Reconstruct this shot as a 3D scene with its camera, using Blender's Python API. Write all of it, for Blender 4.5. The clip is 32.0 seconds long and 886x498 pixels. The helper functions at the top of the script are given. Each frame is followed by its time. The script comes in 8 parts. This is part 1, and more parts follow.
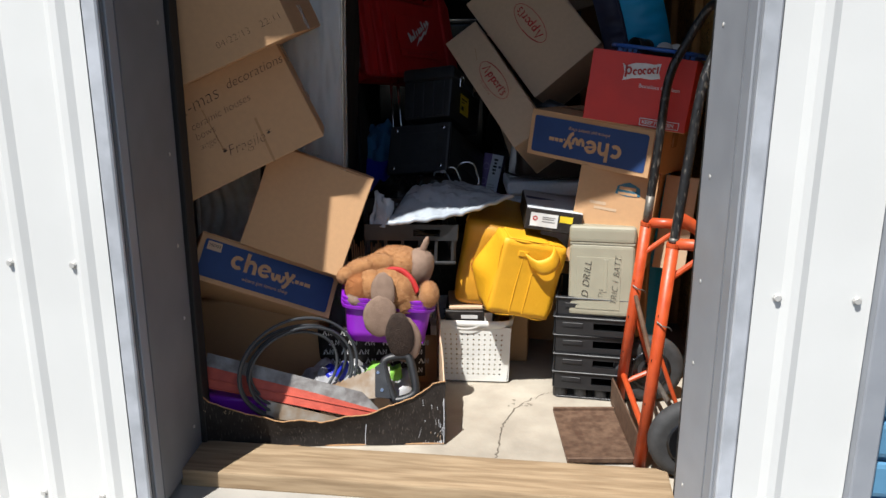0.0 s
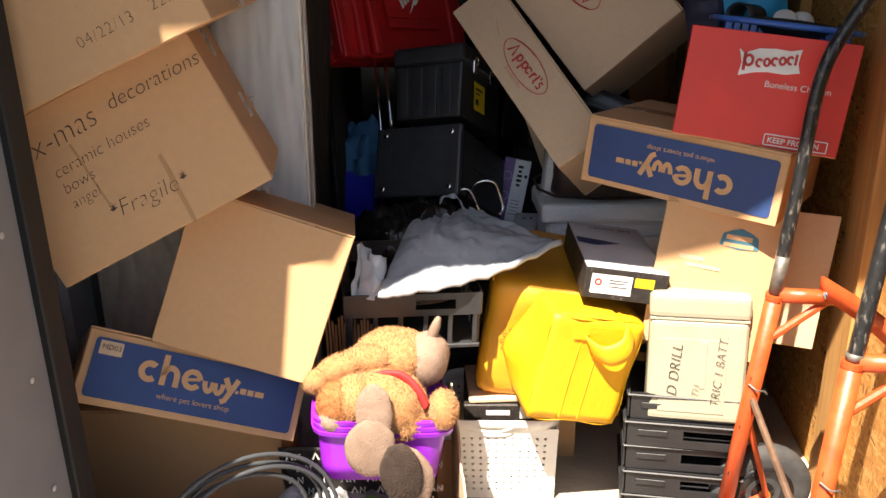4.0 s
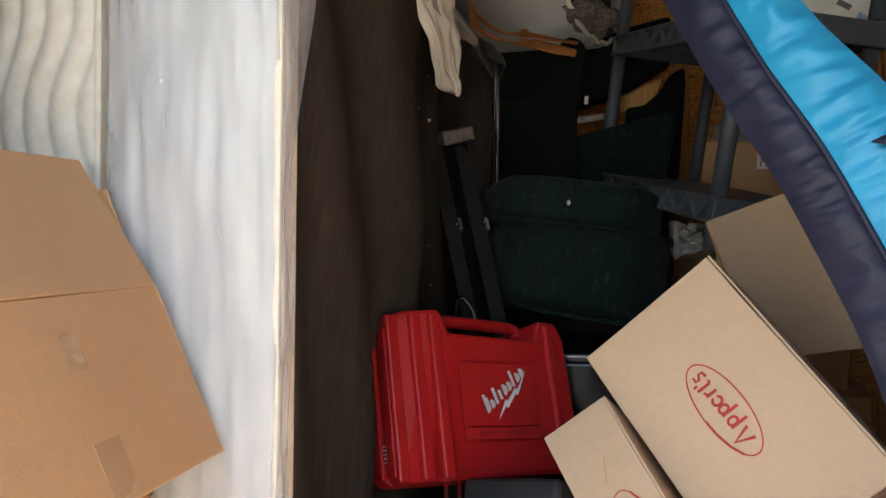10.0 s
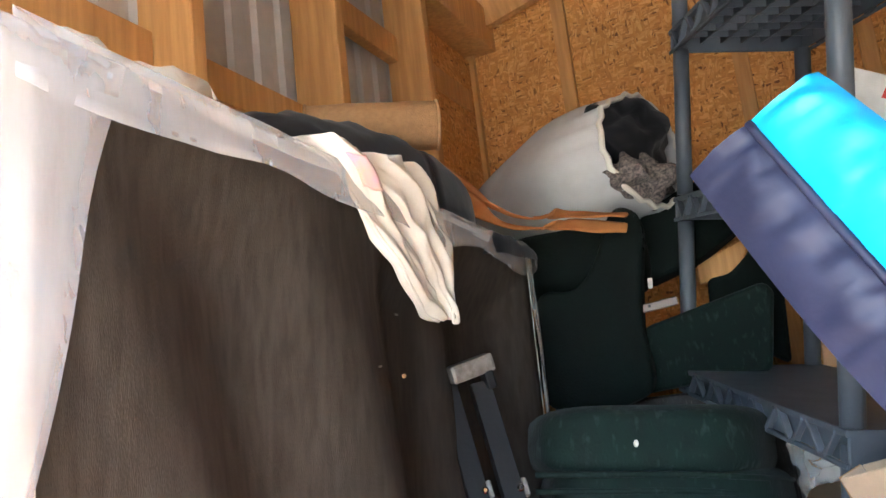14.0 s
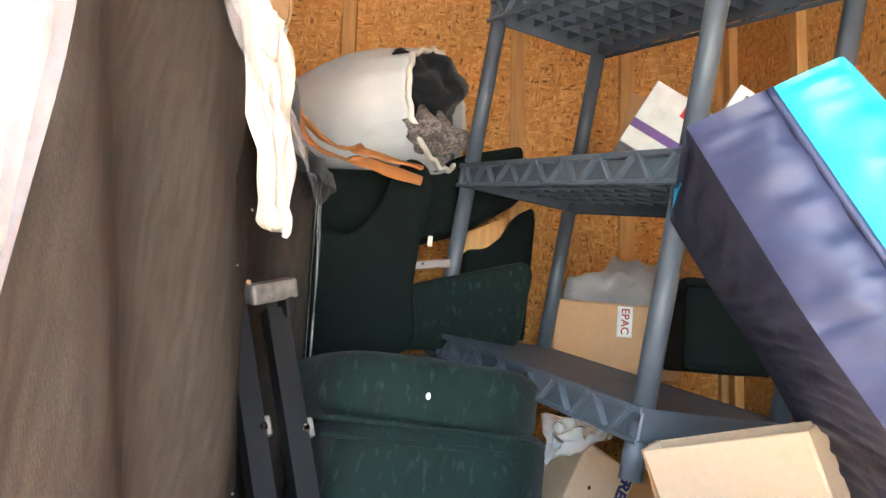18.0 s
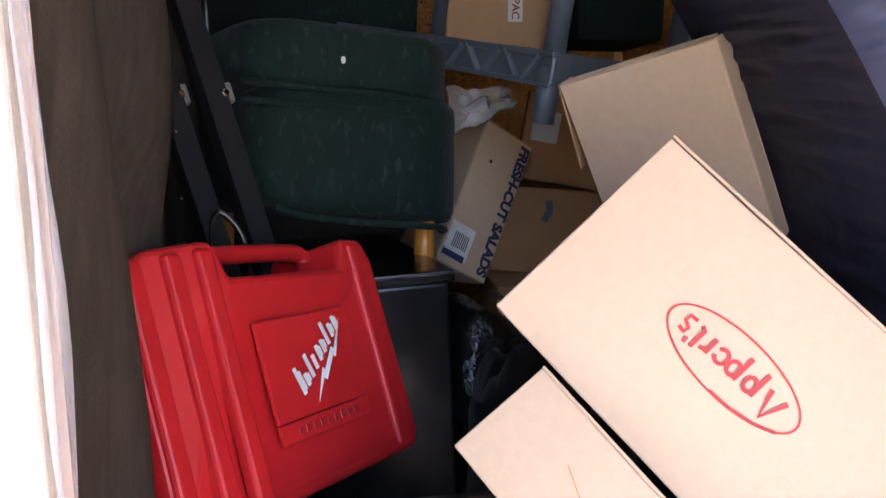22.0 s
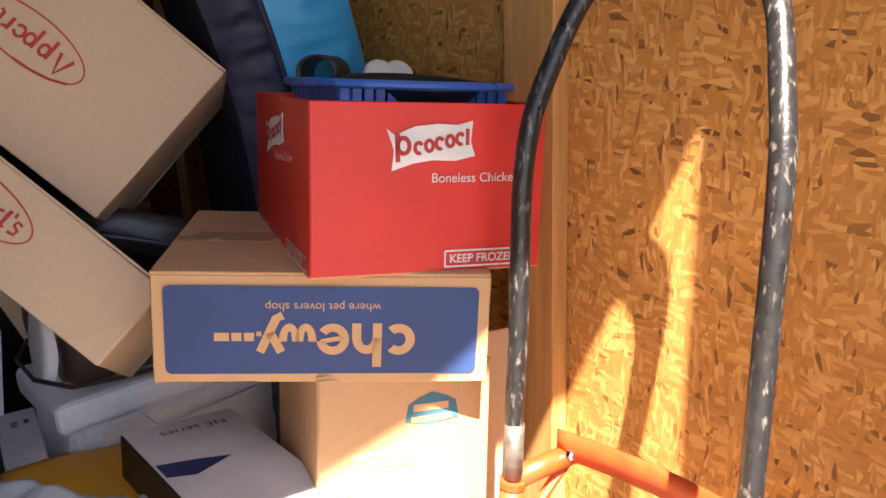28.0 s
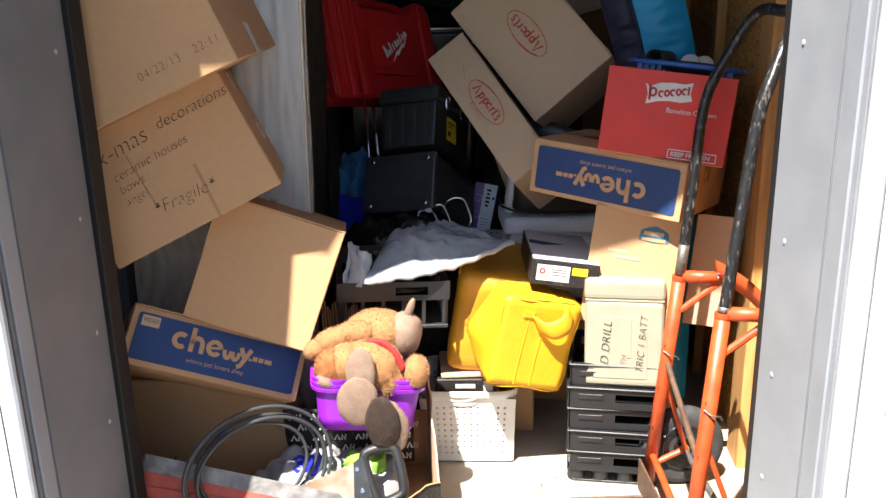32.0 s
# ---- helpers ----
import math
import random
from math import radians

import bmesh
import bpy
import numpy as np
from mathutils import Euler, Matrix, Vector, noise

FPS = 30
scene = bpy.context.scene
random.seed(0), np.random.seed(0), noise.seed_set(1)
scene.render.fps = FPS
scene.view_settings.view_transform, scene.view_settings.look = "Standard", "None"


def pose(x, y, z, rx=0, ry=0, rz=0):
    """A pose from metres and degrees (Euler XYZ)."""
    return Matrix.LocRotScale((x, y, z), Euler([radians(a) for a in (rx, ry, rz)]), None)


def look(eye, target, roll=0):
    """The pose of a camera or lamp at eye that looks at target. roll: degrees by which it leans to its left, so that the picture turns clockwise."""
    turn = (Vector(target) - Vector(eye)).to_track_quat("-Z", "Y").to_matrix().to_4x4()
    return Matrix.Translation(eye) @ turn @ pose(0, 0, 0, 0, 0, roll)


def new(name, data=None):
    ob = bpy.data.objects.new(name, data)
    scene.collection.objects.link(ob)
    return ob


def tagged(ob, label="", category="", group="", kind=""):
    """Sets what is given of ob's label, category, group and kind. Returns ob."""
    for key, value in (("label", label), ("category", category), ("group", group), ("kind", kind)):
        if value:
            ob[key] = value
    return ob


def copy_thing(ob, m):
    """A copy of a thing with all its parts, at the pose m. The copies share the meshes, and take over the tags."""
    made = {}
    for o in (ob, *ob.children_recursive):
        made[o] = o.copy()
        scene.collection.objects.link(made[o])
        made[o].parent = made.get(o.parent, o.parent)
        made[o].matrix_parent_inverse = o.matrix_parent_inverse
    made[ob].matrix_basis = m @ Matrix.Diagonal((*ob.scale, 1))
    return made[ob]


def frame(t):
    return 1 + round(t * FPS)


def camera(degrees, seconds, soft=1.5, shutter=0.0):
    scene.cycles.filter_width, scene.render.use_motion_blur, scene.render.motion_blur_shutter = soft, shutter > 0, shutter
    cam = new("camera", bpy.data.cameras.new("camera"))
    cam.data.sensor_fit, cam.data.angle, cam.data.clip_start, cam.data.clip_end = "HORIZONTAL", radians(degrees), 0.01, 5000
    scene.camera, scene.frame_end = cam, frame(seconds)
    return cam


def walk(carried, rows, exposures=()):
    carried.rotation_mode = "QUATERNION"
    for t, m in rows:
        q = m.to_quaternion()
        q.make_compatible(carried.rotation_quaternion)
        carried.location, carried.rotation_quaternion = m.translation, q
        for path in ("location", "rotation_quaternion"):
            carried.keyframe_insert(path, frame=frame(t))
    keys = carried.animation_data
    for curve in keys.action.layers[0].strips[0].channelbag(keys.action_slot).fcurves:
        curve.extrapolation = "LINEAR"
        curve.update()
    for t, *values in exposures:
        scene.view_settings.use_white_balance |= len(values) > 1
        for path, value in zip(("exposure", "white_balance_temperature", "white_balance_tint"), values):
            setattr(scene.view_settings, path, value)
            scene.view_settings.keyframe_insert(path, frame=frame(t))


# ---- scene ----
cam = camera(55.9, 32.0)
METRES, EYE, TILT, LEAN, TURN = 5.3, 1.21, -16.0, 0.0, 0.0
ROWS = [
    (0.0, 0.0, 0.0, 0.0, 0.0, 0.0, -0.0),
    (0.5, -0.0064, 0.0348, 0.0107, -0.73, -1.03, 0.94),
    (1.0, -0.0048, 0.0656, 0.0184, -0.68, -2.21, 0.5),
    (1.5, 0.0023, 0.0994, 0.0276, 1.24, -4.5, -0.12),
    (2.0, -0.0008, 0.1174, 0.0328, 1.44, -8.28, 1.26),
    (2.5, -0.0068, 0.1274, 0.0374, 0.56, -7.85, 1.55),
    (4.5, -0.0117, 0.176, 0.0611, -1.06, -2.56, 1.18),
    (5.0, -0.0122, 0.1851, 0.0669, 0.09, -1.26, 1.7),
    (5.5, -0.0159, 0.1879, 0.0694, 0.18, 0.45, 1.26),
    (6.0, -0.0181, 0.1875, 0.0708, 0.28, 2.21, 0.74),
    (6.5, -0.0187, 0.1865, 0.0724, 1.01, 3.98, 0.63),
    (7.0, -0.0179, 0.1856, 0.0744, 2.81, 5.5, 0.62),
    (7.5, -0.0133, 0.1855, 0.0766, 4.12, 6.96, 0.39),
    (8.0, -0.0047, 0.1932, 0.0802, 4.48, 8.74, 0.43),
    (8.5, -0.001, 0.2204, 0.09, 5.25, 9.82, 0.74),
    (9.0, 0.0014, 0.2455, 0.0994, 5.86, 10.96, -0.13),
    (9.5, 0.0152, 0.2654, 0.1134, 9.02, 14.26, -2.59),
    (10.0, 0.0216, 0.281, 0.1202, 10.5, 16.36, -2.63),
    (10.5, 0.02, 0.2919, 0.1256, 9.45, 17.81, -0.96),
    (11.0, 0.0146, 0.2991, 0.1277, 8.22, 18.27, -0.0),
    (11.5, 0.0191, 0.3162, 0.1357, 8.36, 20.29, -0.67),
    (12.0, 0.0312, 0.3341, 0.1537, 10.94, 21.46, -2.13),
    (12.5, 0.0358, 0.3433, 0.162, 14.31, 22.36, -1.71),
    (13.0, 0.0379, 0.3525, 0.1707, 16.08, 24.25, -0.86),
    (13.5, 0.0369, 0.3648, 0.1812, 17.33, 25.69, -0.47),
    (14.0, 0.0413, 0.372, 0.1911, 20.1, 26.64, 1.16),
    (14.5, 0.0434, 0.3757, 0.1994, 16.08, 28.35, 2.71),
    (15.0, 0.0504, 0.3864, 0.2041, 12.55, 29.34, 2.18),
    (15.5, 0.0551, 0.3894, 0.2024, 10.73, 29.94, 0.76),
    (17.5, -0.0045, 0.39, 0.1931, -3.11, 25.21, -0.22),
    (18.0, -0.0231, 0.3914, 0.1916, -6.78, 23.71, 0.16),
    (18.5, -0.0384, 0.3902, 0.1874, -9.63, 21.17, 1.22),
    (19.0, -0.0472, 0.3912, 0.1809, -10.51, 17.43, 1.6),
    (19.5, -0.0464, 0.3927, 0.1781, -12.13, 14.26, 3.15),
    (20.0, -0.0458, 0.3947, 0.1755, -13.0, 12.26, 4.33),
    (20.5, -0.0439, 0.3969, 0.174, -13.01, 10.53, 5.04),
    (21.0, -0.0444, 0.3969, 0.171, -12.64, 9.25, 5.14),
    (21.5, -0.0453, 0.3961, 0.1669, -12.43, 8.07, 5.3),
    (22.0, -0.0429, 0.3992, 0.1606, -14.78, 6.51, 6.47),
    (22.5, -0.0382, 0.4024, 0.1558, -19.54, 4.38, 8.95),
    (23.0, -0.0314, 0.4013, 0.1555, -24.73, 2.53, 11.07),
    (23.5, -0.0301, 0.4005, 0.1537, -28.78, 1.0, 11.66),
    (24.0, -0.0317, 0.3959, 0.15, -29.98, -0.38, 11.68),
    (24.5, -0.0328, 0.3984, 0.142, -27.12, -2.35, 10.62),
    (25.0, -0.0317, 0.4004, 0.1367, -26.23, -6.15, 10.0),
    (25.5, -0.0303, 0.3993, 0.1306, -25.95, -8.45, 9.7),
    (26.0, -0.027, 0.381, 0.121, -27.77, -8.03, 9.92),
    (26.5, -0.0199, 0.3495, 0.1085, -34.32, -4.0, 10.43),
    (28.5, -0.0126, 0.2974, 0.0907, -40.61, -6.93, 12.85),
    (29.0, -0.0225, 0.2702, 0.0827, -33.2, -5.78, 11.55),
    (29.5, -0.024, 0.2405, 0.0801, -22.47, -1.98, 8.34),
    (30.0, -0.0122, 0.2063, 0.0704, -11.81, 1.42, 3.39),
    (30.5, -0.0061, 0.1766, 0.0672, -6.74, 2.97, 2.96),
    (31.0, -0.0066, 0.1424, 0.0512, -4.77, 3.57, 2.38),
    (31.5, -0.008, 0.1164, 0.0428, -2.7, 2.38, 1.75),
    (32.0, -0.0023, 0.0848, 0.031, -1.18, -0.14, 1.57),
]
EXPOSURE = [(0, 0.60, 6150, 9), (2.5, 1.22, 6250, 10), (5, 2.4, 7900, 14), (6, 2.73, 7050, 11), (9, 3.25, 7200, 8), (11, 4.0, 7000, 10), (13, 5.0, 6250, 10), (14, 5.6, 6150, 9), (15.5, 5.95, 6900, 6),
            (18, 6.35, 6400, 9), (18.6, 5.6, 6800, 11), (19, 4.85, 6900, 12), (20, 5.05, 6600, 15), (21, 5.1, 6450, 18), (22, 4.68, 6250, 20), (23, 4.5, 5700, 16), (24.5, 4.65, 5600, 14), (26, 4.4, 6400, 8), (28.5, 2.6, 7600, 21), (29.5, 2.5, 7400, 18), (30, 2.75, 6800, 11), (31, 2.4, 6500, 10), (32, 1.8, 6500, 10)]
walk(cam, [(t, pose(0, 0, EYE, TILT, LEAN, TURN) @ pose(METRES * x, METRES * y, METRES * z, 90 + pitch, roll, yaw)) for t, x, y, z, yaw, pitch, roll in ROWS], EXPOSURE)

# ---- light ----
BM = Matrix.Translation((0, 2.07, 0)) @ Matrix.Rotation(radians(-7.1), 4, "Z")
world = bpy.data.worlds.new("world")
scene.world = world
world.use_nodes = True
wn = world.node_tree.nodes
sky = wn.new("ShaderNodeTexSky")
sky.sky_type, sky.sun_disc = "NISHITA", False
SUN = (BM.to_3x3() @ Vector((0.46, 1.0, -2.05))).normalized()
sky.sun_elevation = math.asin(-SUN.z)
sky.sun_rotation = math.atan2(-SUN.x, -SUN.y)
wn["Background"].inputs[1].default_value = 0.055
world.node_tree.links.new(sky.outputs[0], wn["Background"].inputs[0])
sun = new("sun", bpy.data.lights.new("sun", "SUN"))
sun.data.energy, sun.data.angle, sun.data.color = 5.0, radians(0.5), (1.0, 0.95, 0.87)
sun.matrix_world = look((0, 0, 8), Vector((0, 0, 8)) + SUN)

# ---- materials ----


def mk(name, c1, c2=None, scale=14.0, rough=0.6, bump=0.15, bscale=120.0, metal=0.0, stretch=(1, 1, 1), big=0.12, vary=0.0, coat=0.0, trans=0.0, sheen=0.0, dist=0.004):
    m = bpy.data.materials.new(name)
    m.use_nodes = True
    nt = m.node_tree
    n, ln = nt.nodes, nt.links
    b = n["Principled BSDF"]
    c2 = c2 or tuple(v * 0.75 for v in c1)
    tc, mp = n.new("ShaderNodeTexCoord"), n.new("ShaderNodeMapping")
    mp.inputs["Scale"].default_value = stretch
    ln.new(tc.outputs["Object"], mp.inputs[0])
    t1, t2, t3 = (n.new("ShaderNodeTexNoise") for _ in range(3))
    for tx, sc, de in ((t1, scale, 6), (t2, 2.3, 3), (t3, bscale, 4)):
        tx.inputs["Scale"].default_value, tx.inputs["Detail"].default_value = sc, de
        ln.new(mp.outputs[0], tx.inputs["Vector"])
    rp = n.new("ShaderNodeValToRGB")
    rp.color_ramp.elements[0].position, rp.color_ramp.elements[1].position = 0.36, 0.66
    rp.color_ramp.elements[0].color, rp.color_ramp.elements[1].color = (*c2, 1), (*c1, 1)
    ln.new(t1.outputs[0], rp.inputs[0])
    hs = n.new("ShaderNodeHueSaturation")
    mr = n.new("ShaderNodeMapRange")
    mr.inputs["From Min"].default_value, mr.inputs["From Max"].default_value = 0.3, 0.7
    mr.inputs["To Min"].default_value, mr.inputs["To Max"].default_value = 1 - big, 1 + big
    ln.new(t2.outputs[0], mr.inputs["Value"])
    ln.new(rp.outputs[0], hs.inputs["Color"])
    if vary:
        oi, ma = n.new("ShaderNodeObjectInfo"), n.new("ShaderNodeMath")
        ma.operation = "MULTIPLY_ADD"
        ma.inputs[1].default_value, ma.inputs[2].default_value = vary, -vary / 2
        ln.new(oi.outputs["Random"], ma.inputs[0])
        ad = n.new("ShaderNodeMath")
        ln.new(ma.outputs[0], ad.inputs[0])
        ln.new(mr.outputs[0], ad.inputs[1])
        ln.new(ad.outputs[0], hs.inputs["Value"])
    else:
        ln.new(mr.outputs[0], hs.inputs["Value"])
    ln.new(hs.outputs[0], b.inputs["Base Color"])
    rr = n.new("ShaderNodeMapRange")
    rr.inputs["To Min"].default_value, rr.inputs["To Max"].default_value = max(rough - 0.12, 0.02), min(rough + 0.12, 1)
    ln.new(t1.outputs[0], rr.inputs["Value"])
    ln.new(rr.outputs[0], b.inputs["Roughness"])
    b.inputs["Metallic"].default_value = metal
    b.inputs["Coat Weight"].default_value = coat
    b.inputs["Transmission Weight"].default_value = trans
    b.inputs["Sheen Weight"].default_value = sheen
    if bump:
        bp = n.new("ShaderNodeBump")
        bp.inputs["Strength"].default_value, bp.inputs["Distance"].default_value = bump, dist
        ln.new(t3.outputs[0], bp.inputs["Height"])
        ln.new(bp.outputs[0], b.inputs["Normal"])
    return m


def osb_material(name, lo, hi):
    m = mk(name, hi, lo, scale=9, rough=0.75, bump=0.25, bscale=60, big=0.12)
    n, ln = m.node_tree.nodes, m.node_tree.links
    tc = n["Texture Coordinate"]
    nz = n.new("ShaderNodeTexNoise")
    nz.inputs["Scale"].default_value = 5
    ln.new(tc.outputs["Object"], nz.inputs["Vector"])
    cols = []
    for k, (sx, sz, rot) in enumerate(((160, 46, 20), (44, 145, 50), (110, 38, -40))):
        mp = n.new("ShaderNodeMapping")
        mp.inputs["Rotation"].default_value = (radians(rot), radians(rot), 0)
        mp.inputs["Scale"].default_value = (sx, sx, sz)
        mx = n.new("ShaderNodeVectorMath")
        mx.operation = "MULTIPLY_ADD"
        mx.inputs[1].default_value = (0.07, 0.07, 0.07)
        ln.new(nz.outputs["Color"], mx.inputs[0])
        ln.new(tc.outputs["Object"], mx.inputs[2])
        ln.new(mx.outputs[0], mp.inputs[0])
        vo = n.new("ShaderNodeTexVoronoi")
        vo.inputs["Scale"].default_value = 1.0
        ln.new(mp.outputs[0], vo.inputs["Vector"])
        sp = n.new("ShaderNodeSeparateColor")
        ln.new(vo.outputs["Color"], sp.inputs[0])
        cols.append((sp, vo))
    rp = n.new("ShaderNodeValToRGB")
    e = rp.color_ramp.elements
    e[0].position, e[0].color = 0.0, (lo[0] * 0.35, lo[1] * 0.3, lo[2] * 0.3, 1)
    e[1].position, e[1].color = 1.0, (*hi, 1)
    for pos, k in ((0.04, 0.6), (0.08, 0.92), (0.55, 1.12)):
        x = e.new(pos)
        x.color = (lo[0] * k, lo[1] * k, lo[2] * k, 1)
    mixv = n.new("ShaderNodeMix")
    mixv.inputs["Factor"].default_value = 0.5
    gt = n.new("ShaderNodeMath")
    gt.operation = "GREATER_THAN"
    gt.inputs[1].default_value = 0.45
    ln.new(cols[2][0].outputs[1], gt.inputs[0])
    ln.new(gt.outputs[0], mixv.inputs["Factor"])
    ln.new(cols[0][0].outputs[0], mixv.inputs["A"])
    ln.new(cols[1][0].outputs[0], mixv.inputs["B"])
    ln.new(mixv.outputs["Result"], rp.inputs[0])
    hs = n["Hue/Saturation/Value"]
    ln.new(rp.outputs[0], hs.inputs["Color"])
    bp = n["Bump"]
    ln.new(mixv.outputs["Result"], bp.inputs["Height"])
    bp.inputs["Distance"].default_value = 0.003
    return m


def kraft(name, c, vary=0.0):
    """Corrugated board: fibre, scuffs and the faint ripple of the flutes."""
    m = mk(name, c, tuple(v * 0.945 for v in c), scale=70, rough=0.82, bump=0.10, bscale=300, big=0.05, vary=vary)
    n, ln = m.node_tree.nodes, m.node_tree.links
    wv = n.new("ShaderNodeTexWave")
    wv.inputs["Scale"].default_value, wv.inputs["Distortion"].default_value = 42, 0.8
    ln.new(n["Texture Coordinate"].outputs["Object"], wv.inputs["Vector"])
    b2 = n.new("ShaderNodeBump")
    b2.inputs["Strength"].default_value, b2.inputs["Distance"].default_value = 0.035, 0.0015
    ln.new(wv.outputs[1], b2.inputs["Height"])
    ln.new(n["Bump"].outputs[0], b2.inputs["Normal"])
    ln.new(b2.outputs[0], n["Principled BSDF"].inputs["Normal"])
    return m


def wood(name, c1, c2, stretch=(9, 9, 0.7), rough=0.65):
    return mk(name, c1, c2, scale=7, rough=rough, bump=0.2, bscale=22, stretch=stretch, big=0.1, vary=0.12, dist=0.002)


KRAFT = kraft("kraft_board", (0.52, 0.305, 0.155))
KRAFT_D = kraft("kraft_board_dark", (0.40, 0.225, 0.105))
KRAFT_P = kraft("kraft_board_pale", (0.56, 0.40, 0.265))
TAPE = mk("packing_tape", (0.50, 0.315, 0.175), (0.47, 0.29, 0.155), rough=0.25, bump=0.1, coat=0.5)
INK = mk("black_marker", (0.02, 0.018, 0.017), rough=0.6, bump=0)
PEN = mk("brown_black_pen", (0.12, 0.078, 0.052), (0.075, 0.048, 0.034), rough=0.8, bump=0)
STAMP = mk("faded_stamp", (0.17, 0.105, 0.06), rough=0.8, bump=0)
INK_RED = mk("red_ink", (0.50, 0.045, 0.04), rough=0.7, bump=0.05)
INK_BLUE = mk("navy_ink", (0.015, 0.03, 0.11), rough=0.7, bump=0)
BLUE_LABEL = mk("blue_print", (0.016, 0.05, 0.17), (0.012, 0.04, 0.14), rough=0.6, bump=0.05, bscale=300)
WHITE_INK = mk("white_print", (0.75, 0.74, 0.72), rough=0.6, bump=0)
RED_BOARD = mk("red_printed_board", (0.62, 0.035, 0.025), (0.56, 0.03, 0.022), rough=0.5, bump=0.06, bscale=300, big=0.06)
RED_PLASTIC = mk("red_blow_moulded_plastic", (0.50, 0.014, 0.016), (0.42, 0.012, 0.014), rough=0.38, bump=0.2, bscale=420, big=0.05, dist=0.001)
BLACK_PL = mk("black_textured_plastic", (0.021, 0.0215, 0.023), (0.015, 0.015, 0.017), rough=0.45, bump=0.3, bscale=380, big=0.2, dist=0.001)
GREY_PL = mk("dark_grey_plastic", (0.030, 0.031, 0.034), (0.021, 0.022, 0.025), scale=30, rough=0.4, bump=0.3, bscale=260, big=0.2, dist=0.001)
SHELF_PL = mk("slate_grey_resin", (0.085, 0.10, 0.12), (0.065, 0.08, 0.10), rough=0.48, bump=0.1, bscale=200, big=0.1)
WHITE_PL = mk("white_plastic", (0.78, 0.78, 0.74), (0.70, 0.69, 0.65), rough=0.38, bump=0.05)
PURPLE = mk("purple_plastic", (0.26, 0.02, 0.50), (0.23, 0.018, 0.45), rough=0.33, bump=0.05)
BLUE_PL = mk("blue_plastic", (0.035, 0.14, 0.50), (0.03, 0.115, 0.44), rough=0.3, bump=0.04)
OLIVE_PL = mk("olive_grey_plastic", (0.33, 0.31, 0.23), (0.30, 0.28, 0.21), rough=0.5, bump=0.25, bscale=420, big=0.06, dist=0.001)
YELLOW = mk("yellow_nylon", (0.78, 0.40, 0.012), (0.72, 0.36, 0.01), rough=0.55, bump=0.25, bscale=90, big=0.08)
OCHRE = mk("ochre_vinyl", (0.62, 0.30, 0.018), (0.56, 0.26, 0.014), rough=0.5, bump=0.2, bscale=60, big=0.12)
NAVY = mk("navy_ripstop", (0.018, 0.021, 0.052), (0.012, 0.014, 0.038), rough=0.62, bump=0.45, bscale=20, big=0.15, dist=0.008)
CYAN = mk("cyan_nylon", (0.012, 0.34, 0.63), (0.01, 0.30, 0.57), rough=0.46, bump=0.4, bscale=11, big=0.1, dist=0.014)
TICKING = mk("cream_quilted_ticking", (0.74, 0.69, 0.60), (0.66, 0.60, 0.50), scale=40, rough=0.85, bump=0.25, bscale=500, big=0.06)
TICKING_W = mk("white_damask_ticking", (0.78, 0.77, 0.74), (0.70, 0.69, 0.66), scale=60, rough=0.7, bump=0.2, bscale=500, big=0.05)
DUST = mk("black_dust_cover", (0.046, 0.038, 0.031), (0.033, 0.027, 0.023), scale=60, rough=0.9, bump=0.3, bscale=700, big=0.3, stretch=(1, 1, 0.3))
DUST.node_tree.nodes["Principled BSDF"].inputs["Specular IOR Level"].default_value = 0.05
FILM = mk("clear_plastic_film", (0.72, 0.73, 0.74), (0.6, 0.61, 0.63), rough=0.11, bump=0.5, bscale=18, big=0.1, dist=0.012, stretch=(1, 1, 0.35))
FILM.node_tree.nodes["Principled BSDF"].inputs["Alpha"].default_value = 0.36
PINE = wood("pine_stud", (0.60, 0.325, 0.115), (0.47, 0.235, 0.075))
PINE_D = wood("weathered_pine", (0.33, 0.24, 0.145), (0.22, 0.15, 0.085), stretch=(0.8, 9, 9), rough=0.8)
OSB = osb_material("oriented_strand_board", (0.51, 0.23, 0.056), (0.72, 0.395, 0.135))
ASPHALT = mk("worn_asphalt", (0.105, 0.10, 0.094), (0.082, 0.078, 0.073), scale=30, rough=0.9, bump=0.5, bscale=150, big=0.15)
APRON = mk("weathered_concrete", (0.40, 0.375, 0.335), (0.33, 0.31, 0.275), scale=7, rough=0.9, bump=0.3, bscale=70, big=0.15)
CONC = mk("bare_concrete", (0.43, 0.385, 0.315), (0.33, 0.29, 0.235), scale=7, rough=0.88, bump=0.4, bscale=70, big=0.22)
STEEL_W = mk("white_painted_steel", (0.70, 0.70, 0.685), (0.66, 0.66, 0.645), scale=3, rough=0.4, bump=0.04, big=0.03)
STEEL_G = mk("grey_painted_steel", (0.30, 0.315, 0.345), (0.27, 0.285, 0.315), scale=12, rough=0.5, bump=0.08, big=0.08)
# black of the left door seal, the bumper and the right jamb's painted shade
SEAL_SHADE = mk("black_seal_and_gap_shade", (0.006, 0.006, 0.0065), (0.004, 0.004, 0.0045), rough=0.7, bump=0.1)
# darker grey: holds the left jamb's shade in its colour; also the hem lines
STEEL_SHADE_HEM = mk("grey_steel_shade_and_hem", (0.175, 0.183, 0.20), (0.15, 0.158, 0.175), scale=12, rough=0.55, bump=0.08, big=0.1)
STEEL_B = mk("blue_painted_steel", (0.10, 0.25, 0.40), (0.09, 0.22, 0.36), rough=0.45, bump=0.05)
GALV = mk("galvanised_sheet", (0.52, 0.51, 0.49), (0.45, 0.44, 0.42), rough=0.55, metal=0.1, bump=0.06)
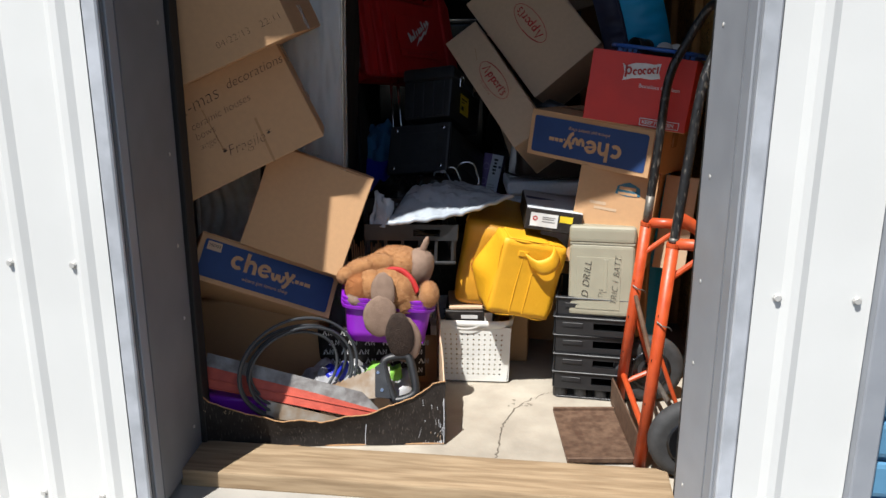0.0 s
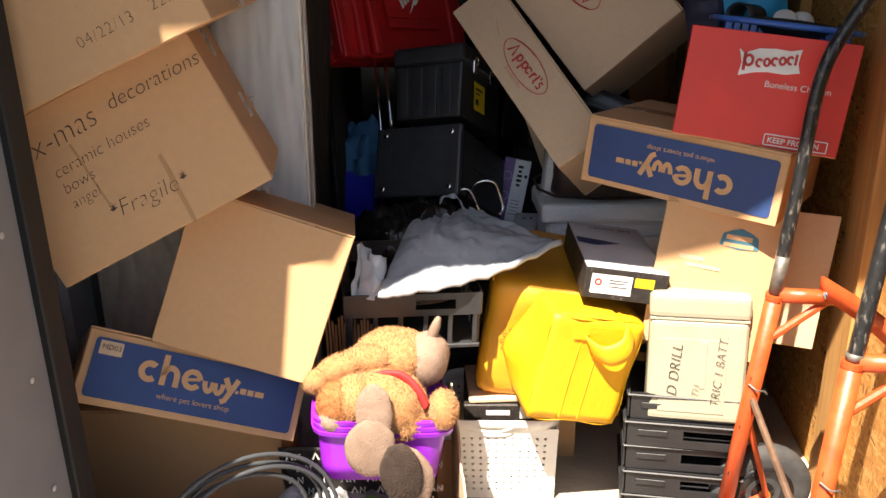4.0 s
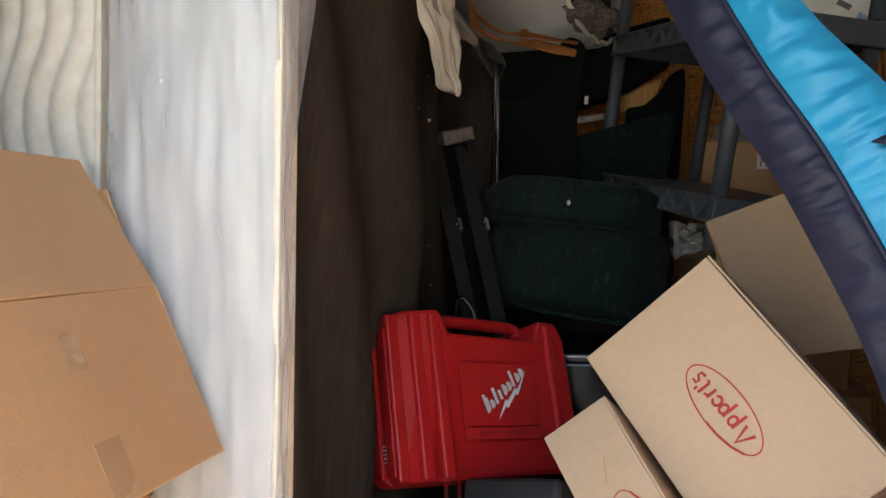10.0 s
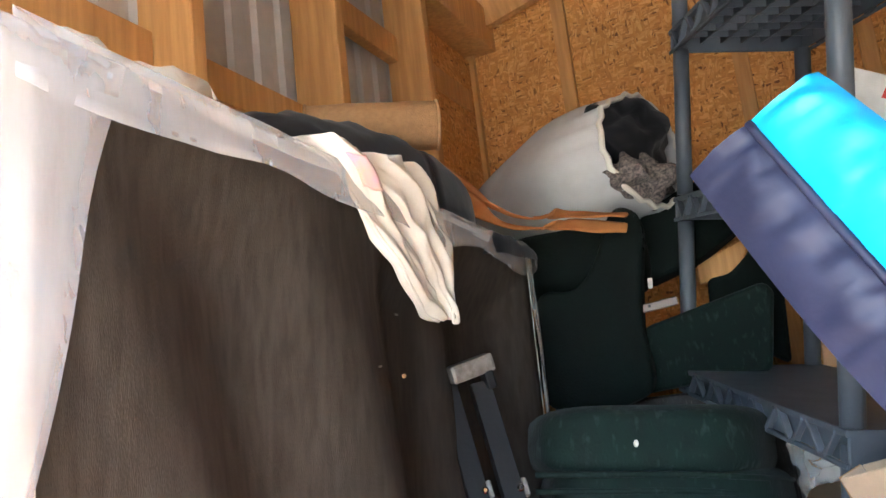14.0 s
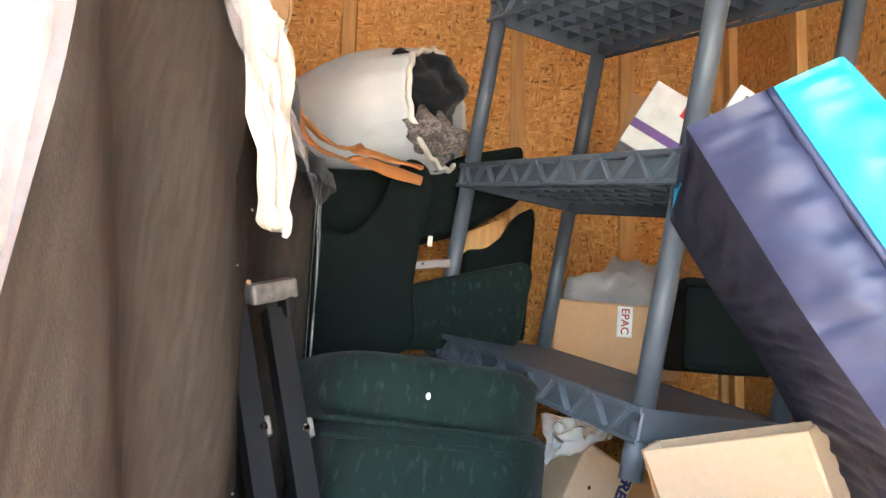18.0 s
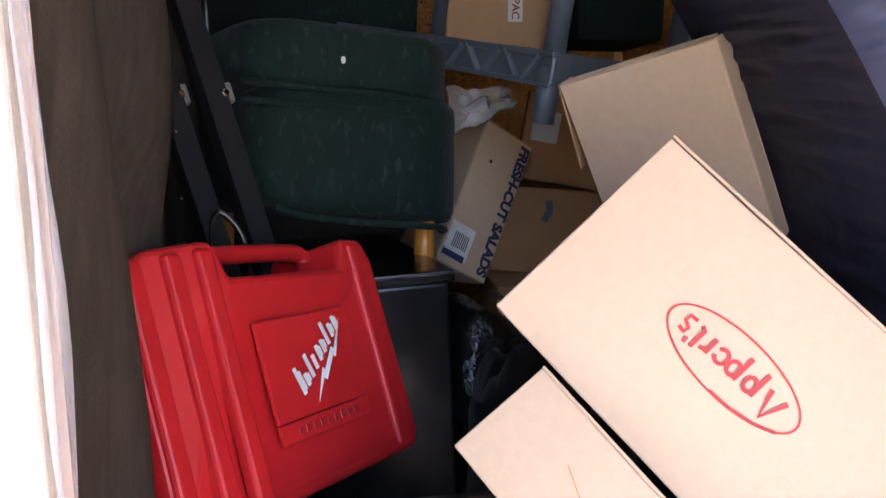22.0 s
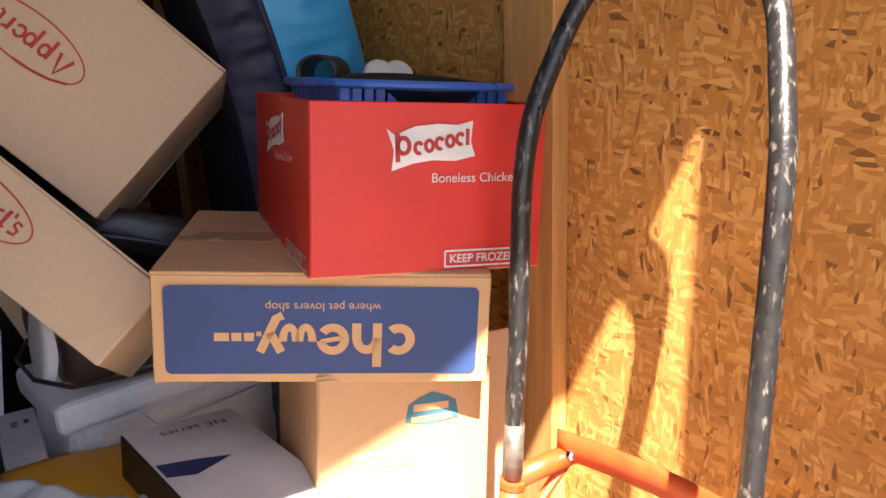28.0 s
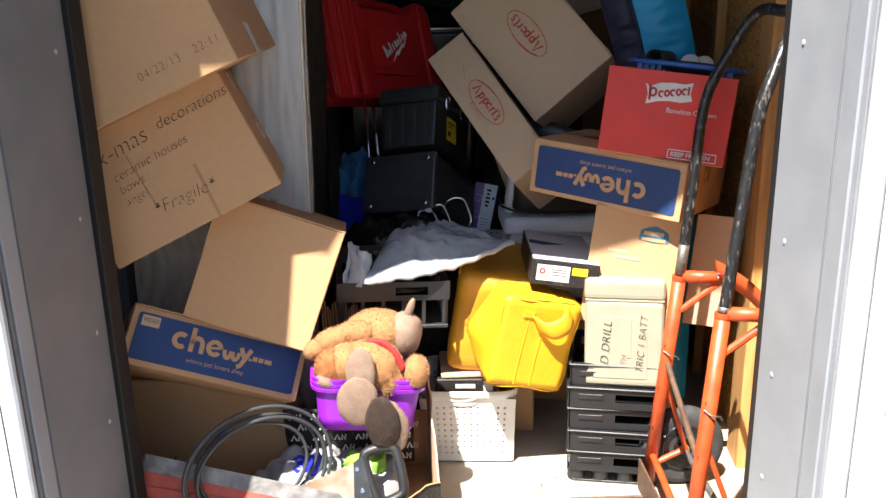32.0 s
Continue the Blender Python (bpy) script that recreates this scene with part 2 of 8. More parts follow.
CHROME = mk("chrome", (0.75, 0.75, 0.76), (0.68, 0.68, 0.7), rough=0.12, metal=1.0, bump=0)
ORANGE = mk("orange_red_enamel", (0.56, 0.085, 0.02), (0.46, 0.062, 0.016), scale=30, rough=0.42, bump=0.12, bscale=120, big=0.15)
BLACK_PAINT = mk("chipped_black_enamel", (0.02, 0.02, 0.021), (0.012, 0.012, 0.013), scale=60, rough=0.32, bump=0.3, bscale=90)
BARE = mk("scuffed_bare_steel", (0.25, 0.235, 0.215), (0.15, 0.135, 0.115), scale=50, rough=0.5, metal=0.6, bump=0.3, bscale=120)
RUST = mk("rusty_plate", (0.17, 0.105, 0.068), (0.10, 0.056, 0.036), scale=45, rough=0.7, metal=0.35, bump=0.3, bscale=90, big=0.2)
RUBBER = mk("worn_tyre_rubber", (0.05, 0.05, 0.052), (0.035, 0.035, 0.036), scale=50, rough=0.75, bump=0.2)
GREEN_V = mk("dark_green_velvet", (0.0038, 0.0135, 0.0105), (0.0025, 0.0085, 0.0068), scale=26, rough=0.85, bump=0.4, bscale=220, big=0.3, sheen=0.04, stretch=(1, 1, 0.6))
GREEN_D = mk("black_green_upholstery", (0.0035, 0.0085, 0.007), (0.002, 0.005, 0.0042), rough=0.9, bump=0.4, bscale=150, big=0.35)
AMBER = wood("amber_varnished_wood", (0.50, 0.20, 0.03), (0.40, 0.15, 0.02), rough=0.3)
BLACK_STEEL = mk("black_glossy_steel", (0.012, 0.012, 0.014), (0.009, 0.009, 0.01), rough=0.22, bump=0.02)
BLACK_IRON = mk("black_angle_iron", (0.008, 0.008, 0.009), (0.006, 0.006, 0.0065), rough=0.55, bump=0.15)
DARK_CLOTH = mk("black_quilted_cloth", (0.006, 0.0065, 0.009), (0.004, 0.0045, 0.006), rough=0.75, bump=0.5, bscale=22, big=0.3, sheen=0.1)
TAN_CLOTH = mk("tan_carpet_back", (0.36, 0.21, 0.10), (0.30, 0.17, 0.08), scale=80, rough=0.9, bump=0.5, bscale=300)
RUST_CLOTH = mk("rust_orange_binding", (0.42, 0.16, 0.045), (0.34, 0.12, 0.03), rough=0.85, bump=0.3, bscale=200)
WHITE_CLOTH = mk("off_white_cotton", (0.66, 0.62, 0.54), (0.59, 0.545, 0.47), rough=0.85, bump=0.4, bscale=30, big=0.08)
GREY_SACK = mk("pale_grey_sack", (0.52, 0.52, 0.52), (0.46, 0.46, 0.46), rough=0.55, bump=0.4, bscale=24, big=0.08)
WHITE_BAG = mk("white_poly_bag", (0.50, 0.54, 0.59), (0.36, 0.40, 0.45), scale=5, rough=0.26, bump=0.35, bscale=9, big=0.08, dist=0.01)
GREY_BAG = mk("grey_poly_bag", (0.36, 0.36, 0.37), (0.28, 0.28, 0.29), scale=9, rough=0.35, bump=0.7, bscale=24, dist=0.01)
BLACK_BAG = mk("black_bin_liner", (0.012, 0.012, 0.012), (0.008, 0.008, 0.008), rough=0.22, bump=0.9, bscale=20, dist=0.02)
FUR = mk("tan_plush", (0.47, 0.235, 0.095), (0.38, 0.175, 0.062), scale=70, rough=0.95, bump=0.6, bscale=280, big=0.15, sheen=0.15)
FUR_M = mk("russet_plush", (0.43, 0.175, 0.06), (0.36, 0.135, 0.043), scale=60, rough=0.95, bump=0.5, bscale=300, big=0.15)
FUR_K = mk("dark_brown_plush", (0.06, 0.038, 0.028), (0.04, 0.025, 0.018), scale=40, rough=0.95, bump=0.6, bscale=260, big=0.2)
FUR_D = mk("brown_plush", (0.30, 0.205, 0.15), (0.25, 0.165, 0.12), scale=40, rough=0.95, bump=0.6, bscale=260, big=0.2)
CABLE = mk("grey_cable_sheath", (0.05, 0.054, 0.060), (0.036, 0.04, 0.045), rough=0.45, bump=0.02)
TOOL_GREY = mk("worn_grey_tin", (0.30, 0.29, 0.28), (0.16, 0.14, 0.13), scale=26, rough=0.5, metal=0.4, bump=0.3)
TOOL_RED = mk("worn_red_tin", (0.50, 0.085, 0.05), (0.36, 0.055, 0.035), scale=20, rough=0.55, bump=0.25)
BLADE = mk("rust_spotted_blade", (0.52, 0.48, 0.42), (0.36, 0.22, 0.11), scale=14, rough=0.42, metal=0.7, bump=0.1)
BLACK_CARD = mk("scuffed_black_board", (0.026, 0.022, 0.02), (0.018, 0.015, 0.014), scale=40, rough=0.45, bump=0.2, bscale=200, big=0.25)
LIGHT_BLUE = mk("light_blue_cloth", (0.13, 0.40, 0.55), (0.09, 0.30, 0.43), rough=0.85, bump=0.5, bscale=30)
ROYAL = mk("royal_blue_plastic", (0.02, 0.03, 0.42), (0.016, 0.025, 0.36), rough=0.35, bump=0.1)
VIOLET = mk("violet_print", (0.14, 0.06, 0.26), (0.11, 0.045, 0.2), rough=0.45, bump=0)
PALE_PAPER = mk("pale_grey_paper", (0.62, 0.64, 0.68), (0.56, 0.58, 0.62), rough=0.6, bump=0.03)
YELLOW_INK = mk("yellow_print", (0.75, 0.55, 0.02), rough=0.5, bump=0)
LIME = mk("lime_green_cloth", (0.22, 0.50, 0.06), rough=0.8, bump=0.4, bscale=40)
BROWN_VINYL = mk("dark_brown_vinyl", (0.045, 0.028, 0.024), (0.032, 0.02, 0.017), rough=0.45, bump=0.2, bscale=80)
FOAM = mk("white_foam", (0.80, 0.81, 0.84), (0.75, 0.76, 0.79), scale=120, rough=0.75, bump=0.3, bscale=300)
BROWN_BOOK = mk("brown_board", (0.16, 0.085, 0.05), (0.11, 0.058, 0.034), rough=0.6, bump=0.15)
PAPER_EDGE = mk("page_edges", (0.58, 0.46, 0.28), (0.48, 0.37, 0.22), scale=4, rough=0.9, bump=0.3, bscale=40, stretch=(1, 1, 60))
STICK = wood("raw_sticks", (0.45, 0.25, 0.12), (0.36, 0.18, 0.08))
WAX_RED = mk("red_ribbon", (0.55, 0.02, 0.02), rough=0.7, bump=0.2)



def dusty(m, colour, lo, hi, stretch):
    """Pale rubbed streaks over a material."""
    n, ln = m.node_tree.nodes, m.node_tree.links
    mp, nz, rp, mx = n.new("ShaderNodeMapping"), n.new("ShaderNodeTexNoise"), n.new("ShaderNodeValToRGB"), n.new("ShaderNodeMixRGB")
    mp.inputs["Scale"].default_value = stretch
    nz.inputs["Scale"].default_value, nz.inputs["Detail"].default_value = 5, 8
    ln.new(n["Texture Coordinate"].outputs["Object"], mp.inputs[0])
    ln.new(mp.outputs[0], nz.inputs["Vector"])
    rp.color_ramp.elements[0].position, rp.color_ramp.elements[1].position = lo, hi
    ln.new(nz.outputs[0], rp.inputs[0])
    ln.new(rp.outputs[0], mx.inputs[0])
    ln.new(n["Hue/Saturation/Value"].outputs[0], mx.inputs[1])
    mx.inputs[2].default_value = (*colour, 1)
    ln.new(mx.outputs[0], n["Principled BSDF"].inputs["Base Color"])


for m_ in (GREEN_V, GREEN_D, DARK_CLOTH, BLACK_CARD, BLACK_IRON):
    m_.node_tree.nodes["Principled BSDF"].inputs["Specular IOR Level"].default_value = 0.22
dusty(GREEN_V, (0.045, 0.070, 0.062), 0.57, 0.92, (13, 13, 5.5))
dusty(BLACK_CARD, (0.16, 0.135, 0.115), 0.60, 0.78, (60, 60, 10))
dusty(BLACK_PAINT, (0.15, 0.135, 0.118), 0.57, 0.70, (30, 30, 10))
dusty(DUST, (0.066, 0.055, 0.046), 0.50, 0.85, (9, 9, 1.6))

# ---- builders ----


def part(name, bm, material, parent=None, label="", m=None, smooth=False):
    me = bpy.data.meshes.new(name)
    bm.normal_update()
    if smooth:
        for f in bm.faces:
            f.smooth = True
    bm.to_mesh(me)
    bm.free()
    me.materials.append(material)
    ob = new(name, me)
    if parent is not None:
        ob.parent = parent
    if m is not None:
        ob.matrix_basis = m
    return tagged(ob, label)


def thing(name, m, label, category, group="", kind=""):
    ob = new(name)
    ob.empty_display_size = 0.05
    ob.matrix_basis = m
    return tagged(ob, label, category, group, kind)


def box(dx, dy, dz, at=(0, 0, 0), bev=0.003, seg=1, wob=0.0, cuts=0, seed=0, bm=None):
    own = bmesh.new()
    bmesh.ops.create_cube(own, size=1)
    bmesh.ops.scale(own, vec=(dx, dy, dz), verts=own.verts)
    if bev:
        bmesh.ops.bevel(own, geom=own.edges[:], offset=min(bev, 0.45 * min(dx, dy, dz)), segments=seg, affect="EDGES", profile=0.6)
    if cuts:
        bmesh.ops.subdivide_edges(own, edges=[e for e in own.edges if e.calc_length() > 0.3 * max(dx, dz)], cuts=cuts, use_grid_fill=True)
    if wob:
        for v in own.verts:
            v.co += noise.noise_vector(v.co * 5 + Vector((seed * 3.1, seed, 0))) * wob
    bmesh.ops.translate(own, vec=at, verts=own.verts)
    return merge(bm, own)


def merge(bm, own):
    if bm is None:
        return own
    me = bpy.data.meshes.new("tmp")
    own.to_mesh(me)
    own.free()
    bm.from_mesh(me)
    bpy.data.meshes.remove(me)
    return bm


def moved(bm, m):
    bmesh.ops.transform(bm, matrix=m, verts=bm.verts)
    return bm


def curve_points(pts, n=8, closed=False):
    """Catmull-Rom through a few points."""
    p = [Vector(q) for q in pts]
    k = len(p)
    out = []
    for i in range(k if closed else k - 1):
        a, b, c, d = (p[j % k] if closed else p[min(max(j, 0), k - 1)] for j in (i - 1, i, i + 1, i + 2))
        for s in range(n):
            t = s / n
            out.append(0.5 * (2 * b + (c - a) * t + (2 * a - 5 * b + 4 * c - d) * t * t + (3 * b - a - 3 * c + d) * t ** 3))
    if not closed:
        out.append(p[-1])
    return out


def tube(pts, r, segs=10, closed=False, caps=True, bm=None):
    own = bmesh.new()
    p = [Vector(q) for q in pts]
    k = len(p)
    rings = []
    up = Vector((0.13, 0.31, 0.94))
    for i in range(k):
        a, c = (p[i - 1], p[(i + 1) % k]) if closed else (p[max(i - 1, 0)], p[min(i + 1, k - 1)])
        t = (c - a).normalized()
        if abs(t.dot(up)) > 0.97:
            up = Vector((1, 0.1, 0))
        side = t.cross(up).normalized()
        up = side.cross(t).normalized()
        rad = r(i / (k - 1)) if callable(r) else r
        rings.append([own.verts.new(p[i] + (side * math.cos(w) + up * math.sin(w)) * rad) for w in (2 * math.pi * j / segs for j in range(segs))])
    for i in range(k if closed else k - 1):
        A, C = rings[i], rings[(i + 1) % k]
        for j in range(segs):
            own.faces.new((A[j], A[(j + 1) % segs], C[(j + 1) % segs], C[j]))
    if caps and not closed:
        own.faces.new(rings[0][::-1])
        own.faces.new(rings[-1])
    bmesh.ops.recalc_face_normals(own, faces=own.faces)
    return merge(bm, own)


def lathe(profile, segs=24, bm=None):
    """Profile of (radius, z), turned about z."""
    own = bmesh.new()
    rings = [[own.verts.new((r * math.cos(2 * math.pi * j / segs), r * math.sin(2 * math.pi * j / segs), z)) for j in range(segs)] for r, z in profile]
    for A, C in zip(rings, rings[1:]):
        for j in range(segs):
            own.faces.new((A[j], A[(j + 1) % segs], C[(j + 1) % segs], C[j]))
    own.faces.new(rings[0][::-1])
    own.faces.new(rings[-1])
    bmesh.ops.recalc_face_normals(own, faces=own.faces)
    return merge(bm, own)


def surface(nu, nv, fn, thick=0.0, closed_u=False, bm=None):
    own = bmesh.new()
    g = [[own.verts.new(fn(i / nu, j / nv)) for j in range(nv + 1)] for i in range(nu if closed_u else nu + 1)]
    for i in range(nu):
        for j in range(nv):
            A, C = g[i], g[(i + 1) % len(g)]
            own.faces.new((A[j], C[j], C[j + 1], A[j + 1]))
    bmesh.ops.recalc_face_normals(own, faces=own.faces)
    if thick:
        shell(own, thick)
    return merge(bm, own)


def shell(own, thick):
    """Give a sheet its thickness along the vertex normals."""
    own.normal_update()
    rim = [(e.verts[0], e.verts[1]) for e in own.edges if e.is_boundary]
    back = {v: own.verts.new(v.co - v.normal * thick) for v in list(own.verts)}
    for f in list(own.faces):
        own.faces.new([back[v] for v in reversed(f.verts)])
    for a, c in rim:
        own.faces.new((a, c, back[c], back[a]))
    bmesh.ops.recalc_face_normals(own, faces=own.faces)


def plate(outline, t, bm=None):
    """A flat outline in x, z, t thick towards -y."""
    own = bmesh.new()
    A = [own.verts.new((x, 0, z)) for x, z in outline]
    C = [own.verts.new((x, -t, z)) for x, z in outline]
    own.faces.new(A)
    own.faces.new(C[::-1])
    for i in range(len(A)):
        j = (i + 1) % len(A)
        own.faces.new((A[i], A[j], C[j], C[i]))
    bmesh.ops.recalc_face_normals(own, faces=own.faces)
    return merge(bm, own)


def ring(rx, rz, w, t=0.0006, at=(0, 0), a0=0, a1=360, n=40, bm=None):
    """A flat elliptical band in x, z."""
    own = bmesh.new()
    k = max(4, int(n * (a1 - a0) / 360))
    V = []
    for i in range(k + 1):
        a = radians(a0 + (a1 - a0) * i / k)
        V.append([own.verts.new((at[0] + (rx - s * w) * math.cos(a), -t, at[1] + (rz - s * w) * math.sin(a))) for s in (0, 1)])
    for A, C in zip(V, V[1:]):
        own.faces.new((A[0], C[0], C[1], A[1]))
    return merge(bm, own)


def stroke(pts, w, t=0.0006, bm=None):
    """A flat pen stroke in x, z."""
    own = bmesh.new()
    p = [Vector((x, 0, z)) for x, z in pts]
    V = []
    for i in range(len(p)):
        d = (p[min(i + 1, len(p) - 1)] - p[max(i - 1, 0)]).normalized()
        s = Vector((-d.z, 0, d.x)) * w / 2
        V.append((own.verts.new(p[i] + s + Vector((0, -t, 0))), own.verts.new(p[i] - s + Vector((0, -t, 0)))))
    for A, C in zip(V, V[1:]):
        own.faces.new((A[0], C[0], C[1], A[1]))
    return merge(bm, own)


def lettering(words, size, material, parent, at, turn=0.0, align="LEFT", shear=0.0, bold=0.0, spread=1.0, m=None, name="lettering"):
    """Words laid on a face that looks to -y of the parent."""
    cu = bpy.data.curves.new("words", "FONT")
    cu.body, cu.size, cu.align_x, cu.shear, cu.offset, cu.space_character = words, size, align, shear, bold, spread
    tmp = new("words", cu)
    dg = bpy.context.evaluated_depsgraph_get()
    me = bpy.data.meshes.new_from_object(tmp.evaluated_get(dg))
    bpy.data.objects.remove(tmp)
    me.materials.clear()
    me.materials.append(material)
    ob = new(name, me)
    ob.parent = parent
    ob.matrix_basis = (m if m is not None else Matrix()) @ Matrix.Translation(at) @ Matrix.Rotation(radians(90), 4, "X") @ Matrix.Rotation(radians(turn), 4, "Z")
    return ob


def bars(rows, material, parent, name="print", m=None, t=0.0005):
    """Small print that cannot be read, as bars: x, z, width, height."""
    bm = bmesh.new()
    for x, z, w, h in rows:
        stroke([(x, z), (x + w, z)], h, t, bm)
    return part(name, bm, material, parent, m=m)


def P(c, r):
    return pose(*c, *r)


def carton(name, c, r, d, material, label, seam=True, tape=True, open_top=False, group="", wob=0.002, seed=0):
    """A cardboard box: four panels, bottom, top flaps with a seam and a tape strip. Built round its middle."""
    w, e, h = d
    ob = thing(name, P(c, r), label, "cardboard box", group)
    t = 0.004
    for nm, dx, dy, at in (("front_panel", w, t, (0, -e / 2 + t / 2, 0)), ("back_panel", w, t, (0, e / 2 - t / 2, 0)),
                           ("side_panel", t, e - 2 * t - 0.001, (-w / 2 + t / 2, 0, 0)), ("side_panel", t, e - 2 * t - 0.001, (w / 2 - t / 2, 0, 0))):
        part(nm, box(dx, dy, h, at, 0.0016, 1, wob, 3, seed), material, ob)
    part("bottom_panel", box(w - 2 * t, e - 2 * t, t, (0, 0, -h / 2 + t / 2), 0.001), material, ob)
    if not open_top:
        for s in (-1, 1):
            part("flap", box(w, e / 2 - 0.0015, t, (0, s * (e / 4 + 0.0004), h / 2 + t / 2 + 0.0005), 0.0012, 1, wob * 0.6, 3, seed + s), material, ob)
        if tape:
            part("tape", box(w * 0.99, 0.05, 0.0008, (0, 0, h / 2 + t + 0.0016), 0), TAPE, ob)
            for s in (-1, 1):
                part("tape", box(0.0008, 0.05, 0.06, (s * (w / 2 + 0.001), 0, h / 2 - 0.028), 0), TAPE, ob)
    return ob

# ---- structure ----
XL, XR, YB = -0.95, 0.80, 3.03          # inner faces of the sheathing, in the building's own axes
DL, DR, EXT = -0.675, 0.645, -0.396     # door opening and the outer face of the front wall
HEAD = 2.41
EXL = -0.360                            # outer face on the left side


def built(name, bm, material, label, category, kind="structure", m=BM):
    return tagged(part(name, bm, material, None, label, m), label, category, "", kind)


built("ground", box(600, 600, 0.1, (0, 0, -0.080), 0), ASPHALT, "dark asphalt drive in front of the storage units", "ground", m=Matrix())
built("pavement", box(14, 0.55, 0.05, (0, EXT + 0.10, -0.048), 0.004), APRON, "pale concrete apron strip along the units", "pavement")
floor = built("floor", box(XR - XL + 0.2, YB + 0.16, 0.06, ((XL + XR) / 2, YB / 2 - 0.06, -0.03), 0), CONC, "pale concrete slab floor with a crack", "floor")
rk = random.Random(12)
CRACK = [(0.34, 0.506), (0.289, 0.47), (0.239, 0.425), (0.193, 0.363), (0.16, 0.269), (0.153, 0.216), (0.153, 0.159), (0.15, 0.089), (0.144, 0.031)]
fine = [Vector((*CRACK[k], 0)).lerp(Vector((*CRACK[k + 1], 0)), j / 6) + Vector((rk.uniform(-0.005, 0.005), rk.uniform(-0.005, 0.005), 0)) for k in range(len(CRACK) - 1) for j in range(6)]
cb, rim = bmesh.new(), []
for q in fine:                       # a ragged strip of dirt with broken edges
    g = rk.uniform(0.0008, 0.0030)
    rim.append((cb.verts.new((q.x - g, q.y, 0.0008)), cb.verts.new((q.x + g, q.y + rk.uniform(-0.002, 0.002), 0.0008))))
for (a, b_), (c, d) in zip(rim, rim[1:]):
    cb.faces.new((a, b_, d, c))
part("crack", cb, mk("crack_dirt", (0.13, 0.105, 0.08), rough=0.95, bump=0), floor, "dark ragged crack")
for k in range(7):
    q = Vector((*CRACK[3], 0)) + Vector((rk.uniform(-0.03, 0.045), rk.uniform(-0.02, 0.05), 0))
    chip = plate([(rk.uniform(0.003, 0.009) * math.cos(a), rk.uniform(0.003, 0.008) * math.sin(a)) for a in (0.2, 1.3, 2.4, 3.5, 4.5, 5.5)], 0.0006)
    part("chip", moved(chip, Matrix.Translation((q.x, q.y, 0.0006)) @ Matrix.Rotation(radians(-90), 4, "X")), mk("chipped_concrete", (0.30, 0.27, 0.22), (0.22, 0.19, 0.15), rough=0.95, bump=0.3), floor)
built("threshold", box(1.30, 0.165, 0.05, (-0.042, -0.085, 0.0), 0.006, 2, 0.002, 6), PINE_D, "weathered pale timber threshold board", "threshold")

# left wall: ribbed metal sheet on timber posts and rails


def ribbed(length, height, pitch, depth, rib=0.03, flank=0.012):
    """A ribbed sheet in x, z; ribs stand out towards -y."""
    bm = bmesh.new()
    xs = [(0.0, 0.0)]
    x = pitch / 2
    while x < length:
        for dx, dy in ((-rib / 2 - flank, 0), (-rib / 2, -depth), (rib / 2, -depth), (rib / 2 + flank, 0)):
            if 0 < x + dx < length:
                xs.append((x + dx, dy))
        x += pitch
    xs.append((length, 0.0))
    rows_ = [[bm.verts.new((a, b, z)) for a, b in xs] for z in (0, height)]
    for i in range(len(xs) - 1):
        bm.faces.new((rows_[0][i], rows_[0][i + 1], rows_[1][i + 1], rows_[1][i]))
    bm.normal_update()
    bmesh.ops.solidify(bm, geom=bm.faces[:], thickness=0.0015)
    return bm


TOP = 3.18
wl = built("wall_left", moved(ribbed(YB + 0.30, TOP, 0.10, 0.012, 0.05), Matrix.Translation((XL - 0.02, -0.22, 0)) @ Matrix.Rotation(radians(90), 4, "Z")), GALV, "grey ribbed metal sheet behind timber posts", "wall")
for y, dx in ((0.10, 0.075), (0.72, 0.05), (1.315, 0.14), (1.855, 0.14), (2.39, 0.14)):
    part("post", box(dx, 0.040, TOP - 0.165, (XL + dx / 2, y, (TOP - 0.165) / 2), 0.003), PINE, wl)
for z in (0.75, 1.55, 2.41, 2.815):
    for y0, y1 in ((-0.10, 0.08), (0.12, 0.70), (0.74, 1.295), (1.335, 1.835), (1.875, 2.37), (2.41, 2.96)):
        part("rail", box(0.040, y1 - y0 - 0.002, 0.088, (XL + 0.022, (y0 + y1) / 2, z), 0.003), PINE, wl)
part("top_plate", box(0.14, YB, 0.16, (XL + 0.07, YB / 2, TOP - 0.082), 0.003), PINE, wl)
part("panel", box(0.012, 0.60, 3.0, (XL + 0.025, 2.735, 1.5), 0), OSB, wl, "strand board panel")
# back wall
wb = built("wall_back", box(XR - XL + 0.3, 0.012, 4.0, ((XL + XR) / 2, YB + 0.006, 2.0), 0), OSB, "orange-brown oriented strand board back wall", "wall")
for x in (-0.925, -0.54, 0.06, 0.44, 0.775):
    part("stud", box(0.05, 0.03, 3.6, (x, YB - 0.016, 1.8), 0.002), PINE, wb)
part("batten", box(1.6, 0.02, 0.05, (-0.2, YB - 0.011, 3.34), 0.002), PINE, wb, m=Matrix.Translation((0, 0, 0)))
# right wall
wr = built("wall_right", box(0.012, YB + 0.20, 4.0, (XR + 0.006, YB / 2 - 0.08, 2.0), 0), OSB, "orange-brown oriented strand board side wall with timber studs", "wall")
for y, w in ((-0.10, 0.05), (0.595, 0.11), (1.2, 0.06), (1.8, 0.06), (2.4, 0.06), (2.95, 0.06)):
    part("stud", box(0.03, w, 3.6, (XR - 0.016, y, 1.8), 0.002), PINE, wr)
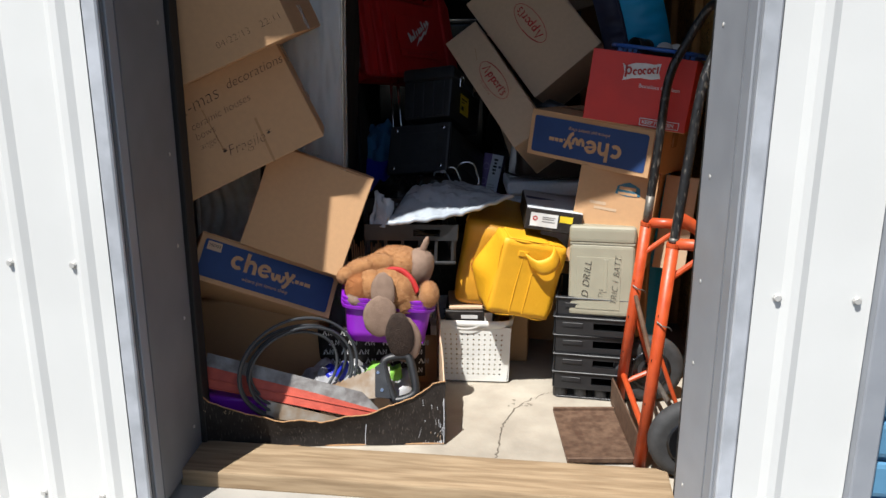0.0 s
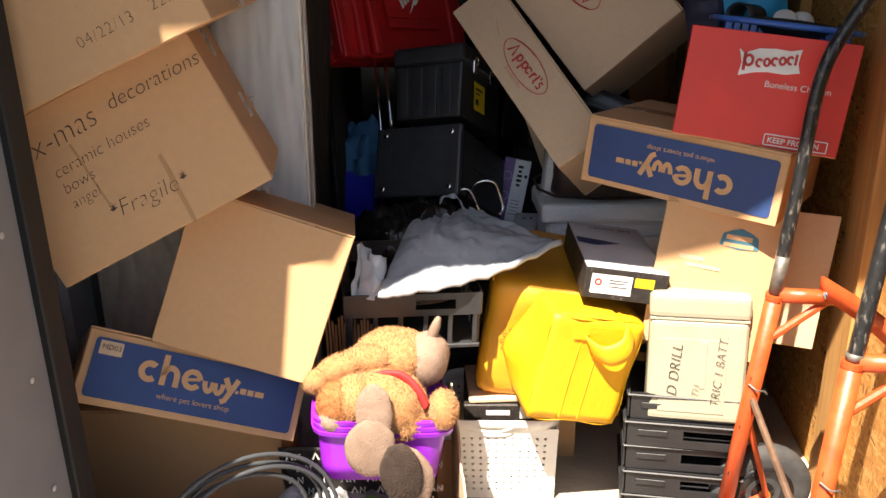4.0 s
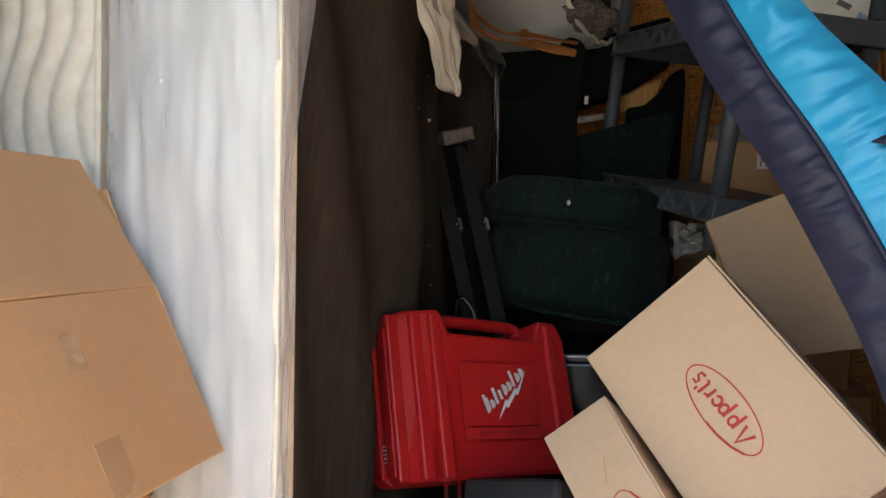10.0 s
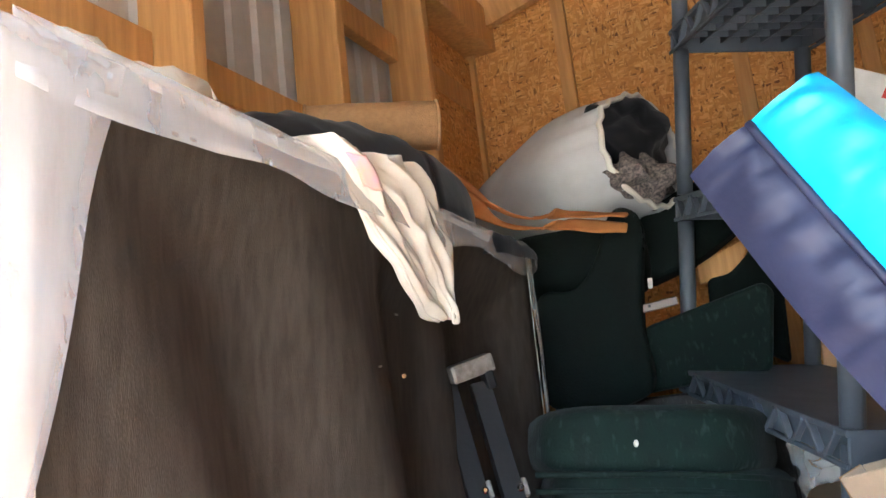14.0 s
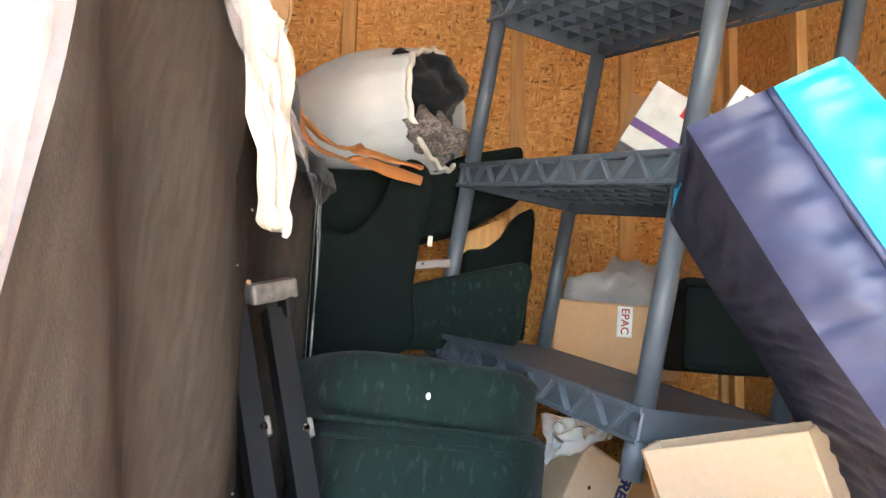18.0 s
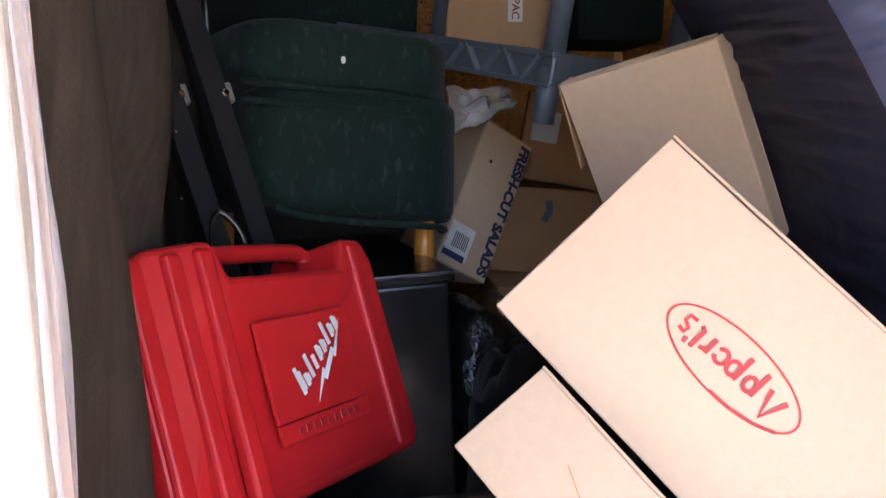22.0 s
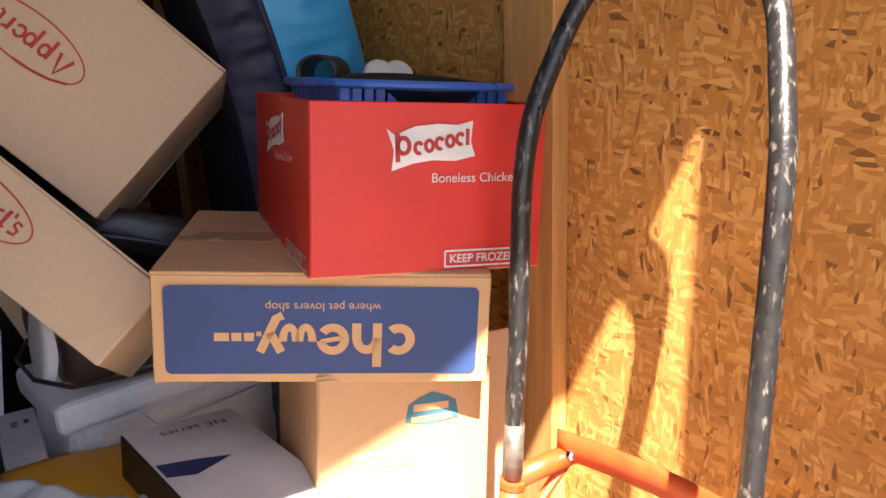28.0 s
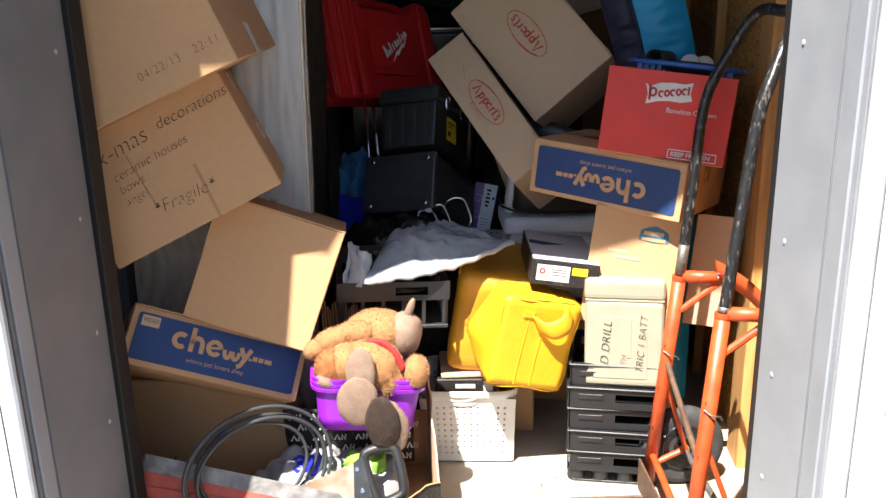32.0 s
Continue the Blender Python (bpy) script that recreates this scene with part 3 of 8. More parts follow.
# roof, lower along the left side
built("ceiling", moved(ribbed(2.2, YB + 0.55, 0.20, 0.012, 0.06), Matrix.Translation((XL - 0.12, YB + 0.08, TOP + 0.03)) @ Matrix.Rotation(radians(-14), 4, "Y") @ Matrix.Rotation(radians(90), 4, "X")), GALV, "sloping ribbed metal roof sheet", "ceiling")
built("roof", box(2.3, YB + 0.75, 0.05, (1.05, YB / 2 - 0.2, 0.06), 0), GALV, "outer roof deck of the units", "roof", m=BM @ Matrix.Translation((XL - 0.15, 0, TOP + 0.04)) @ Matrix.Rotation(radians(-14), 4, "Y"))
part("rafter", box(2.1, 0.04, 0.12, (1.0, 0, -0.07), 0.002), PINE, wb, m=Matrix.Translation((XL - 0.05, YB - 0.06, TOP)) @ Matrix.Rotation(radians(-14), 4, "Y"))
# front wall: two piers and the head over the door
def prism(plan, z0, z1):
    """A plan outline raised from z0 to z1."""
    own = bmesh.new()
    A = [own.verts.new((x, y, z0)) for x, y in plan]
    C = [own.verts.new((x, y, z1)) for x, y in plan]
    own.faces.new(A)
    own.faces.new(C)
    for i in range(len(plan)):
        j = (i + 1) % len(plan)
        own.faces.new((A[i], A[j], C[j], C[i]))
    bmesh.ops.recalc_face_normals(own, faces=own.faces)
    return own


TRIM = mk("pale_grey_trim", (0.46, 0.48, 0.52), rough=0.45, bump=0.05)
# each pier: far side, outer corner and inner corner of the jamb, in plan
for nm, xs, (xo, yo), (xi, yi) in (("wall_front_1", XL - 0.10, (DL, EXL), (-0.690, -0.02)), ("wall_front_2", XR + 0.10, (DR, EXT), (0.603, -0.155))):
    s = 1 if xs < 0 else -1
    # left pier gets the tone with shade painted in, right pier the plain grey
    pier = built(nm, prism([(xs, yo + 0.012), (xo, yo + 0.012), (xi, yi), (xs, yi)], 0.0, 4.0), STEEL_SHADE_HEM if s > 0 else STEEL_G, "grey painted steel door jamb", "wall")
    part("corner_trim", box(0.034, 0.016, 3.3, (xo - s * 0.0165, yo + 0.001, 1.65), 0.004), TRIM, pier)
    ang = math.atan2(yi - yo, xi - xo)
    jm = Matrix.Translation((xo, yo + 0.012, 0)) @ Matrix.Rotation(ang, 4, "Z")
    part("corner_trim", box(0.040, 0.006, 3.3, (0.030, -s * 0.002, 1.65), 0.002), STEEL_G, pier, m=jm)
    part("hem_line", box(0.004, 0.004, 3.3, (0.062, -s * 0.001, 1.65), 0.001), STEEL_SHADE_HEM, pier, m=jm)
    # rubber seal on the left; on the right a black strip for the shaded gap
    part("edge_seal_shade", box(0.022, 0.05, 3.2, (xi + (0.002 if s > 0 else 0.016), yi + 0.026, 1.6), 0.003), SEAL_SHADE, pier)
    L_ = math.hypot(xi - xo, yi - yo)
    for z in (0.10, 0.42, 0.62, 0.86, 1.18, 1.5):
        part("screw", moved(lathe([(0.0045, 0), (0.0055, 0.0015), (0.003, 0.003)], 10), jm @ Matrix.Translation((L_ - 0.06, -s * 0.0005, z)) @ Matrix.Rotation(radians(90 * s), 4, "X")), GALV, pier)
# out of view; the stepped left end is added to shape the sun patches inside
head = built("wall_front_3", moved(plate([(DL, 4.0), (DL, 2.04), (-0.60, 2.06), (-0.52, 2.34), (-0.34, HEAD), (DR, HEAD), (DR, 4.0)], 0.10), Matrix.Translation((0, EXL + 0.102, 0))), STEEL_G, "unseen grey steel head over the door opening, left end dropped to block sun", "wall")


def cladding(x0, x1, ext):
    """White ribbed sheets of the front, beside the door."""
    ob = built("wall_front_cladding", moved(ribbed(x1 - x0, 3.3, 0.152, 0.009, 0.016, 0.016), Matrix.Translation((x0, ext - 0.004, 0))), STEEL_W, "white ribbed steel wall cladding with hex screws", "wall")
    for z in (0.06, 0.655, 1.5, 2.3):
        x = x0 + 0.045
        while x < x1:
            part("screw", moved(lathe([(0.009, 0), (0.009, 0.002), (0.006, 0.004), (0.006, 0.008)], 8), Matrix.Translation((x, ext - 0.005, z)) @ Matrix.Rotation(radians(90), 4, "X")), GALV, ob)
            x += 0.1525
    return ob


cladding(DR + 0.035, 0.905, EXT)
cladding(-1.30, DL - 0.036, EXL)
# neighbouring units: grey jamb and a blue slatted door on each side
for s in (-1, 1):
    x0, ext = (0.905, EXT) if s > 0 else (-1.30, EXL)
    jb = built("wall_front_5" if s > 0 else "wall_front_6", box(0.045, 0.05, 3.3, (x0 + s * 0.024, ext - 0.01, 1.65), 0.004), STEEL_G, "grey steel jamb of the neighbouring unit", "wall")
    dr = built("door_2" if s > 0 else "door_3", box(1.25, 0.01, 2.5, (x0 + s * 0.68, ext + 0.05, 1.25), 0), STEEL_B, "closed blue slatted roll-up door", "door")
    z = 0.05
    while z < 2.45:
        part("slat", box(1.24, 0.03, 0.082, (x0 + s * 0.68, ext + 0.04, z), 0.012, 2), STEEL_B, dr)
        z += 0.095
    built("wall_front_7" if s > 0 else "wall_front_8", moved(ribbed(6.0, 3.3, 0.305, 0.020, 0.03, 0.03), Matrix.Translation((x0 + 1.31 if s > 0 else x0 - 7.31, ext - 0.004, 0))), STEEL_W, "white ribbed steel wall cladding", "wall")
built("wall_front_9", box(20, 0.05, 1.0, (0, EXT - 0.04, 3.40), 0), STEEL_W, "white steel fascia over the doors", "wall")

# ---- bedding along the left wall ----


def blob_lump(c, r):
    own = bmesh.new()
    bmesh.ops.create_uvsphere(own, u_segments=10, v_segments=7, radius=r)
    for v in own.verts:
        v.co *= 1 + 0.3 * noise.noise(v.co * 90)
        v.co += Vector(c)
    return own


BSM = P((-0.3955, 3.430, 1.010), (0.4, 1.2, -3.4))
bs = thing("box_spring", BSM, "box spring on end with torn black dust cover", "box spring")
BW, BD, BH = 0.255, 1.47, 2.0


def dust(u, v):
    y, z = (u - 0.5) * (BD - 0.01), (v - 0.5) * (BH - 0.01)
    e = min(1, 12 * min(u, 1 - u, v, 1 - v) + 0.0)
    fold = 0.020 * math.sin(y * 13 + z * 3.6 + 1.8 * math.sin(z * 2 + y * 2)) * (0.3 + v) + 0.008 * math.sin(y * 29 + z * 5 + 2 * math.sin(z * 3)) * (0.4 + 0.6 * math.sin(y * 4 + z))
    q = y + 0.04
    slack = 0.085 * math.sin(math.pi * q / 0.775) ** 0.7 if 0 < q < 0.775 else 0.022 * math.sin(math.pi * min(1, max(0, -q / 0.695)))
    slack += 0.065 * math.exp(-((y + 0.15) / 0.13) ** 4 - ((z - 0.10) / 0.30) ** 4)
    return Vector((BW / 2 - e * slack + e * (fold * 0.8 - 0.004) + noise.noise(Vector((0, y * 6, z * 2))) * 0.006 * e, y, z))


part("dust_cover", surface(60, 60, dust, 0.002), DUST, bs, "sagging black non-woven cover", smooth=True)
part("frame", box(BW - 0.14, BD - 0.04, BH - 0.04, (-0.05, 0, 0), 0.02, 2), PINE, bs)
for k in range(14):
    part("staple", box(0.002, 0.010, 0.003, (BW / 2 + 0.0005, -0.040 + 0.004 * math.sin(k * 5), 0.80 - 0.075 * k + 0.01 * math.sin(k * 3)), 0.0005), BARE, bs, m=Matrix.Rotation(radians(8 * math.sin(k * 7)), 4, "X"))
part("knot", blob_lump((BW / 2 + 0.002, -0.035, 0.705), 0.0038), TAN_CLOTH, bs, "pale thread knot", smooth=True)


def border(u, v):
    z = (v - 0.5) * BH
    x = BW / 2 * (1 - 2 * u)
    return Vector((x, -BD / 2 - 0.012 - 0.012 * math.sin(math.pi * u) + 0.004 * noise.noise(Vector((u * 4, 0, z * 7))) + 0.003 * math.sin(z * 24 + u * 5), z))


part("border", surface(10, 80, border, 0.003), TICKING_W, bs, "white damask border", smooth=True)
part("edge_piping", box(0.014, 0.055, BH, (BW / 2 - 0.004, -BD / 2 - 0.012, 0), 0.005, 2), TICKING, bs, "cream piped edge")
part("border", box(BW, 0.02, BH, (0, BD / 2, 0), 0.006, 2), TICKING_W, bs)
part("border", box(BW, BD, 0.02, (0, 0, BH / 2), 0.006, 2, 0.004, 6), TICKING_W, bs)


def film_edge(y0, y1, wdt, phase):
    def fn(u, v):
        y = y0 + (y1 - y0) * u
        k = wdt * (0.75 + 0.35 * noise.noise(Vector((y * 4 + phase, 1, 0))))
        return Vector((BW / 2 + 0.011 + 0.005 * noise.noise(Vector((y * 9, v * 3, phase))) - 0.004 * (1 - v), y, BH / 2 + 0.012 - v * k))
    return fn


part("plastic_film", surface(50, 5, film_edge(-BD / 2 - 0.01, BD / 2, 0.085, 0.0), 0.0006), FILM, bs, "torn clear plastic wrap along the top edge", smooth=True)


def film_front(u, v):
    z = BH / 2 - v * BH
    k = 0.030 * (1 + 0.9 * noise.noise(Vector((z * 4.5, 2, 0)))) + 0.12 * max(0, 1 - v * 4.0)
    return Vector((BW / 2 + 0.010 + 0.006 * noise.noise(Vector((z * 7, u * 3, 4))), -BD / 2 - 0.046 + u * k, z))


part("plastic_film", surface(5, 70, film_front, 0.0006), FILM, bs, "torn clear plastic wrap down the front edge", smooth=True)


def film_back(u, v):
    z = BH / 2 - v * 0.75
    return Vector((BW / 2 + 0.012 + 0.008 * noise.noise(Vector((z * 7, u * 3, 8))), BD / 2 + 0.01 - u * 0.03 * (1 + noise.noise(Vector((z * 5, 7, 0)))), z))


part("plastic_film", surface(4, 40, film_back, 0.0006), FILM, bs, "shredded plastic wrap at the back edge", smooth=True)


def film_face(u, v):
    z = BH / 2 - v * BH
    x = BW / 2 * (1 - 2 * u)
    return Vector((x, -BD / 2 - 0.042 - 0.012 * math.sin(math.pi * u) - 0.022 * max(0, 0.32 - abs(noise.noise(Vector((x * 9 + z * 2.2, 3, z * 1.6))))) + 0.009 * abs(noise.noise(Vector((x * 34 + z * 2, 3, z * 1.6)))) + 0.004 * noise.noise(Vector((x * 60, 3, z * 9))), z))


part("plastic_film", surface(40, 160, film_face, 0.0006), FILM, bs, "clear plastic wrap over the front edge", smooth=True)
# board between, then the mattress
panel = tagged(part("bed_board", box(0.040, 1.30, 1.92, (0, 0, 0), 0.004), wood("pale_ply", (0.52, 0.34, 0.19), (0.44, 0.27, 0.14)), None, "", P((-0.562, 3.37, 0.965), (0, 1.2, -3.7))), "pale plywood bed board between box spring and mattress", "bed board")
mt = thing("mattress", P((-0.685, 3.00, 0.95), (0, 0.6, -2.5)), "cream quilted mattress standing on its side", "mattress")
MW, MD, MH = 0.21, 0.62, 1.90
part("core", box(MW - 0.03, MD - 0.03, MH - 0.02, (0, 0, 0), 0.03, 2), TICKING, mt)


def quilt(u, v):
    z = (v - 0.5) * MH
    x = MW / 2 * (2 * u - 1)
    ph = x * 75 + 1.3 * math.sin(z * 21) + 0.4 * math.sin(z * 5)
    return Vector((x, -MD / 2 - 0.012 * math.sin(math.pi * u) - 0.009 * abs(math.sin(ph)) - 0.002, z))


part("quilted_border", surface(60, 160, quilt, 0.002), TICKING, mt, "wavy quilted border", smooth=True)
for s in (-1, 1):
    part("piping", tube([(s * MW / 2, -MD / 2 - 0.008, -MH / 2 + 0.02), (s * MW / 2, -MD / 2 - 0.008, MH / 2 - 0.02)], 0.006, 8), TICKING, mt)
    part("side_panel", box(0.012, MD, MH, (s * (MW / 2 - 0.004), 0, 0), 0.005, 2), TICKING, mt)

# black angle-iron bed rails leaning on the box spring
for k, off in enumerate((Vector((0, 0, 0)), Vector((-0.072, 0.010, 0.0)))):
    bf = thing("bed_rail", Matrix(), "black angle-iron bed rail leaning on the box spring", "bed rail", "bed rails")
    a, b_ = Vector((-0.254, 3.785, 1.700)) + off, Vector((0.030, 3.590, 0.46)) + off
    ax = (b_ - a).normalized()
    side = Vector((1, 0.45, 0)).cross(ax).normalized()
    acr = ax.cross(side).normalized()
    mm = Matrix(((acr.x, side.x, ax.x, 0), (acr.y, side.y, ax.y, 0), (acr.z, side.z, ax.z, 0), (0, 0, 0, 1)))
    if (mm.to_3x3() @ Vector((0, 1, 0))).y > 0:
        mm = mm @ Matrix.Rotation(math.pi, 4, "Z")
    mm = Matrix.Translation((a + b_) / 2) @ mm
    L = (b_ - a).length
    part("web", box(0.040, 0.004, L, (0.0, 0.018, 0), 0.001), BLACK_IRON, bf, m=mm)
    part("flange", box(0.004, 0.036, L, (0.018, 0.0005, 0), 0.001), BLACK_IRON, bf, m=mm)
    for zz in (-L / 2 + 0.215,):
        part("bolt", moved(lathe([(0.007, 0), (0.007, 0.004), (0.004, 0.006)], 8), mm @ Matrix.Translation((-0.014, 0.021, zz)) @ Matrix.Rotation(radians(-90), 4, "X")), CHROME, bf)
    part("clip", box(0.012, 0.02, 0.035, (-0.024, 0.012, -L / 2 + 0.215), 0.003), BARE, bf, "scuffed clip", m=mm)
    if k == 0:
        cap = P((-0.258, 3.752, 1.731), (6, -14, 36))
        part("end_cap", box(0.092, 0.034, 0.036, (0, 0, 0), 0.007, 2), BARE, bf, "worn bright end cap", m=cap)
        part("cap_lip", box(0.020, 0.032, 0.05, (0.028, 0.0, -0.025), 0.004, 2), BLACK_IRON, bf, m=cap)

# ---- on top of the bedding ----


def cloth_thing(name, fn, nu, nv, material, label, category, thick=0.003):
    return tagged(part(name, surface(nu, nv, fn, thick), material, None, smooth=True), label, category)


BT = 2.005   # top of the box spring


SHIRT_L = curve_points([(0, 3.13, 2.032), (0.35, 3.255, 1.968), (0.72, 3.405, 1.862), (1, 3.555, 1.806)], 12)
SHIRT_R = curve_points([(0, 3.50, 2.072), (0.35, 3.600, 2.018), (0.72, 3.640, 1.925), (1, 3.625, 1.812)], 12)


def shirt(u, v):
    # lies in a wide crumple over the top edge and hangs down the face to a blunt corner
    k = max(0.0, (v - 0.30) / 0.70)
    i = min(int(k * 36), 35)
    f = k * 36 - i
    a, b_ = SHIRT_L[i].lerp(SHIRT_L[i + 1], f), SHIRT_R[i].lerp(SHIRT_R[i + 1], f)
    q = a.lerp(b_, u)
    w_ = u * (1 - 0.25 * k)
    ridge = 0.026 * (abs(math.sin(w_ * 8.5 + 0.9 * k)) ** 0.7) + 0.012 * (1 - abs(math.sin(w_ * 17 - 2.2 * k + 0.6)))
    p = Vector((-0.277 + 0.065 * (q.y - 3.43) + 0.026 * math.sin(math.pi * u) ** 0.5 + ridge * (1 - 0.45 * k), q.y, q.z + 0.006 * math.sin(u * 9 + k * 6)))
    if v < 0.30:
        s_ = 1 - v / 0.30
        p += Vector((-0.13 * s_, 0.03 * s_ - 0.10 * s_ * u, 0.012 * math.sin(math.pi * s_) - 0.03 * s_))
    crease = abs(noise.noise(Vector((u * 4.2 + v * 2.0, v * 3.4, 1.0)))) - abs(noise.noise(Vector((u * 9, v * 7 + u * 3, 5.0)))) * 0.5
    return p + Vector((0.020 * crease, 0, 0.008 * crease)) + noise.noise_vector(Vector((u * 5, v * 6, 0))) * 0.007


pc = thing("pillowcase", Matrix(), "crumpled off-white pillowcase draped over the box spring", "pillowcase")
part("cloth", surface(70, 90, shirt, 0.003), WHITE_CLOTH, pc, smooth=True)
part("hem", tube([shirt(0.02, 0.32 + 0.66 * k / 30) + Vector((0.002, 0, 0)) for k in range(31)], 0.0035, 6), WHITE_CLOTH, pc, "stitched hem", smooth=True)
PRINT = mk("faded_pink_print", (0.62, 0.36, 0.44), (0.50, 0.42, 0.28), scale=30, rough=0.85, bump=0)
part("print_patch", surface(6, 10, lambda u, v: shirt(0.10 + 0.10 * u, 0.40 + 0.10 * v) + Vector((0.0035, 0, 0.0)), 0.0008), PRINT, pc, "faded pink printed motif", smooth=True)


def heap(cx, cy, rx, ry, h, z0, seed, rot=0.0, rough_=0.25, flat=0.0):
    def fn(u, v):
        a = 2 * math.pi * u
        rr = math.sin(math.pi * min(v, 1) / 2 * 1.0)
        q = Vector((math.cos(a) * rr * rx, math.sin(a) * rr * ry, 0))
        zz = h * max(0, math.cos(math.pi / 2 * v)) ** (0.6 + flat)
        k = 1 + rough_ * noise.noise(Vector((math.cos(a) * 1.6 * rr + seed, math.sin(a) * 1.6 * rr, v * 2)))
        q *= k
        zz *= 1 + 0.8 * rough_ * noise.noise(Vector((q.x * 14 + seed, q.y * 14, seed)))
        q = Matrix.Rotation(radians(rot), 3, "Z") @ q
        w_ = 0.10 * rough_ * noise.noise(Vector((q.x * 30, q.y * 30, zz * 30 + seed)))
        return Vector((cx + q.x, cy + q.y, z0 + max(zz + w_ * min(1, zz * 20), 0)))
    return fn


cloth_thing("comforter", heap(-0.400, 3.62, 0.165, 0.40, 0.165, BT + 0.012, 3.0, -4, 0.13, -0.1), 70, 30, DARK_CLOTH, "black quilted comforter heaped on the box spring", "comforter")
cloth_thing("blanket", heap(-0.43, 3.00, 0.12, 0.24, 0.075, BT + 0.012, 9.0, 0, 0.3), 40, 16, WHITE_CLOTH, "pale crumpled blanket on the box spring", "blanket")
roll = thing("carpet_roll", P((-0.480, 3.665, 2.245), (0, 2, 25)), "rolled tan carpet remnant lying on the comforter", "carpet")


def spiral(u, v):
    a = 2 * math.pi * 2.2 * v
    r_ = 0.060 - 0.040 * v
    return Vector((0.23 - 0.27 * u, r_ * 1.12 * math.cos(a) + 0.006 * noise.noise(Vector((u * 6, v * 3, 0))), r_ * math.sin(a)))


part("rolled_sheet", surface(10, 70, spiral, 0.006), TAN_CLOTH, roll, smooth=True)
for u in (0.0, 1.0):
    part("bound_edge", tube([spiral(u, k / 70) for k in range(71)], 0.0035, 6), TAN_CLOTH, roll, "stitched cut edge", smooth=True)
jk = thing("jacket", Matrix(), "black jacket with rust-orange binding hanging behind the box spring", "jacket")
part("body", surface(30, 12, heap(-0.27, 4.06, 0.11, 0.20, 0.06, BT - 0.03, 12, 0, 0.25)), DARK_CLOTH, jk, smooth=True)


def binding(y0, dz, wdt):
    mid = curve_points([(-0.33, 3.72 + y0, 2.15 + dz), (-0.25, 3.90 + y0, 2.10 + dz), (-0.185, 4.02 + y0, 2.055 + dz), (-0.135, 4.11 + y0, 2.06 + dz), (-0.08, 4.17 + y0, 2.075 + dz), (0.03, 4.26 + y0, 2.06 + dz)], 8)

    def fn(u, v):
        k = min(int(u * (len(mid) - 1)), len(mid) - 2)
        q = mid[k].lerp(mid[k + 1], u * (len(mid) - 1) - k)
        return q + Vector((0.012 * math.sin(u * 13 + v * 2), -0.018 * v + 0.01 * math.sin(u * 17), -wdt * (v - 0.3) * (0.8 + 0.5 * math.sin(u * 9 + y0 * 60)))) + noise.noise_vector(Vector((u * 8, v * 2, y0 * 50))) * 0.008
    return fn


for y0, dz, wdt in ((0, 0, 0.030), (0.016, 0.030, 0.020)):
    part("binding", surface(60, 5, binding(y0, dz, wdt), 0.004), RUST_CLOTH, jk, "rust-orange binding", smooth=True)

# ---- cartons ----
bA = carton("moving_box", (-0.651, 2.422, 1.166), (1.7, -23.5, -1.7), (0.50, 0.418, 0.237), KRAFT, "large brown cardboard box tipped on another, flaps open", tape=False, open_top=True, seed=1)
for s, ang in ((1, 80), (-1, 40)):
    part("flap", box(0.004, 0.41, 0.20, (0, 0, 0.10), 0.001, 1, 0.004, 3, 5), KRAFT, bA, "open flap", m=Matrix.Translation((s * 0.249, 0, 0.119)) @ Matrix.Rotation(radians(-s * (90 - ang)), 4, "Y"))
part("flap", box(0.46, 0.004, 0.15, (0, 0, 0.075), 0.001, 1, 0.004, 3, 6), KRAFT, bA, "open flap", m=Matrix.Translation((0, 0.206, 0.119)) @ Matrix.Rotation(radians(-4), 4, "X"))
part("flap", box(0.46, 0.004, 0.20, (0, 0, 0.10), 0.001, 1, 0.004, 3, 8), KRAFT, bA, "open flap", m=Matrix.Translation((-0.01, -0.206, 0.119)) @ Matrix.Rotation(radians(7), 4, "X"))
FF = Matrix.Translation((-0.01, -0.206, 0.119)) @ Matrix.Rotation(radians(7), 4, "X") @ Matrix.Translation((0, -0.006, 0))
scrawl = stroke([q.to_2d() for q in curve_points([(-0.020, 0.120, 0), (0.0, 0.088, 0), (0.028, 0.056, 0), (0.064, 0.041, 0), (0.100, 0.048, 0), (0.124, 0.064, 0), (0.133, 0.076, 0)], 5)], 0.0030, 0.0)
stroke([(0.116, 0.130), (0.106, 0.100), (0.096, 0.072)], 0.0030, 0.0, scrawl)
stroke([(0.094, 0.152), (0.076, 0.128), (0.072, 0.105), (0.082, 0.094)], 0.0030, 0.0, scrawl)
stroke([(0.050, 0.135), (0.062, 0.150), (0.072, 0.172)], 0.0030, 0.0, scrawl)
part("marker_scrawl", scrawl, PEN, bA, "brown marker scrawl", m=FF)
part("tape", box(0.0008, 0.045, 0.07, (0.2515, -0.008, -0.083), 0), TAPE, bA, "peeling clear tape")
part("tape", box(0.0008, 0.030, 0.040, (0.2515, -0.004, 0.052), 0), TAPE, bA)
lettering("04/22/13", 0.025, STAMP, bA, (0.048, -0.2105, -0.074), 1, spread=1.12, bold=-0.0005)
lettering("22:11", 0.025, STAMP, bA, (0.176, -0.2105, -0.071), 1, spread=1.12, bold=-0.0005)
xm = carton("moving_box", (-0.603, 2.493, 0.899), (-3.7, -25.3, 9.1), (0.41, 0.361, 0.285), KRAFT, "brown cardboard box of decorations with marker writing", seed=2)
XF = Matrix.Translation((0, -0.182, 0))
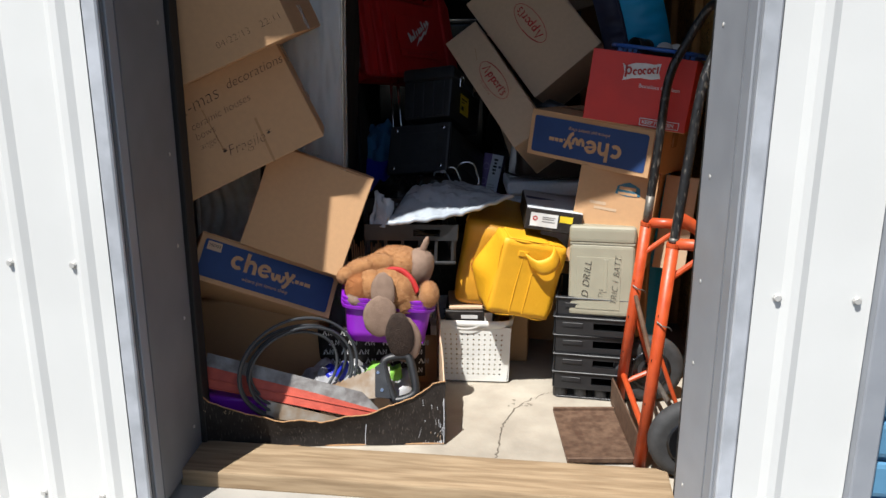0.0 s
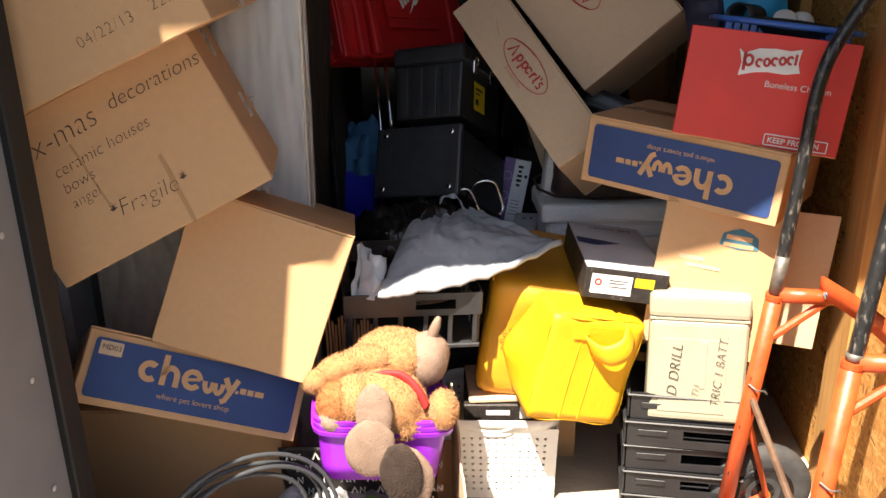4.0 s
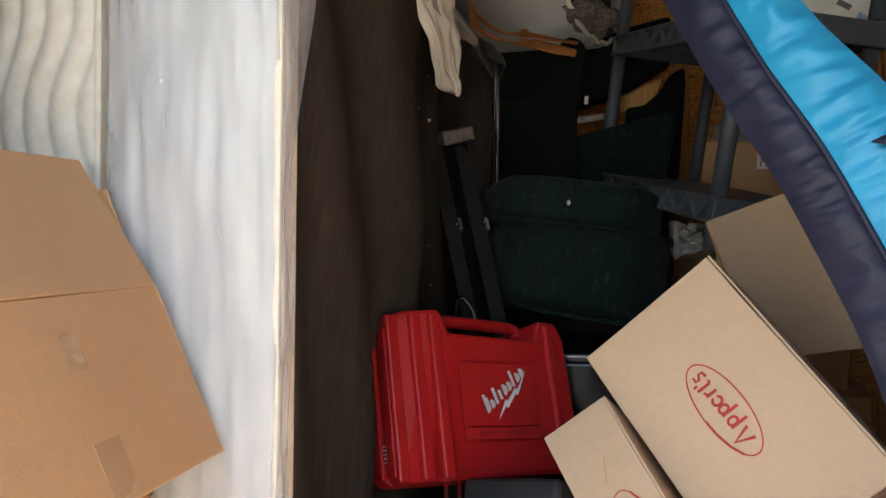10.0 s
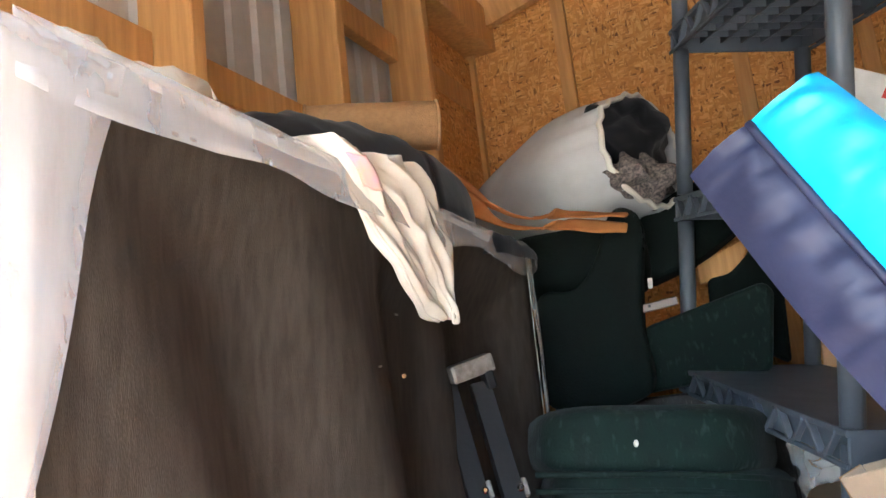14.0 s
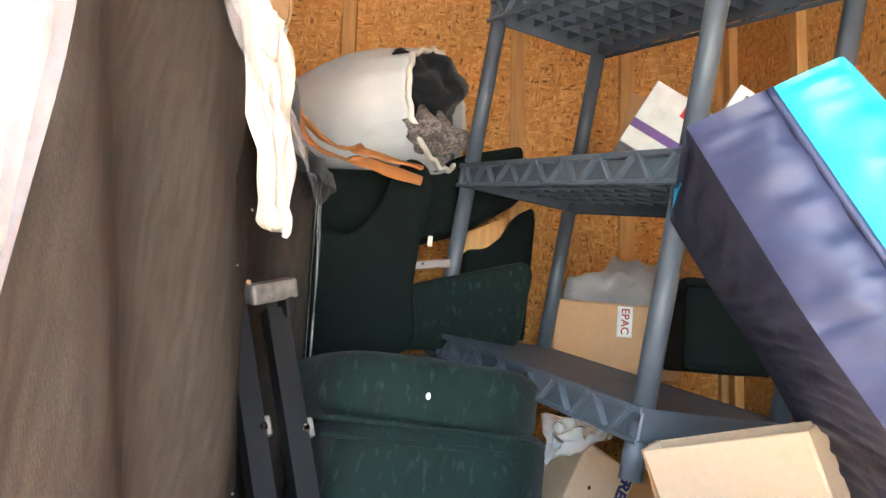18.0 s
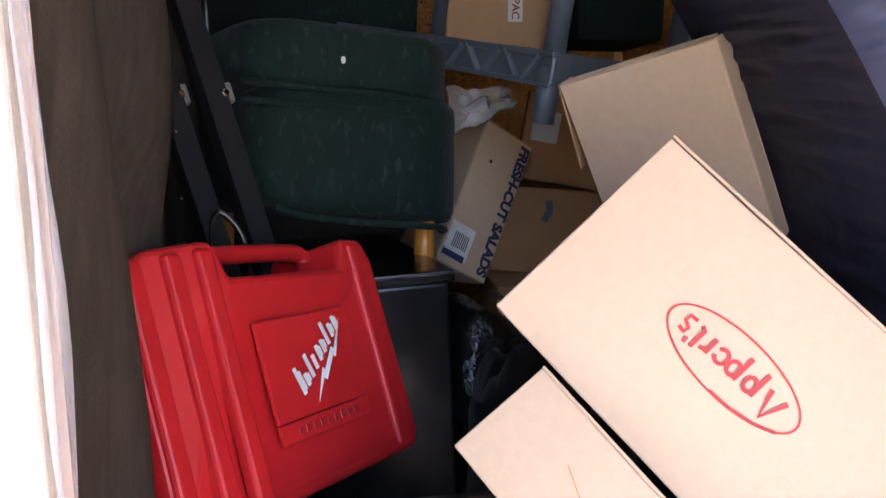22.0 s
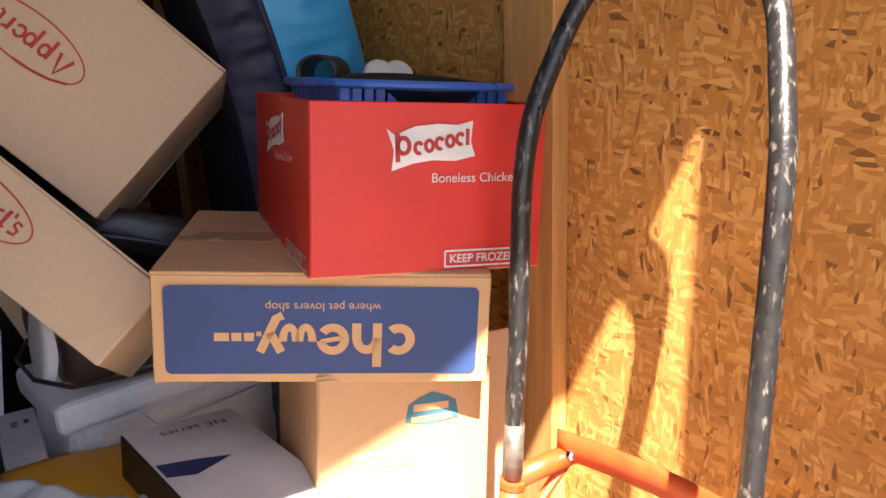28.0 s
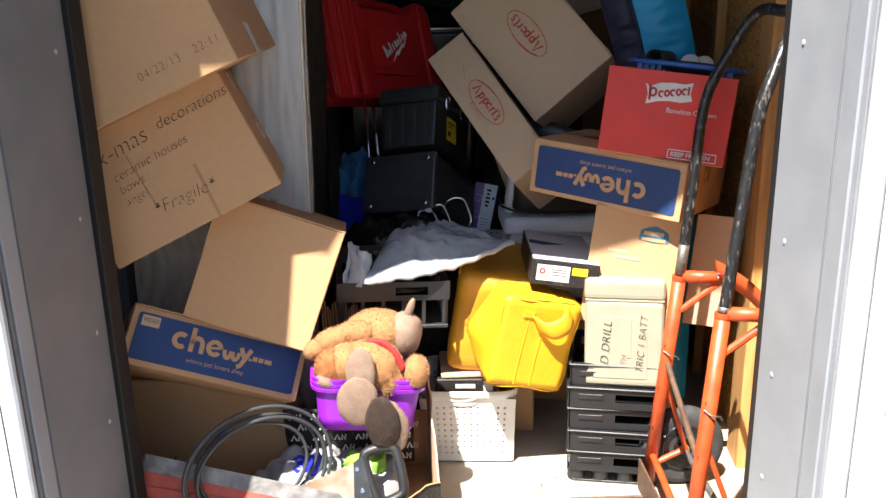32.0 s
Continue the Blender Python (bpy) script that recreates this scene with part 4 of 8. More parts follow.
for w, x, z, sz, an in (("x-mas", -0.124, 0.070, 0.053, 3), ("decorations", 0.028, 0.086, 0.036, 0), ("ceramic houses", -0.110, 0.028, 0.0295, 2), ("bows", -0.112, -0.001, 0.028, 2), ("angel", -0.114, -0.029, 0.027, 2), ("*Fragile*", -0.072, -0.076, 0.043, -3)):
    lettering(w, sz, PEN, xm, (x, 0, z), an, shear=0.25, bold=-0.0011 if sz > 0.04 else -0.0006, m=XF)
part("crease", box(0.004, 0.0008, 0.13, (-0.059, -0.1815, 0.004), 0), KRAFT_D, xm)
part("crease", box(0.007, 0.0008, 0.13, (0.06, -0.1815, -0.075), 0), KRAFT_D, xm, m=Matrix.Rotation(radians(4), 4, "Y"))
part("tape", box(0.0008, 0.05, 0.05, (0.2062, 0.02, -0.02), 0), TAPE, xm)
carton("moving_box", (-0.416, 2.555, 0.609), (-10.3, 20.4, 1.4), (0.309, 0.316, 0.306), KRAFT, "plain brown cardboard box tipped to one side", tape=False, seed=3)


def shipper(name, c, r, d, label, upside, seed):
    """A low shipping box with a blue printed panel along its front."""
    ob = carton(name, c, r, d, KRAFT, label, seed=seed, tape=True)
    w, e, h = d
    m = Matrix.Translation((0, -e / 2 - 0.0012, 0))
    if upside:
        m = m @ Matrix.Rotation(radians(180), 4, "Y")
    bw, bh, rad = w - 0.03, h - 0.026, 0.008
    out = []
    for cx, cz, a0 in ((1, 1, 0), (-1, 1, 90), (-1, -1, 180), (1, -1, 270)):
        for k in range(5):
            a = radians(a0 + 22.5 * k)
            out.append((cx * (bw / 2 - rad) + rad * math.cos(a), cz * (bh / 2 - rad) + rad * math.sin(a)))
    part("printed_panel", plate(out, 0.0008), BLUE_LABEL, ob, "navy blue printed panel", m=m)
    u = 0.043
    lg = bmesh.new()
    ring(u * 0.47, u * 0.48, u * 0.27, 0.0016, (-0.093, 0.011), 48, 312, bm=lg)
    stroke([(-0.066, -0.010), (-0.066, 0.048)], u * 0.26, 0.0016, lg)
    ring(u * 0.42, u * 0.50, u * 0.26, 0.0016, (-0.053, 0.009), 0, 180, bm=lg)
    stroke([(-0.0405, -0.010), (-0.0405, 0.010)], u * 0.26, 0.0016, lg)
    ring(u * 0.47, u * 0.48, u * 0.25, 0.0016, (-0.011, 0.011), 8, 325, bm=lg)
    stroke([(-0.024, 0.009), (0.004, 0.014)], u * 0.14, 0.0016, lg)
    for x0 in (0.012, 0.032):
        ring(u * 0.30, u * 0.55, u * 0.23, 0.0016, (x0 + 0.010, 0.014), 180, 360, bm=lg)
    stroke([(0.052, 0.028), (0.066, 0.002)], u * 0.25, 0.0016, lg)
    stroke([(0.078, 0.028), (0.058, -0.016), (0.05, -0.02)], u * 0.25, 0.0016, lg)
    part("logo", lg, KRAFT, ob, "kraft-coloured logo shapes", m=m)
    bars([(0.076, 0.004, 0.006, 0.006), (0.085, 0.008, 0.012, 0.011), (0.100, 0.008, 0.012, 0.011), (0.115, 0.008, 0.018, 0.011)], KRAFT, ob, "logo", m, 0.0016)
    lettering("where pet lovers shop", 0.0155, KRAFT, ob, (-0.07, -0.0014, -0.036), 0, m=m)
    return ob


shipL = shipper("shipping_box", (-0.593, 2.500, 0.375), (-28.3, 23.1, 15.7), (0.43, 0.33, 0.138), "low brown shipping box with a blue printed front", False, 4)
part("sticker", box(0.042, 0.0008, 0.026, (-0.17, -0.1670, 0.038), 0), KRAFT_P, shipL)
lettering("MD03", 0.014, INK, shipL, (-0.187, -0.1680, 0.035), 0)
shipper("shipping_box", (0.542, 2.686, 0.807), (-3.5, 5.1, -35.8), (0.414, 0.337, 0.140), "low brown shipping box upside down under a red carton", True, 5)


def caterer(name, c, r, d, label, seed, upside, sub):
    """A pale carton with a red oval emblem across its face."""
    ob = carton(name, c, r, d, KRAFT_P, label, seed=seed, tape=False)
    m = Matrix.Translation((0, -d[1] / 2 - 0.0016, 0))
    if upside:
        m = m @ Matrix.Rotation(radians(180), 4, "Y")
    else:
        m = m @ Matrix.Translation((-0.005, 0, 0.007))
    m = m @ Matrix.Diagonal((0.92, 1, 0.92 if upside else 0.84, 1))
    lg = ring(0.098, 0.041, 0.0026, 0.0006, n=64)
    stroke([(-0.085, 0.0195), (-0.06, 0.0305), (-0.03, 0.037), (0.0, 0.039)], 0.0042, 0.0007, lg)
    part("emblem", lg, INK_RED, ob, "red oval outline", m=m)
    gl = bmesh.new()
    x = -0.066
    stroke([(x - 0.006, -0.014), (x + 0.007, 0.020), (x + 0.017, -0.014)], 0.0062, 0.0008, gl)
    for k in range(2):
        stroke([(x + 0.030 + 0.026 * k, -0.024), (x + 0.030 + 0.026 * k, 0.010)], 0.0058, 0.0008, gl)
        ring(0.0095, 0.0115, 0.005, 0.0009, (x + 0.0385 + 0.026 * k, 0.0), n=20, bm=gl)
    ring(0.0105, 0.0115, 0.005, 0.0008, (x + 0.083, 0.0), 20, 330, n=20, bm=gl)
    stroke([(x + 0.100, -0.011), (x + 0.100, 0.011)], 0.0056, 0.0008, gl)
    stroke([(x + 0.100, 0.006), (x + 0.109, 0.0105)], 0.0050, 0.0009, gl)
    stroke([(x + 0.117, 0.018), (x + 0.117, -0.008), (x + 0.123, -0.011)], 0.0056, 0.0008, gl)
    stroke([(x + 0.126, 0.020), (x + 0.127, 0.012)], 0.0045, 0.0008, gl)
    stroke([(x + 0.143, 0.009), (x + 0.134, 0.010), (x + 0.133, 0.003), (x + 0.142, -0.002), (x + 0.141, -0.010), (x + 0.131, -0.011)], 0.0048, 0.0008, gl)
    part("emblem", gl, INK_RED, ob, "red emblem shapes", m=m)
    if sub:
        lettering("Foodservice", 0.0155, INK_RED, ob, (-0.035, -0.0006, -0.052), 0, m=m, shear=0.15, bold=-0.0003)
    return ob


caterer("catering_box", (0.353, 3.122, 1.128), (-26.6, 42.8, -45.4), (0.457, 0.223, 0.281), "pale brown catering box tipped on its corner", 6, True, False)
ap2 = caterer("catering_box", (0.225, 3.027, 0.906), (-39.8, 38.6, -56.1), (0.517, 0.250, 0.128), "long pale brown catering box leaning on a corner", 7, False, True)
part("crease", box(0.006, 0.0006, 0.124, (0, -0.1252, 0), 0), KRAFT_P, ap2, "pale pressed crease", m=Matrix.Translation((0.064, 0, 0)) @ Matrix.Rotation(radians(-3), 4, "Y"))
part("scuff", stroke([(-0.162, 0.015), (-0.14, 0.006), (-0.116, -0.004)], 0.0012, 0.0, None), KRAFT_D, ap2, m=Matrix.Translation((0, -0.1265, 0)))
tan = carton("moving_box", (0.491, 3.461, 1.369), (18.5, -10.6, -58.6), (0.274, 0.05, 0.330), KRAFT_P, "open pale cardboard box behind the tipped cartons", open_top=True, seed=8)
part("flap", box(0.004, 0.045, 0.15, (0, 0, -0.075), 0.001, 1, 0.003, 2, 3), KRAFT_D, tan, "hanging flap", m=Matrix.Translation((-0.140, 0, 0.165)) @ Matrix.Rotation(radians(6), 4, "Y"))

# red food carton with a blue basket in it
BQ = P((0.638, 2.655, 0.966), (-5.2, 6.2, -20.9))
bq = thing("food_carton", BQ, "open red printed food carton on a shipping box", "cardboard box")
w, e, h, t = 0.302, 0.366, 0.207, 0.004
for nm, dx, dy, at in (("front_panel", w, t, (0, -e / 2, 0)), ("back_panel", w, t, (0, e / 2, 0)), ("side_panel", t, e - t, (-w / 2 + t / 2, 0, 0)), ("side_panel", t, e - t, (w / 2 - t / 2, 0, 0))):
    part(nm, box(dx, dy, h, at, 0.0014, 1, 0.0015, 3, 2), RED_BOARD, bq)
part("bottom_panel", box(w, e, t, (0, 0, -h / 2), 0.001), KRAFT, bq)


def banner(m, k=1.0):
    lg = plate([(-0.055, 0.028), (-0.046, 0.020), (-0.02, 0.029), (0.01, 0.030), (0.035, 0.027), (0.055, 0.031), (0.051, 0.006), (0.056, -0.012), (0.03, -0.016), (0.0, -0.013), (-0.025, -0.015), (-0.052, -0.022), (-0.048, 0.002)], 0.0008)
    part("banner", lg, WHITE_INK, bq, "white banner", m=m)
    gl = bmesh.new()
    ring(0.010, 0.012, 0.0055, 0.0018, (-0.036, 0.007), n=20, bm=gl)
    stroke([(-0.044, -0.012), (-0.043, 0.022)], 0.006, 0.0018, gl)
    for k_ in range(5):
        ring(0.0072, 0.0088, 0.0048, 0.0018, (-0.017 + 0.0135 * k_, 0.003 + 0.0018 * k_), 0 if k_ % 2 else 30, 300 + 60 * (k_ % 2), n=18, bm=gl)
    stroke([(0.047, 0.022), (0.046, 0.002)], 0.005, 0.0018, gl)
    part("banner", gl, INK_RED, bq, "red banner shapes", m=m)


BF = Matrix.Translation((0, -e / 2 - t / 2 - 0.0004, 0))
banner(BF @ Matrix.Translation((-0.002, 0, 0.048)) @ Matrix.Rotation(radians(-4), 4, "Y"))
lettering("Boneless Chicken", 0.0165, WHITE_INK, bq, (-0.002, -0.0008, 0.008), 0, m=BF)
kf = BF @ Matrix.Translation((0.075, 0, -0.088))
fr = bmesh.new()
for x0, z0, x1, z1 in ((-0.056, 0.010, 0.056, 0.010), (-0.056, -0.010, 0.056, -0.010), (-0.056, -0.010, -0.056, 0.010), (0.056, -0.010, 0.056, 0.010)):
    stroke([(x0, z0), (x1, z1)], 0.0022, 0.0009, fr)
part("frame_line", fr, WHITE_INK, bq, "white frame line", m=kf)
lettering("KEEP FROZEN", 0.0148, WHITE_INK, bq, (-0.050, -0.0009, -0.005), 0, bold=0.0003, m=kf)
BS_ = Matrix.Translation((-w / 2 - 0.0006, 0, 0)) @ Matrix.Rotation(radians(-90), 4, "Z")
banner(BS_ @ Matrix.Translation((-0.030, 0, 0.048)) @ Matrix.Rotation(radians(-7), 4, "Y") @ Matrix.Diagonal((1.15, 1, 0.88, 1)))
lettering("Boneless Chicken", 0.0165, WHITE_INK, bq, (-0.024, -0.0008, 0.018), 3, m=BS_)
bars([(-0.166, -0.086, 0.035, 0.012), (-0.125, -0.084, 0.016, 0.003), (-0.125, -0.091, 0.013, 0.003), (-0.103, -0.087, 0.025, 0.009)], mk("worn_white_print", (0.62, 0.40, 0.36), (0.62, 0.20, 0.14), scale=120, rough=0.7, bump=0), bq, m=BS_)
for x0, z0, x1, z1 in ((0.048, -0.080, 0.172, -0.082), (0.048, -0.098, 0.172, -0.098), (0.048, -0.098, 0.048, -0.080), (0.172, -0.098, 0.172, -0.080)):
    part("frame_line", stroke([(x0, z0), (x1, z1)], 0.0022, 0.0009), WHITE_INK, bq, m=BS_)
lettering("KEEP FROZEN", 0.0150, WHITE_INK, bq, (0.056, -0.0009, -0.0945), 0, bold=0.0003, m=BS_)
bk = thing("basket", BQ @ Matrix.Translation((0.02, 0.03, 0.045)), "blue slatted plastic basket inside the red carton", "basket")
bw, bd, bh = 0.235, 0.27, 0.155
part("rim", tube(curve_points([(-bw / 2, -bd / 2, bh / 2), (bw / 2, -bd / 2, bh / 2), (bw / 2, bd / 2, bh / 2), (-bw / 2, bd / 2, bh / 2)], 6, True), 0.006, 8, True), BLUE_PL, bk)
part("base", box(bw - 0.03, bd - 0.03, 0.004, (0, 0, -bh / 2), 0.002), BLUE_PL, bk)
for k in range(15):
    for s in (-1, 1):
        part("slat", box(0.0125, 0.003, bh, (-bw / 2 + 0.01 + k * (bw - 0.02) / 14, s * (bd / 2 - 0.004), 0), 0.001), BLUE_PL, bk)
        part("slat", box(0.003, 0.0140, bh, (s * (bw / 2 - 0.004), -bd / 2 + 0.01 + k * (bd - 0.02) / 14, 0), 0.001), BLUE_PL, bk)
pan = tagged(part("black_pan", lathe([(0.07, -0.02), (0.098, 0.02), (0.102, 0.022), (0.095, 0.018), (0.068, -0.016)], 32), BLACK_PL, None, m=BQ @ Matrix.Translation((0.03, -0.03, 0.105)) @ Matrix.Rotation(radians(6), 4, "X"), smooth=True), "round black pan lying in the blue basket", "pan")
for dx, dy in ((0.02, 0.11), (0.055, 0.13)):
    sp = thing("spool", BQ @ Matrix.Translation((dx, dy, 0.13)) @ Matrix.Rotation(radians(60), 4, "X"), "white plastic spool in the basket", "spool", "spools")
    part("flange", lathe([(0.006, -0.014), (0.022, -0.014), (0.026, -0.010), (0.022, -0.006), (0.010, -0.006)], 20), WHITE_PL, sp, smooth=True)
    part("flange", lathe([(0.010, 0.006), (0.022, 0.006), (0.026, 0.010), (0.022, 0.014), (0.006, 0.014)], 20), WHITE_PL, sp, smooth=True)
    part("core", lathe([(0.010, -0.008), (0.010, 0.008)], 16), WHITE_PL, sp, smooth=True)
strap = tagged(part("grey_cuff", surface(24, 3, lambda u, v: Vector((0.032 * math.cos(2 * math.pi * u), 0.06 * (v - 0.5), 0.026 * math.sin(2 * math.pi * u))), 0.005, True), GREY_PL, None, m=BQ @ Matrix.Translation((-0.06, 0.13, 0.135)) @ Matrix.Rotation(radians(-35), 4, "Z"), smooth=True), "curled grey rubber cuff in the basket", "cuff")

# kraft carton below, with a blue-green emblem
fx = carton("produce_carton", (0.560, 2.615, 0.575), (-6, 6, -20), (0.24, 0.25, 0.31), KRAFT, "kraft produce carton with a small teal emblem", seed=10, tape=False)
em = plate([(-0.038, -0.012), (-0.034, 0.012), (-0.02, 0.02), (0.0, 0.027), (0.02, 0.02), (0.034, 0.012), (0.038, -0.012), (0.0, -0.017)], 0.0006)
part("emblem", em, mk("teal_ink", (0.045, 0.17, 0.24), rough=0.7, bump=0), fx, "teal emblem", m=Matrix.Translation((0.035, -0.1262, 0.095)))
bars([(0.008, 0.102, 0.05, 0.010), (0.005, 0.086, 0.058, 0.008)], KRAFT, fx, "emblem", Matrix.Translation((0, -0.1268, 0)))
bars([(-0.075, 0.045, 0.05, 0.009), (-0.06, 0.030, 0.07, 0.008)], KRAFT_P, fx, m=Matrix.Translation((0, -0.1262, 0)))
side = tagged(part("card_sheet", box(0.10, 0.004, 0.30, (0, 0, 0), 0.001, 1, 0.002, 2), KRAFT_P, None, m=P((0.735, 2.56, 0.56), (-4, 5, -12))), "pale cardboard sheet standing behind the carton", "cardboard")

# laptop box
gw = thing("laptop_box", P((0.352, 2.686, 0.5695), (-2.9, 7.3, -3.4)), "flat white and black laptop box on the ochre bag", "box")
gx, gy, gz = 0.175, 0.352, 0.067
part("body", box(gx, gy, gz, (0, 0, 0), 0.003, 2), BLACK_CARD, gw)
part("lid_print", box(gx - 0.004, gy - 0.004, 0.001, (0, 0, gz / 2 + 0.0006), 0), PALE_PAPER, gw, "white printed lid")
TPM = Matrix.Translation((0, 0, gz / 2 + 0.0014)) @ Matrix.Rotation(radians(-90), 4, "X")
part("picture", plate([(-0.015, -0.02), (0.045, 0.008), (0.082, -0.005), (0.082, -0.046), (0.03, -0.035)], 0.0005), INK_BLUE, gw, "dark printed shape", m=TPM @ Matrix.Rotation(radians(180), 4, "Y"))
lettering("NE series", 0.026, INK, gw, (-0.0, 0, -0.155), 180, m=Matrix.Translation((0.06, 0.30, gz / 2 + 0.0016)) @ Matrix.Rotation(radians(-90), 4, "X"))
part("label", box(0.085, 0.0006, 0.042, (-0.030, -gy / 2 - 0.0006, 0), 0), WHITE_INK, gw, "white shipping label")
part("label", box(0.040, 0.0006, 0.020, (0.038, -gy / 2 - 0.0006, 0.010), 0), YELLOW_INK, gw, "yellow label")
bars([(-0.036, 0.010, 0.04, 0.0016), (-0.036, 0.004, 0.036, 0.0016), (-0.036, -0.004, 0.04, 0.0016)], INK, gw, m=Matrix.Translation((0, -gy / 2 - 0.0014, 0)))
part("mark", ring(0.008, 0.008, 0.004, 0.0014, (-0.058, 0.004), n=16), INK_RED, gw, "red stop mark", m=Matrix.Translation((0, -gy / 2 - 0.0004, 0)))

# ---- things on the floor ----
# low torn black carton full of tools
tc_ = thing("torn_carton", Matrix.Translation((-0.345, 2.36, 0)) @ Matrix.Rotation(radians(2), 4, "Z"), "torn black-printed carton full of tools and oddments", "cardboard box")


def wall_fn(p0, p1, hfun, th=0.0):
    def fn(u, v):
        a = Vector(p0).lerp(Vector(p1), u)
        top = hfun(u)
        return Vector((a.x + 0.004 * noise.noise(Vector((u * 5, v, 1))), a.y - 0.018 * v * v * math.sin(math.pi * u) + 0.004 * noise.noise(Vector((u * 6, v * 2, 3))), 0.002 + v * top))
    return fn


ragged = lambda u, s: 0.004 * noise.noise(Vector((u * 40, s, 0))) + 0.008 * noise.noise(Vector((u * 11, s, 2)))
part("front_panel", surface(60, 8, wall_fn((-0.345, -0.205, 0), (0.345, -0.205, 0), lambda u: 0.165 - 0.085 * math.sin(math.pi * min(1, u * 1.05)) ** 0.7 + 0.03 * u * u + ragged(u, 1)), 0.004), BLACK_CARD, tc_, "torn black front")
part("side_panel", surface(30, 8, wall_fn((0.345, -0.203, 0), (0.335, 0.21, 0), lambda u: 0.18 + 0.14 * u + ragged(u, 2) * 2), 0.004), KRAFT_P, tc_, "torn kraft side")
part("side_panel", surface(30, 8, wall_fn((-0.345, -0.203, 0), (-0.345, 0.21, 0), lambda u: 0.15 - 0.05 * u + ragged(u, 3)), 0.004), BLACK_CARD, tc_)
part("back_panel", surface(30, 4, wall_fn((-0.345, 0.21, 0), (0.335, 0.21, 0), lambda u: 0.17 + ragged(u, 4)), 0.004), KRAFT, tc_)
part("bottom_panel", box(0.68, 0.41, 0.004, (0, 0, 0.004), 0), KRAFT, tc_)
rim_ = [(-0.345 + 0.69 * u, -0.2075 - 0.018 * math.sin(math.pi * u), 0.005 + 0.165 - 0.085 * math.sin(math.pi * min(1, u * 1.05)) ** 0.7 + 0.03 * u * u + ragged(u, 1)) for u in (k / 60 for k in range(61))]
part("torn_edge", tube(rim_, 0.0019, 6), KRAFT_D, tc_, "frayed kraft edge")
part("scuff", stroke([(0.0, 0.0), (0.001, 0.05), (0.004, 0.085)], 0.0016, 0.0), PALE_PAPER, tc_, "white scuff line", m=Matrix.Translation((0.115, -0.216, 0.01)) @ Matrix.Diagonal((1, 1, 0.75, 1)))
rs = random.Random(8)


def front_scuff_glint(pts, wdt, material):
    """A thin line on the bowed black front: a rubbed scuff, or the painted corner highlight."""
    for (x0, z0), (x1, z1) in zip(pts, pts[1:]):
        zc = max(z0, z1)
        bow = 0.2085 + 0.018 * (zc / 0.085) ** 2 * math.sin(math.pi * min(1, max(0, (x0 + 0.345) / 0.69)))
        part("scuff", stroke([(x0, z0), (x1, z1)], wdt, 0.0), material, tc_, m=Matrix.Translation((0, -bow - 0.003, 0)))


for k in range(18):                  # rubbed corner and bottom edge
    x, z = 0.338 - abs(rs.gauss(0, 0.022)), rs.uniform(0.012, 0.135)
    front_scuff_glint([(x, z), (x + rs.uniform(-0.004, 0.004), z + rs.uniform(0.006, 0.030))], rs.uniform(0.0005, 0.0013), PALE_PAPER if k % 3 else KRAFT_P)
for k in range(14):
    x = 0.335 - abs(rs.gauss(0, 0.035))
    front_scuff_glint([(x, 0.008), (x + rs.uniform(-0.002, 0.004), 0.008 + rs.uniform(0.003, 0.011))], rs.uniform(0.0006, 0.0016), PALE_PAPER)
# full-height pale line: the right corner's highlight put in as colour
front_scuff_glint([(0.340, 0.010), (0.341, 0.080), (0.340, 0.150)], 0.0022, PALE_PAPER)
front_scuff_glint([(0.268, 0.030), (0.276, 0.060)], 0.0006, PALE_PAPER)
for k in range(7):
    x = -0.335 + abs(rs.gauss(0, 0.05))
    front_scuff_glint([(x, 0.118), (x + rs.uniform(-0.003, 0.003), 0.118 + rs.uniform(0.004, 0.012))], 0.0007, KRAFT_P)
# the brown carton behind it
carton("moving_box", (-0.605, 2.635, 0.165), (0, 0, -2), (0.44, 0.32, 0.325), KRAFT_D, "brown cardboard box under the shipping box", tape=False, seed=12)
# contents
tagged(part("wrapping_bag", surface(50, 20, heap(-0.29, 2.39, 0.19, 0.14, 0.125, 0.012, 21, 0, 0.35, -0.2)), GREY_BAG, None, smooth=True), "crumpled clear and grey plastic wrapping in the carton", "plastic bag")
pk = thing("printed_bag", Matrix.Translation((-0.225, 2.475, 0.165)) @ Matrix.Scale(1.12, 4), "black and white printed paper bag", "bag")
part("bag_panel", surface(16, 12, lambda u, v: Vector((0.30 * (u - 0.5), 0.01 * noise.noise(Vector((u * 5, v * 4, 0))) - 0.03 * v, 0.16 * (v - 0.5))), 0.002), BLACK_CARD, pk, smooth=True)
lb = bmesh.new()
for r_ in range(5):
    for c_ in range(6):
        x, z = -0.135 + 0.05 * c_ + 0.018 * (r_ % 2), -0.062 + 0.030 * r_
        stroke([(x, z), (x + 0.006, z + 0.014), (x + 0.012, z)], 0.004, 0.004 + 0.03 * (z + 0.08) / 0.16 + 0.008, lb)
        stroke([(x + 0.017, z), (x + 0.017, z + 0.014), (x + 0.026, z), (x + 0.026, z + 0.014)], 0.0035, 0.004 + 0.03 * (z + 0.08) / 0.16 + 0.008, lb)
part("print", lb, WHITE_INK, pk, "white print shapes")
